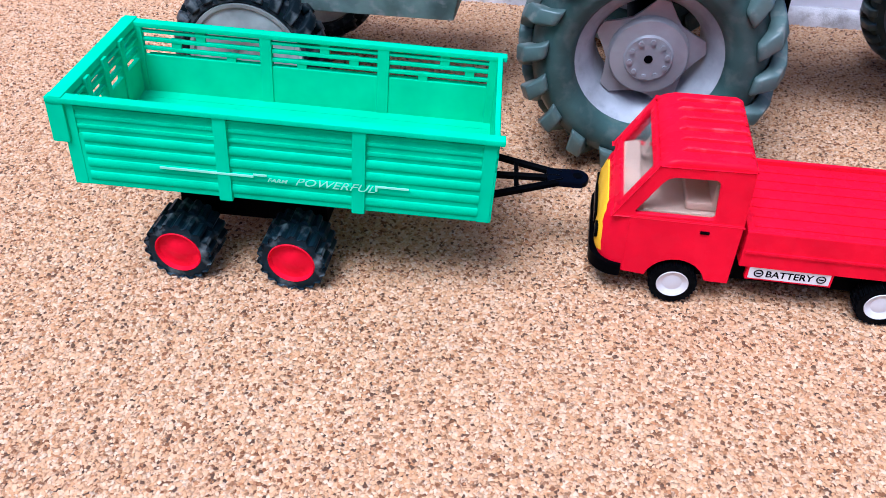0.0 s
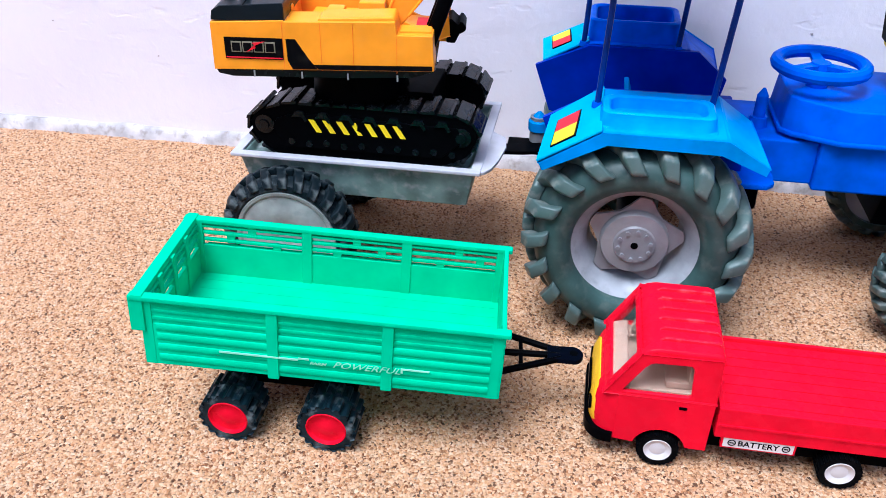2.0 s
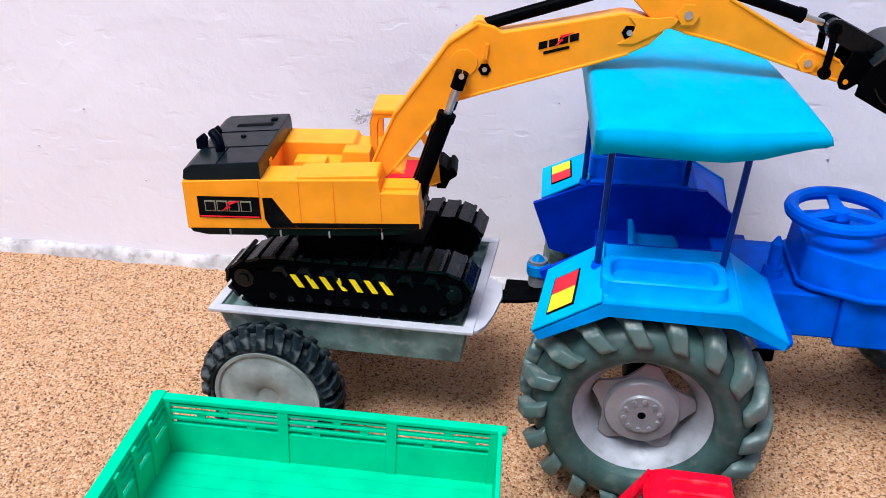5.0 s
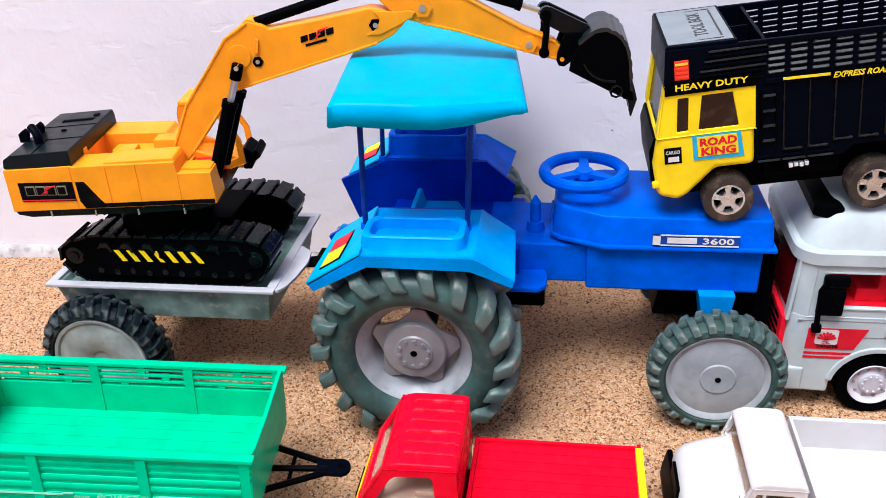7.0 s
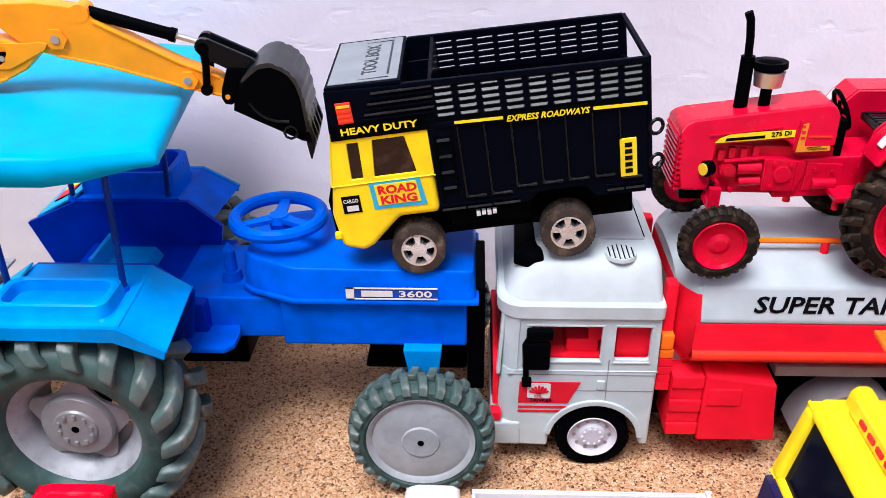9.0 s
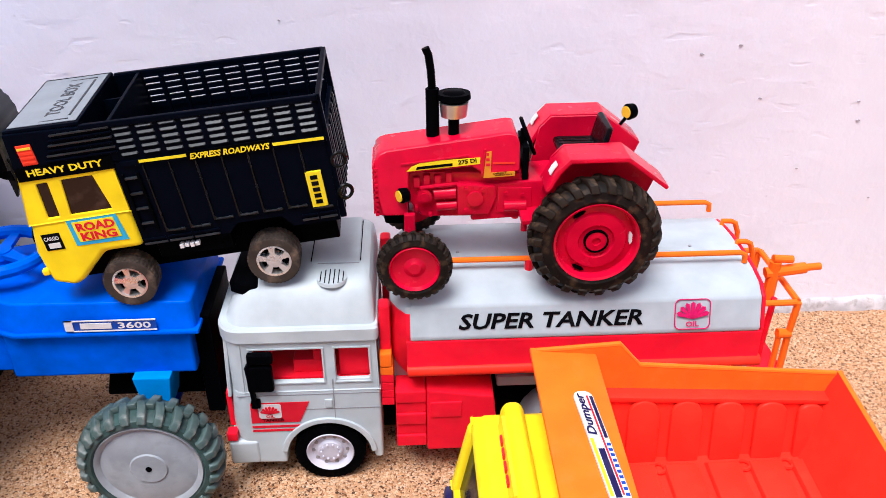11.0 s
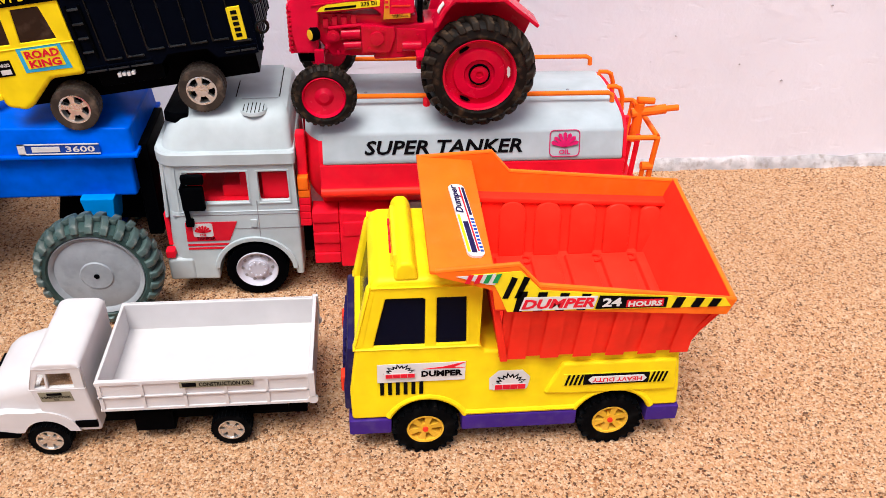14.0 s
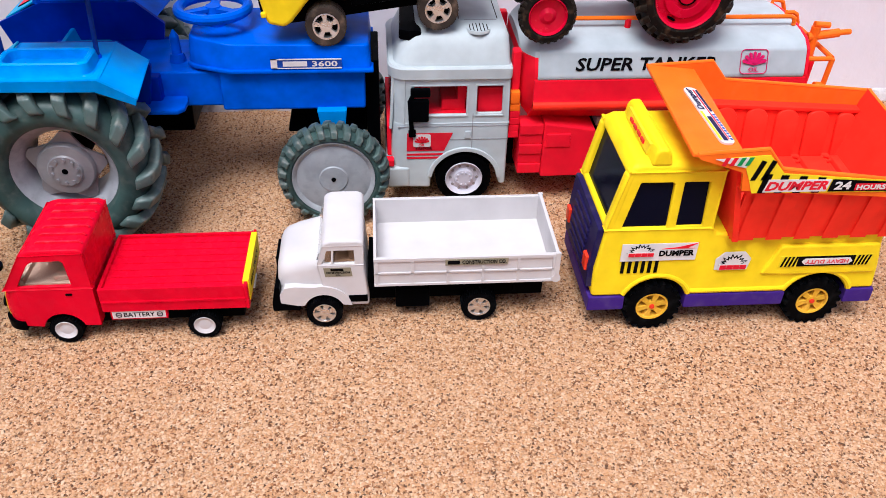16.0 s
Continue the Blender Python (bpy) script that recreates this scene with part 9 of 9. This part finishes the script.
# ---- red tractor on the tanker ----
def red_tractor():
    ax = 0.4870
    T = thing("toy_tractor", "red die-cast toy tractor with black exhaust and seat", "toy tractor", (0.47, ax, 0.1305))
    h = 0.0185
    Y0, Y1 = ax - h, ax + h
    hood = [(0.3975, 0.1675), (0.3945, 0.1800), (0.3938, 0.1950), (0.3940, 0.1998), (0.3962, 0.2030, 0.0035), (0.4000, 0.2048, 0.0052), (0.4660, 0.2135, 0.0058), (0.4700, 0.2126, 0.0045), (0.4712, 0.2092), (0.4718, 0.1925), (0.4525, 0.1910), (0.4460, 0.1960), (0.4125, 0.1928), (0.4110, 0.1675)]
    part("bonnet", one(prism, hood, Y0, Y1), M_REDT, T, "glossy red bonnet", bevel=0.0014, seg=3).location.z = 0.0020
    part("bonnet_crease", one(prism, [(0.4080, 0.1998), (0.4440, 0.2045), (0.4440, 0.2052), (0.4080, 0.2006)], Y0 - 0.0006, Y0 + 0.001), M_REDT, T)
    part("bonnet_band", one(prism, [(0.4505, 0.1932), (0.4516, 0.1922), (0.4535, 0.2080), (0.4522, 0.2080)], Y0 - 0.0005, Y0 + 0.001), M_REDT, T)
    part("grille", one(prism, [(0.3940, 0.1690), (0.3932, 0.2000), (0.4010, 0.2000), (0.4030, 0.1690)], Y0 + 0.002, Y1 - 0.002), M_REDT, T, bevel=0.0010)
    for k in range(10):
        z = 0.1700 + k * 0.0030
        part("grille_bar", one(box, 0.3926, 0.3942, Y0 + 0.003, Y1 - 0.003, z, z + 0.0014), M_REDT, T)
        part("grille_notch", one(box, 0.3937, 0.3956, Y0 - 0.0006, Y0 + 0.001, z, z + 0.0013), M_REDT, T)
    part("sump", one(prism, [(0.3985, 0.1620), (0.3975, 0.1700), (0.4110, 0.1700), (0.4110, 0.1620)], Y0 + 0.006, Y1 - 0.006), M_BLACK, T, "black lower nose", bevel=0.001)
    part("engine_block", one(prism, [(0.4100, 0.1790), (0.4190, 0.1660), (0.4780, 0.1650), (0.4780, 0.1915), (0.4100, 0.1940)], Y0 + 0.006, Y1 - 0.006), M_REDT, T, "red engine block", bevel=0.0012)
    part("fuel_filter", one(disc_y, 0.4205, 0.1800, 0.0042, Y0 + 0.0015, Y0 + 0.008, 14), M_REDT, T)
    part("filter_cap", one(disc_y, 0.4205, 0.1800, 0.0026, Y0 + 0.0004, Y0 + 0.002, 12), M_REDT, T)
    part("starter", one(tube, [(0.4255, Y0 + 0.004, 0.1808), (0.4375, Y0 + 0.004, 0.1812)], 0.0034, 12), M_REDT, T)
    part("starter", one(tube, [(0.4270, Y0 + 0.0035, 0.1735), (0.4380, Y0 + 0.0035, 0.1740)], 0.0026, 12), M_REDT, T)
    part("gear_case", one(prism, [(0.4385, 0.1690), (0.4380, 0.1868), (0.4400, 0.1876), (0.4590, 0.1860), (0.4600, 0.1800), (0.4560, 0.1690)], Y0 + 0.0005, Y0 + 0.008), M_REDT, T, "ribbed red gear case", bevel=0.0009)
    part("case_boss", one(disc_y, 0.4480, 0.1790, 0.0046, Y0 - 0.0012, Y0 + 0.002, 16), M_REDT, T, bevel=0.0004)
    part("case_rib", one(box, 0.4392, 0.4402, Y0 - 0.0006, Y0 + 0.002, 0.1700, 0.1865), M_REDT, T)
    part("case_rib", one(box, 0.4545, 0.4555, Y0 - 0.0006, Y0 + 0.002, 0.1700, 0.1855), M_REDT, T)
    part("side_case", one(prism, [(0.4600, 0.1690), (0.4605, 0.1850), (0.4790, 0.1840), (0.4800, 0.1680)], Y0 + 0.002, Y0 + 0.008), M_REDT, T, bevel=0.0008)
    part("air_tank", one(tube, [(0.4640, Y0 + 0.001, 0.1735), (0.4760, Y0 + 0.001, 0.1735)], 0.0030, 12), M_REDT, T)
    for k, (x, z) in enumerate(((0.4145, 0.1890), (0.4200, 0.1905), (0.4260, 0.1900), (0.4320, 0.1915))):
        part("exhaust_port", one(box, x, x + 0.0036, Y0 + 0.003, Y0 + 0.008, z - 0.004, z + 0.002), M_REDT, T, bevel=0.0006)
    for k, (x, z) in enumerate(((0.4160, 0.1730), (0.4235, 0.1690), (0.4430, 0.1720), (0.4520, 0.1840), (0.4430, 0.1850), (0.4650, 0.1810), (0.4740, 0.1800))):
        part("engine_bolt", one(disc_y, x, z, 0.0011, Y0 - 0.0008 if 0.438 < x < 0.456 else Y0 + 0.001, Y0 + 0.008, 8), M_REDT, T)
    part("engine_pipe", one(tube, [(0.4180, Y0 + 0.003, 0.1850), (0.4300, Y0 + 0.002, 0.1866), (0.4390, Y0 + 0.003, 0.1870)], 0.0012, 8), M_REDT, T)
    part("transmission", one(prism, [(0.4460, 0.1640), (0.4460, 0.1860), (0.5200, 0.1900), (0.5250, 0.1680)], Y0 + 0.003, Y1 - 0.003), M_REDT, T, bevel=0.0014)
    part("footplate", one(box, 0.4720, 0.4900, ax - 0.034, ax + 0.034, 0.1690, 0.1720), M_REDT, T, bevel=0.0006)
    part("footplate_stub", one(tube, [(0.4740, ax - 0.030, 0.1640), (0.4740, ax - 0.030, 0.1700)], 0.0018, 8), M_REDT, T)
    # decals
    d = part("decal", one(prism, [(0.4112, 0.1950), (0.4300, 0.1966), (0.4501, 0.1986), (0.4503, 0.2022), (0.4300, 0.2010), (0.4180, 0.1996), (0.4135, 0.1975)], Y0 - 0.0006, Y0 - 0.0001), M_PAPERY, T, "yellow side decal")
    d.location.z = 0.0013
    part("printed_bar", one(prism, [(0.4160, 0.1961), (0.4355, 0.1980), (0.4355, 0.1994), (0.4166, 0.1976)], Y0 - 0.0009, Y0 - 0.0006), M_PAPERB, d)
    lettering("275 DI", d, M_PAPERB, (0.4386, Y0 - 0.0009, 0.1985), 0.0098, 0.0026, (90, -6.0, 0), bold=0.0003)
    d = part("decal", one(prism, [(0.4522, 0.1915), (0.4690, 0.1925), (0.4690, 0.1950), (0.4560, 0.1945), (0.4562, 0.2070), (0.4535, 0.2065)], Y0 - 0.0006, Y0 - 0.0001), M_PAPERO, T, "worn gold and orange decal")
    d.location.z = 0.0
    for k, z in enumerate((0.1985, 0.2015, 0.2045)):
        part("printed_bar", one(box, 0.4534, 0.4556 - 0.0004 * k, Y0 - 0.0008, Y0 - 0.0006, z, z + 0.0016), M_PAPERR, d)
    part("printed_bar", one(box, 0.4572, 0.4690, Y0 - 0.0004, Y0 - 0.0001, 0.1995, 0.2004), M_LAMPR, d)
    lettering("DIRECT", d, M_PAPERB, (0.4575, Y0 - 0.0008, 0.1936), 0.0070, 0.0010, (90, -4, 0))
    lettering("INJECTION", d, M_PAPERB, (0.4585, Y0 - 0.0008, 0.1924), 0.0090, 0.0010, (90, -4, 0))
    # exhaust, air cleaner, lamps
    ex = part("exhaust", one(tube, [(0.4258, ax + 0.000, 0.2080), (0.4256, ax + 0.000, 0.2365)], 0.0036, 12), M_BLACK, T, "black upright exhaust")
    part("exhaust_tip", one(tube, [(0.4256, ax + 0.000, 0.2355), (0.4250, ax + 0.000, 0.2460), (0.4238, ax + 0.000, 0.2545), (0.4222, ax + 0.000, 0.2582)], 0.0021, 10), M_BLACK, ex)
    bm = B()
    disc_z(bm, 0.4370, ax + 0.000, 0.0072, 0.0080, 0.2292, 0.2312, 24)
    disc_z(bm, 0.4370, ax + 0.000, 0.0092, 0.0088, 0.2310, 0.2340, 24)
    disc_z(bm, 0.4370, ax + 0.000, 0.0064, 0.0050, 0.2339, 0.2348, 20)
    ac = part("air_cleaner", bm, M_BLACK, T, "black mushroom air cleaner", bevel=0.0)
    part("cleaner_bowl", one(disc_z, 0.4370, ax - 0.002, 0.0070, 0.0078, 0.2218, 0.2294, 24), M_STEEL, ac, "steel bowl")
    part("cleaner_stem", one(tube, [(0.4370, ax - 0.002, 0.2100), (0.4370, ax - 0.002, 0.2225)], 0.0030, 10), M_BLACK, ac)
    def lamp(x, y, z, r):
        bm = B()
        lathe(bm, [(0, 0), (r * 0.8, 0), (r, 0.0012), (r * 0.9, 0.0050), (0, 0.0060)], 20)
        bm.transform(Matrix.Translation((x, y, z)) @ pose(0, 0, 0, 0, 0, -60))
        lp = part("headlamp", bm, M_BLACK, T, "black headlamp with amber lens")
        bm = one(disc_y, 0, 0, r * 0.74, -0.0006, 0.0004, 16)
        bm.transform(Matrix.Translation((x, y, z)) @ pose(0, 0, 0, 0, 0, -60))
        part("lens", bm, M_AMBER, lp, "amber lens")
    lamp(0.4067, Y0 - 0.0030, 0.1828, 0.0044)
    lamp(0.4067, Y1 + 0.0030, 0.1828, 0.0044)
    lamp(0.5372, ax + 0.028, 0.2118, 0.0048)
    part("lamp_stem", one(tube, [(0.5340, ax + 0.028, 0.2040), (0.5372, ax + 0.028, 0.2085)], 0.0011, 8), M_BLACK, T)
    # steering wheel, lever, seat
    part("steering_wheel", one(ring, (0.4775, ax, 0.2085), 0.0105, 0.0012, pose(0, 0, 0, 0, 68, 0).to_3x3(), 28, 6), M_BLACK, T, "black steering wheel")
    part("steering_spoke", one(tube, [(0.4775, ax - 0.0100, 0.2085), (0.4775, ax + 0.0100, 0.2085)], 0.0010, 6), M_BLACK, T)
    part("steering_column", one(tube, [(0.4700, ax, 0.2030), (0.4775, ax, 0.2085)], 0.0026, 8), M_BLACK, T)
    part("dash", one(box, 0.4735, 0.4770, Y0 + 0.004, Y1 - 0.004, 0.1880, 0.2070), M_BLACK, T, bevel=0.0006)
    part("lever", one(tube, [(0.4740, ax - 0.006, 0.2060), (0.4735, ax - 0.006, 0.2150)], 0.0010, 6), M_BLACK, T)
    st = part("seat", one(box, 0.4940, 0.5170, ax - 0.016, ax + 0.016, 0.1965, 0.2005), M_SEMI, T, "black ribbed seat", bevel=0.0012)
    st.location.z = 0.0020
    for k in range(7):
        y = ax - 0.0150 + k * 0.0043
        part("seat_rib", one(box, 0.4955, 0.5150, y, y + 0.0030, 0.2003, 0.2013), M_SHOE, st, bevel=0.0004)
    part("backrest", one(prism, [(0.5140, 0.1990), (0.5180, 0.1990), (0.5215, 0.2150), (0.5180, 0.2155)], ax - 0.015, ax + 0.015), M_SEMI, st, bevel=0.0016)
    part("seat_post", one(tube, [(0.5060, ax, 0.1860), (0.5070, ax, 0.1970)], 0.0030, 8), M_BLACK, T)
    # fenders
    for s in (-1, 1):
        def Y(d):
            return ax + s * d
        prof = [(0.4815, 0.1945), (0.4870, 0.2050), (0.4935, 0.2120), (0.5240, 0.2122), (0.5460, 0.1955), (0.5446, 0.1938), (0.5232, 0.2098), (0.4943, 0.2096), (0.4892, 0.2040), (0.4840, 0.1940)]
        bm = B()
        prism(bm, prof, min(Y(0.0255), Y(0.0475)), max(Y(0.0255), Y(0.0475)))
        flat_tris(bm)
        fd = part("fender", bm, M_REDT, T, "red fender", bevel=0.0006)
        iw = [(0.4830, 0.1850), (0.4872, 0.2050), (0.4935, 0.2116), (0.5240, 0.2118), (0.5455, 0.1955), (0.5380, 0.1760), (0.5050, 0.1700)]
        bm = B()
        prism(bm, iw, min(Y(0.0225), Y(0.0245)), max(Y(0.0225), Y(0.0245)))
        flat_tris(bm)
        part("fender_wall", bm, M_REDT, fd)
        part("sticker", one(prism, [(0.4847, 0.2020), (0.4862, 0.2050), (0.4880, 0.2074), (0.4876, 0.2079), (0.4856, 0.2053), (0.4841, 0.2023)], min(Y(0.037), Y(0.043)), max(Y(0.037), Y(0.043))), M_PAPERW, fd, "small pale sticker")
    # axles and wheels
    part("front_axle", one(tube, [(0.4130, ax - 0.040, 0.1520), (0.4120, ax - 0.030, 0.1640), (0.4120, ax + 0.030, 0.1640), (0.4130, ax + 0.040, 0.1520)], 0.0026, 8), M_REDT, T)
    for s in (-1, 1):
        part("kingpin", one(box, 0.4090, 0.4150, ax + s * 0.030 - 0.002, ax + s * 0.030 + 0.002, 0.1560, 0.1760), M_REDT, T, bevel=0.0006)
    part("rear_axle", one(tube, [(0.5090, ax - 0.040, 0.1665), (0.5090, ax + 0.040, 0.1665)], 0.0060, 12), M_REDT, T)
    R = 0.0205
    def frim():
        bm = B()
        lathe(bm, [(0.0138, 0.0010), (0.0132, 0.0000), (0.0120, 0.0026), (0.0060, 0.0034), (0.0048, 0.0026), (0.0032, 0.0012), (0, 0.0010), (0, 0.0090), (0.0138, 0.0090)], 32)
        return [("rim", bm, M_REDT, "chipped red rim")]
    car = [(0.0135, 0.001), (0.0150, 0.0), (0.0180, 0.0006), (0.0193, 0.0035), (0.0193, 0.0085), (0.0180, 0.0114), (0.0135, 0.0114)]
    p1 = [(0.0176, 0.0008, 0, 0.5, -0.5), (0.0190, 0.0030, 0, 1, -0.2), (0.0193, 0.0058, 2, 1, 0)]
    p2 = [(r, 0.0114 - y, a, nr, -ny) for r, y, a, nr, ny in p1]
    for y, f in ((0.4365, False), (2 * ax - 0.4365, True)):
        lugged_wheel(T, (0.4140, y, 0.1305 + R), car, M_TYREB, [(p1, 0), (p2, 0.5)], 26, 0.0014, 0.0013, frim(), "dusty brown front tyre", f, M_LUGB)
    R = 0.0362
    def rrim():
        bm = B()
        lathe(bm, [(0.0236, 0.0020), (0.0230, 0.0002), (0.0218, 0.0012), (0.0206, 0.0062), (0.0168, 0.0056), (0.0158, 0.0034), (0.0098, 0.0030), (0.0090, 0.0046), (0.0060, 0.0046), (0.0056, 0.0030), (0.0024, 0.0026), (0.0022, 0.0038), (0, 0.0038), (0, 0.0150), (0.0236, 0.0150)], 48)
        out = [("rim", bm, M_REDT, "red dished rim")]
        for k in range(3):
            a = k * 2 * math.pi / 3 + 0.05
            slot = [(0.0187 * math.cos(a + d) + q * math.cos(a + d), 0.0187 * math.sin(a + d) + q * math.sin(a + d)) for d, q in ((-0.20, 0.0), (-0.12, 0.0009), (0.12, 0.0009), (0.20, 0.0), (0.12, -0.0009), (-0.12, -0.0009))]
            out.append(("rim_slot", one(prism, slot, 0.0044, 0.0064), M_PAPERW if k == 0 else M_BLACK, "narrow slot in the rim"))
        ring_bm = B()
        lathe(ring_bm, [(0.0058, 0.0044), (0.0058, 0.0026), (0.0066, 0.0024), (0.0068, 0.0044)], 28)
        out.append(("hub_groove", ring_bm, M_BLACK, "dark groove round the hub"))
        return out
    car = [(0.0232, 0.001), (0.0250, 0.0), (0.0300, 0.0010), (0.0330, 0.0050), (0.0334, 0.0100), (0.0330, 0.0150), (0.0300, 0.0190), (0.0228, 0.0190)]
    p1 = [(0.0292, 0.0010, -2, 0.2, -0.6), (0.0318, 0.0032, -1, 0.7, -0.5), (0.0332, 0.0062, 1, 1, 0), (0.0334, 0.0105, 5, 1, 0)]
    p2 = [(r, 0.0190 - y, a, nr, -ny) for r, y, a, nr, ny in p1]
    for y, f in ((0.4355, False), (2 * ax - 0.4355, True)):
        lugged_wheel(T, (0.5105, y, 0.1285 + R), car, M_TYREB, [(p1, 0), (p2, 0.5)], 22, 0.0024, 0.0028, rrim(), "dusty brown rear tyre", f, M_LUGB)
    T.matrix_basis = Matrix.Translation((0, 0.432, 0.0012)) @ Matrix.Diagonal((1, 0.85, 1, 1)) @ Matrix.Translation((0, -0.4395, 0)) @ T.matrix_basis


tipper_truck()
oil_tanker()
red_tractor()


# ---- loose-looking stone grit set in the floor ----
def build_grit():
    rng = np.random.default_rng(4)
    step = 0.00142
    xs = np.arange(-0.46, 1.0, step)
    ys = np.arange(0.125, WALL_Y - 0.004, step)
    gx, gy = np.meshgrid(xs, ys)
    px = gx.ravel() + rng.uniform(-0.5, 0.5, gx.size) * step
    py = gy.ravel() + rng.uniform(-0.5, 0.5, gx.size) * step
    n = px.size
    size = step * rng.uniform(0.46, 0.86, n)
    base = np.array([(1, 0, -0.35), (0.2, 1, -0.35), (-1, 0.1, -0.35), (-0.1, -1, -0.35), (0.15, 0.1, 0.9)], float)
    jit = base[None] * rng.uniform(0.7, 1.25, (n, 5, 1)) + rng.normal(0, 0.16, (n, 5, 3))
    a = rng.uniform(0, 2 * np.pi, n)
    tilt = rng.normal(0, 0.22, n)
    x = jit[:, :, 0]
    y = jit[:, :, 1] * np.cos(tilt)[:, None] - jit[:, :, 2] * np.sin(tilt)[:, None]
    z = jit[:, :, 1] * np.sin(tilt)[:, None] + jit[:, :, 2] * np.cos(tilt)[:, None]
    X = (x * np.cos(a)[:, None] - y * np.sin(a)[:, None]) * size[:, None] + px[:, None]
    Y = (x * np.sin(a)[:, None] + y * np.cos(a)[:, None]) * size[:, None] + py[:, None]
    Z = z * size[:, None] * 0.55 - 0.0008 + rng.uniform(-0.0002, 0.0002, n)[:, None]
    co = np.stack([X, Y, Z], 2).reshape(-1, 3)
    tri = np.array([(0, 1, 4), (1, 2, 4), (2, 3, 4), (3, 0, 4)])
    idx = (tri[None] + (np.arange(n) * 5)[:, None, None]).reshape(-1)
    me = bpy.data.meshes.new("stone_grit")
    me.vertices.add(n * 5)
    me.vertices.foreach_set("co", co.astype(np.float32).ravel())
    me.loops.add(idx.size)
    me.loops.foreach_set("vertex_index", idx.astype(np.int32))
    me.polygons.add(n * 4)
    me.polygons.foreach_set("loop_start", np.arange(0, n * 12, 3, dtype=np.int32))
    me.update(calc_edges=True)
    me.validate()
    me.materials.append(M_GRIT)
    ob = new("stone_grit", me)
    tagged(ob, "tan, cream and brown crushed stone grit in the floor", "grit", kind="stuff")


build_grit()
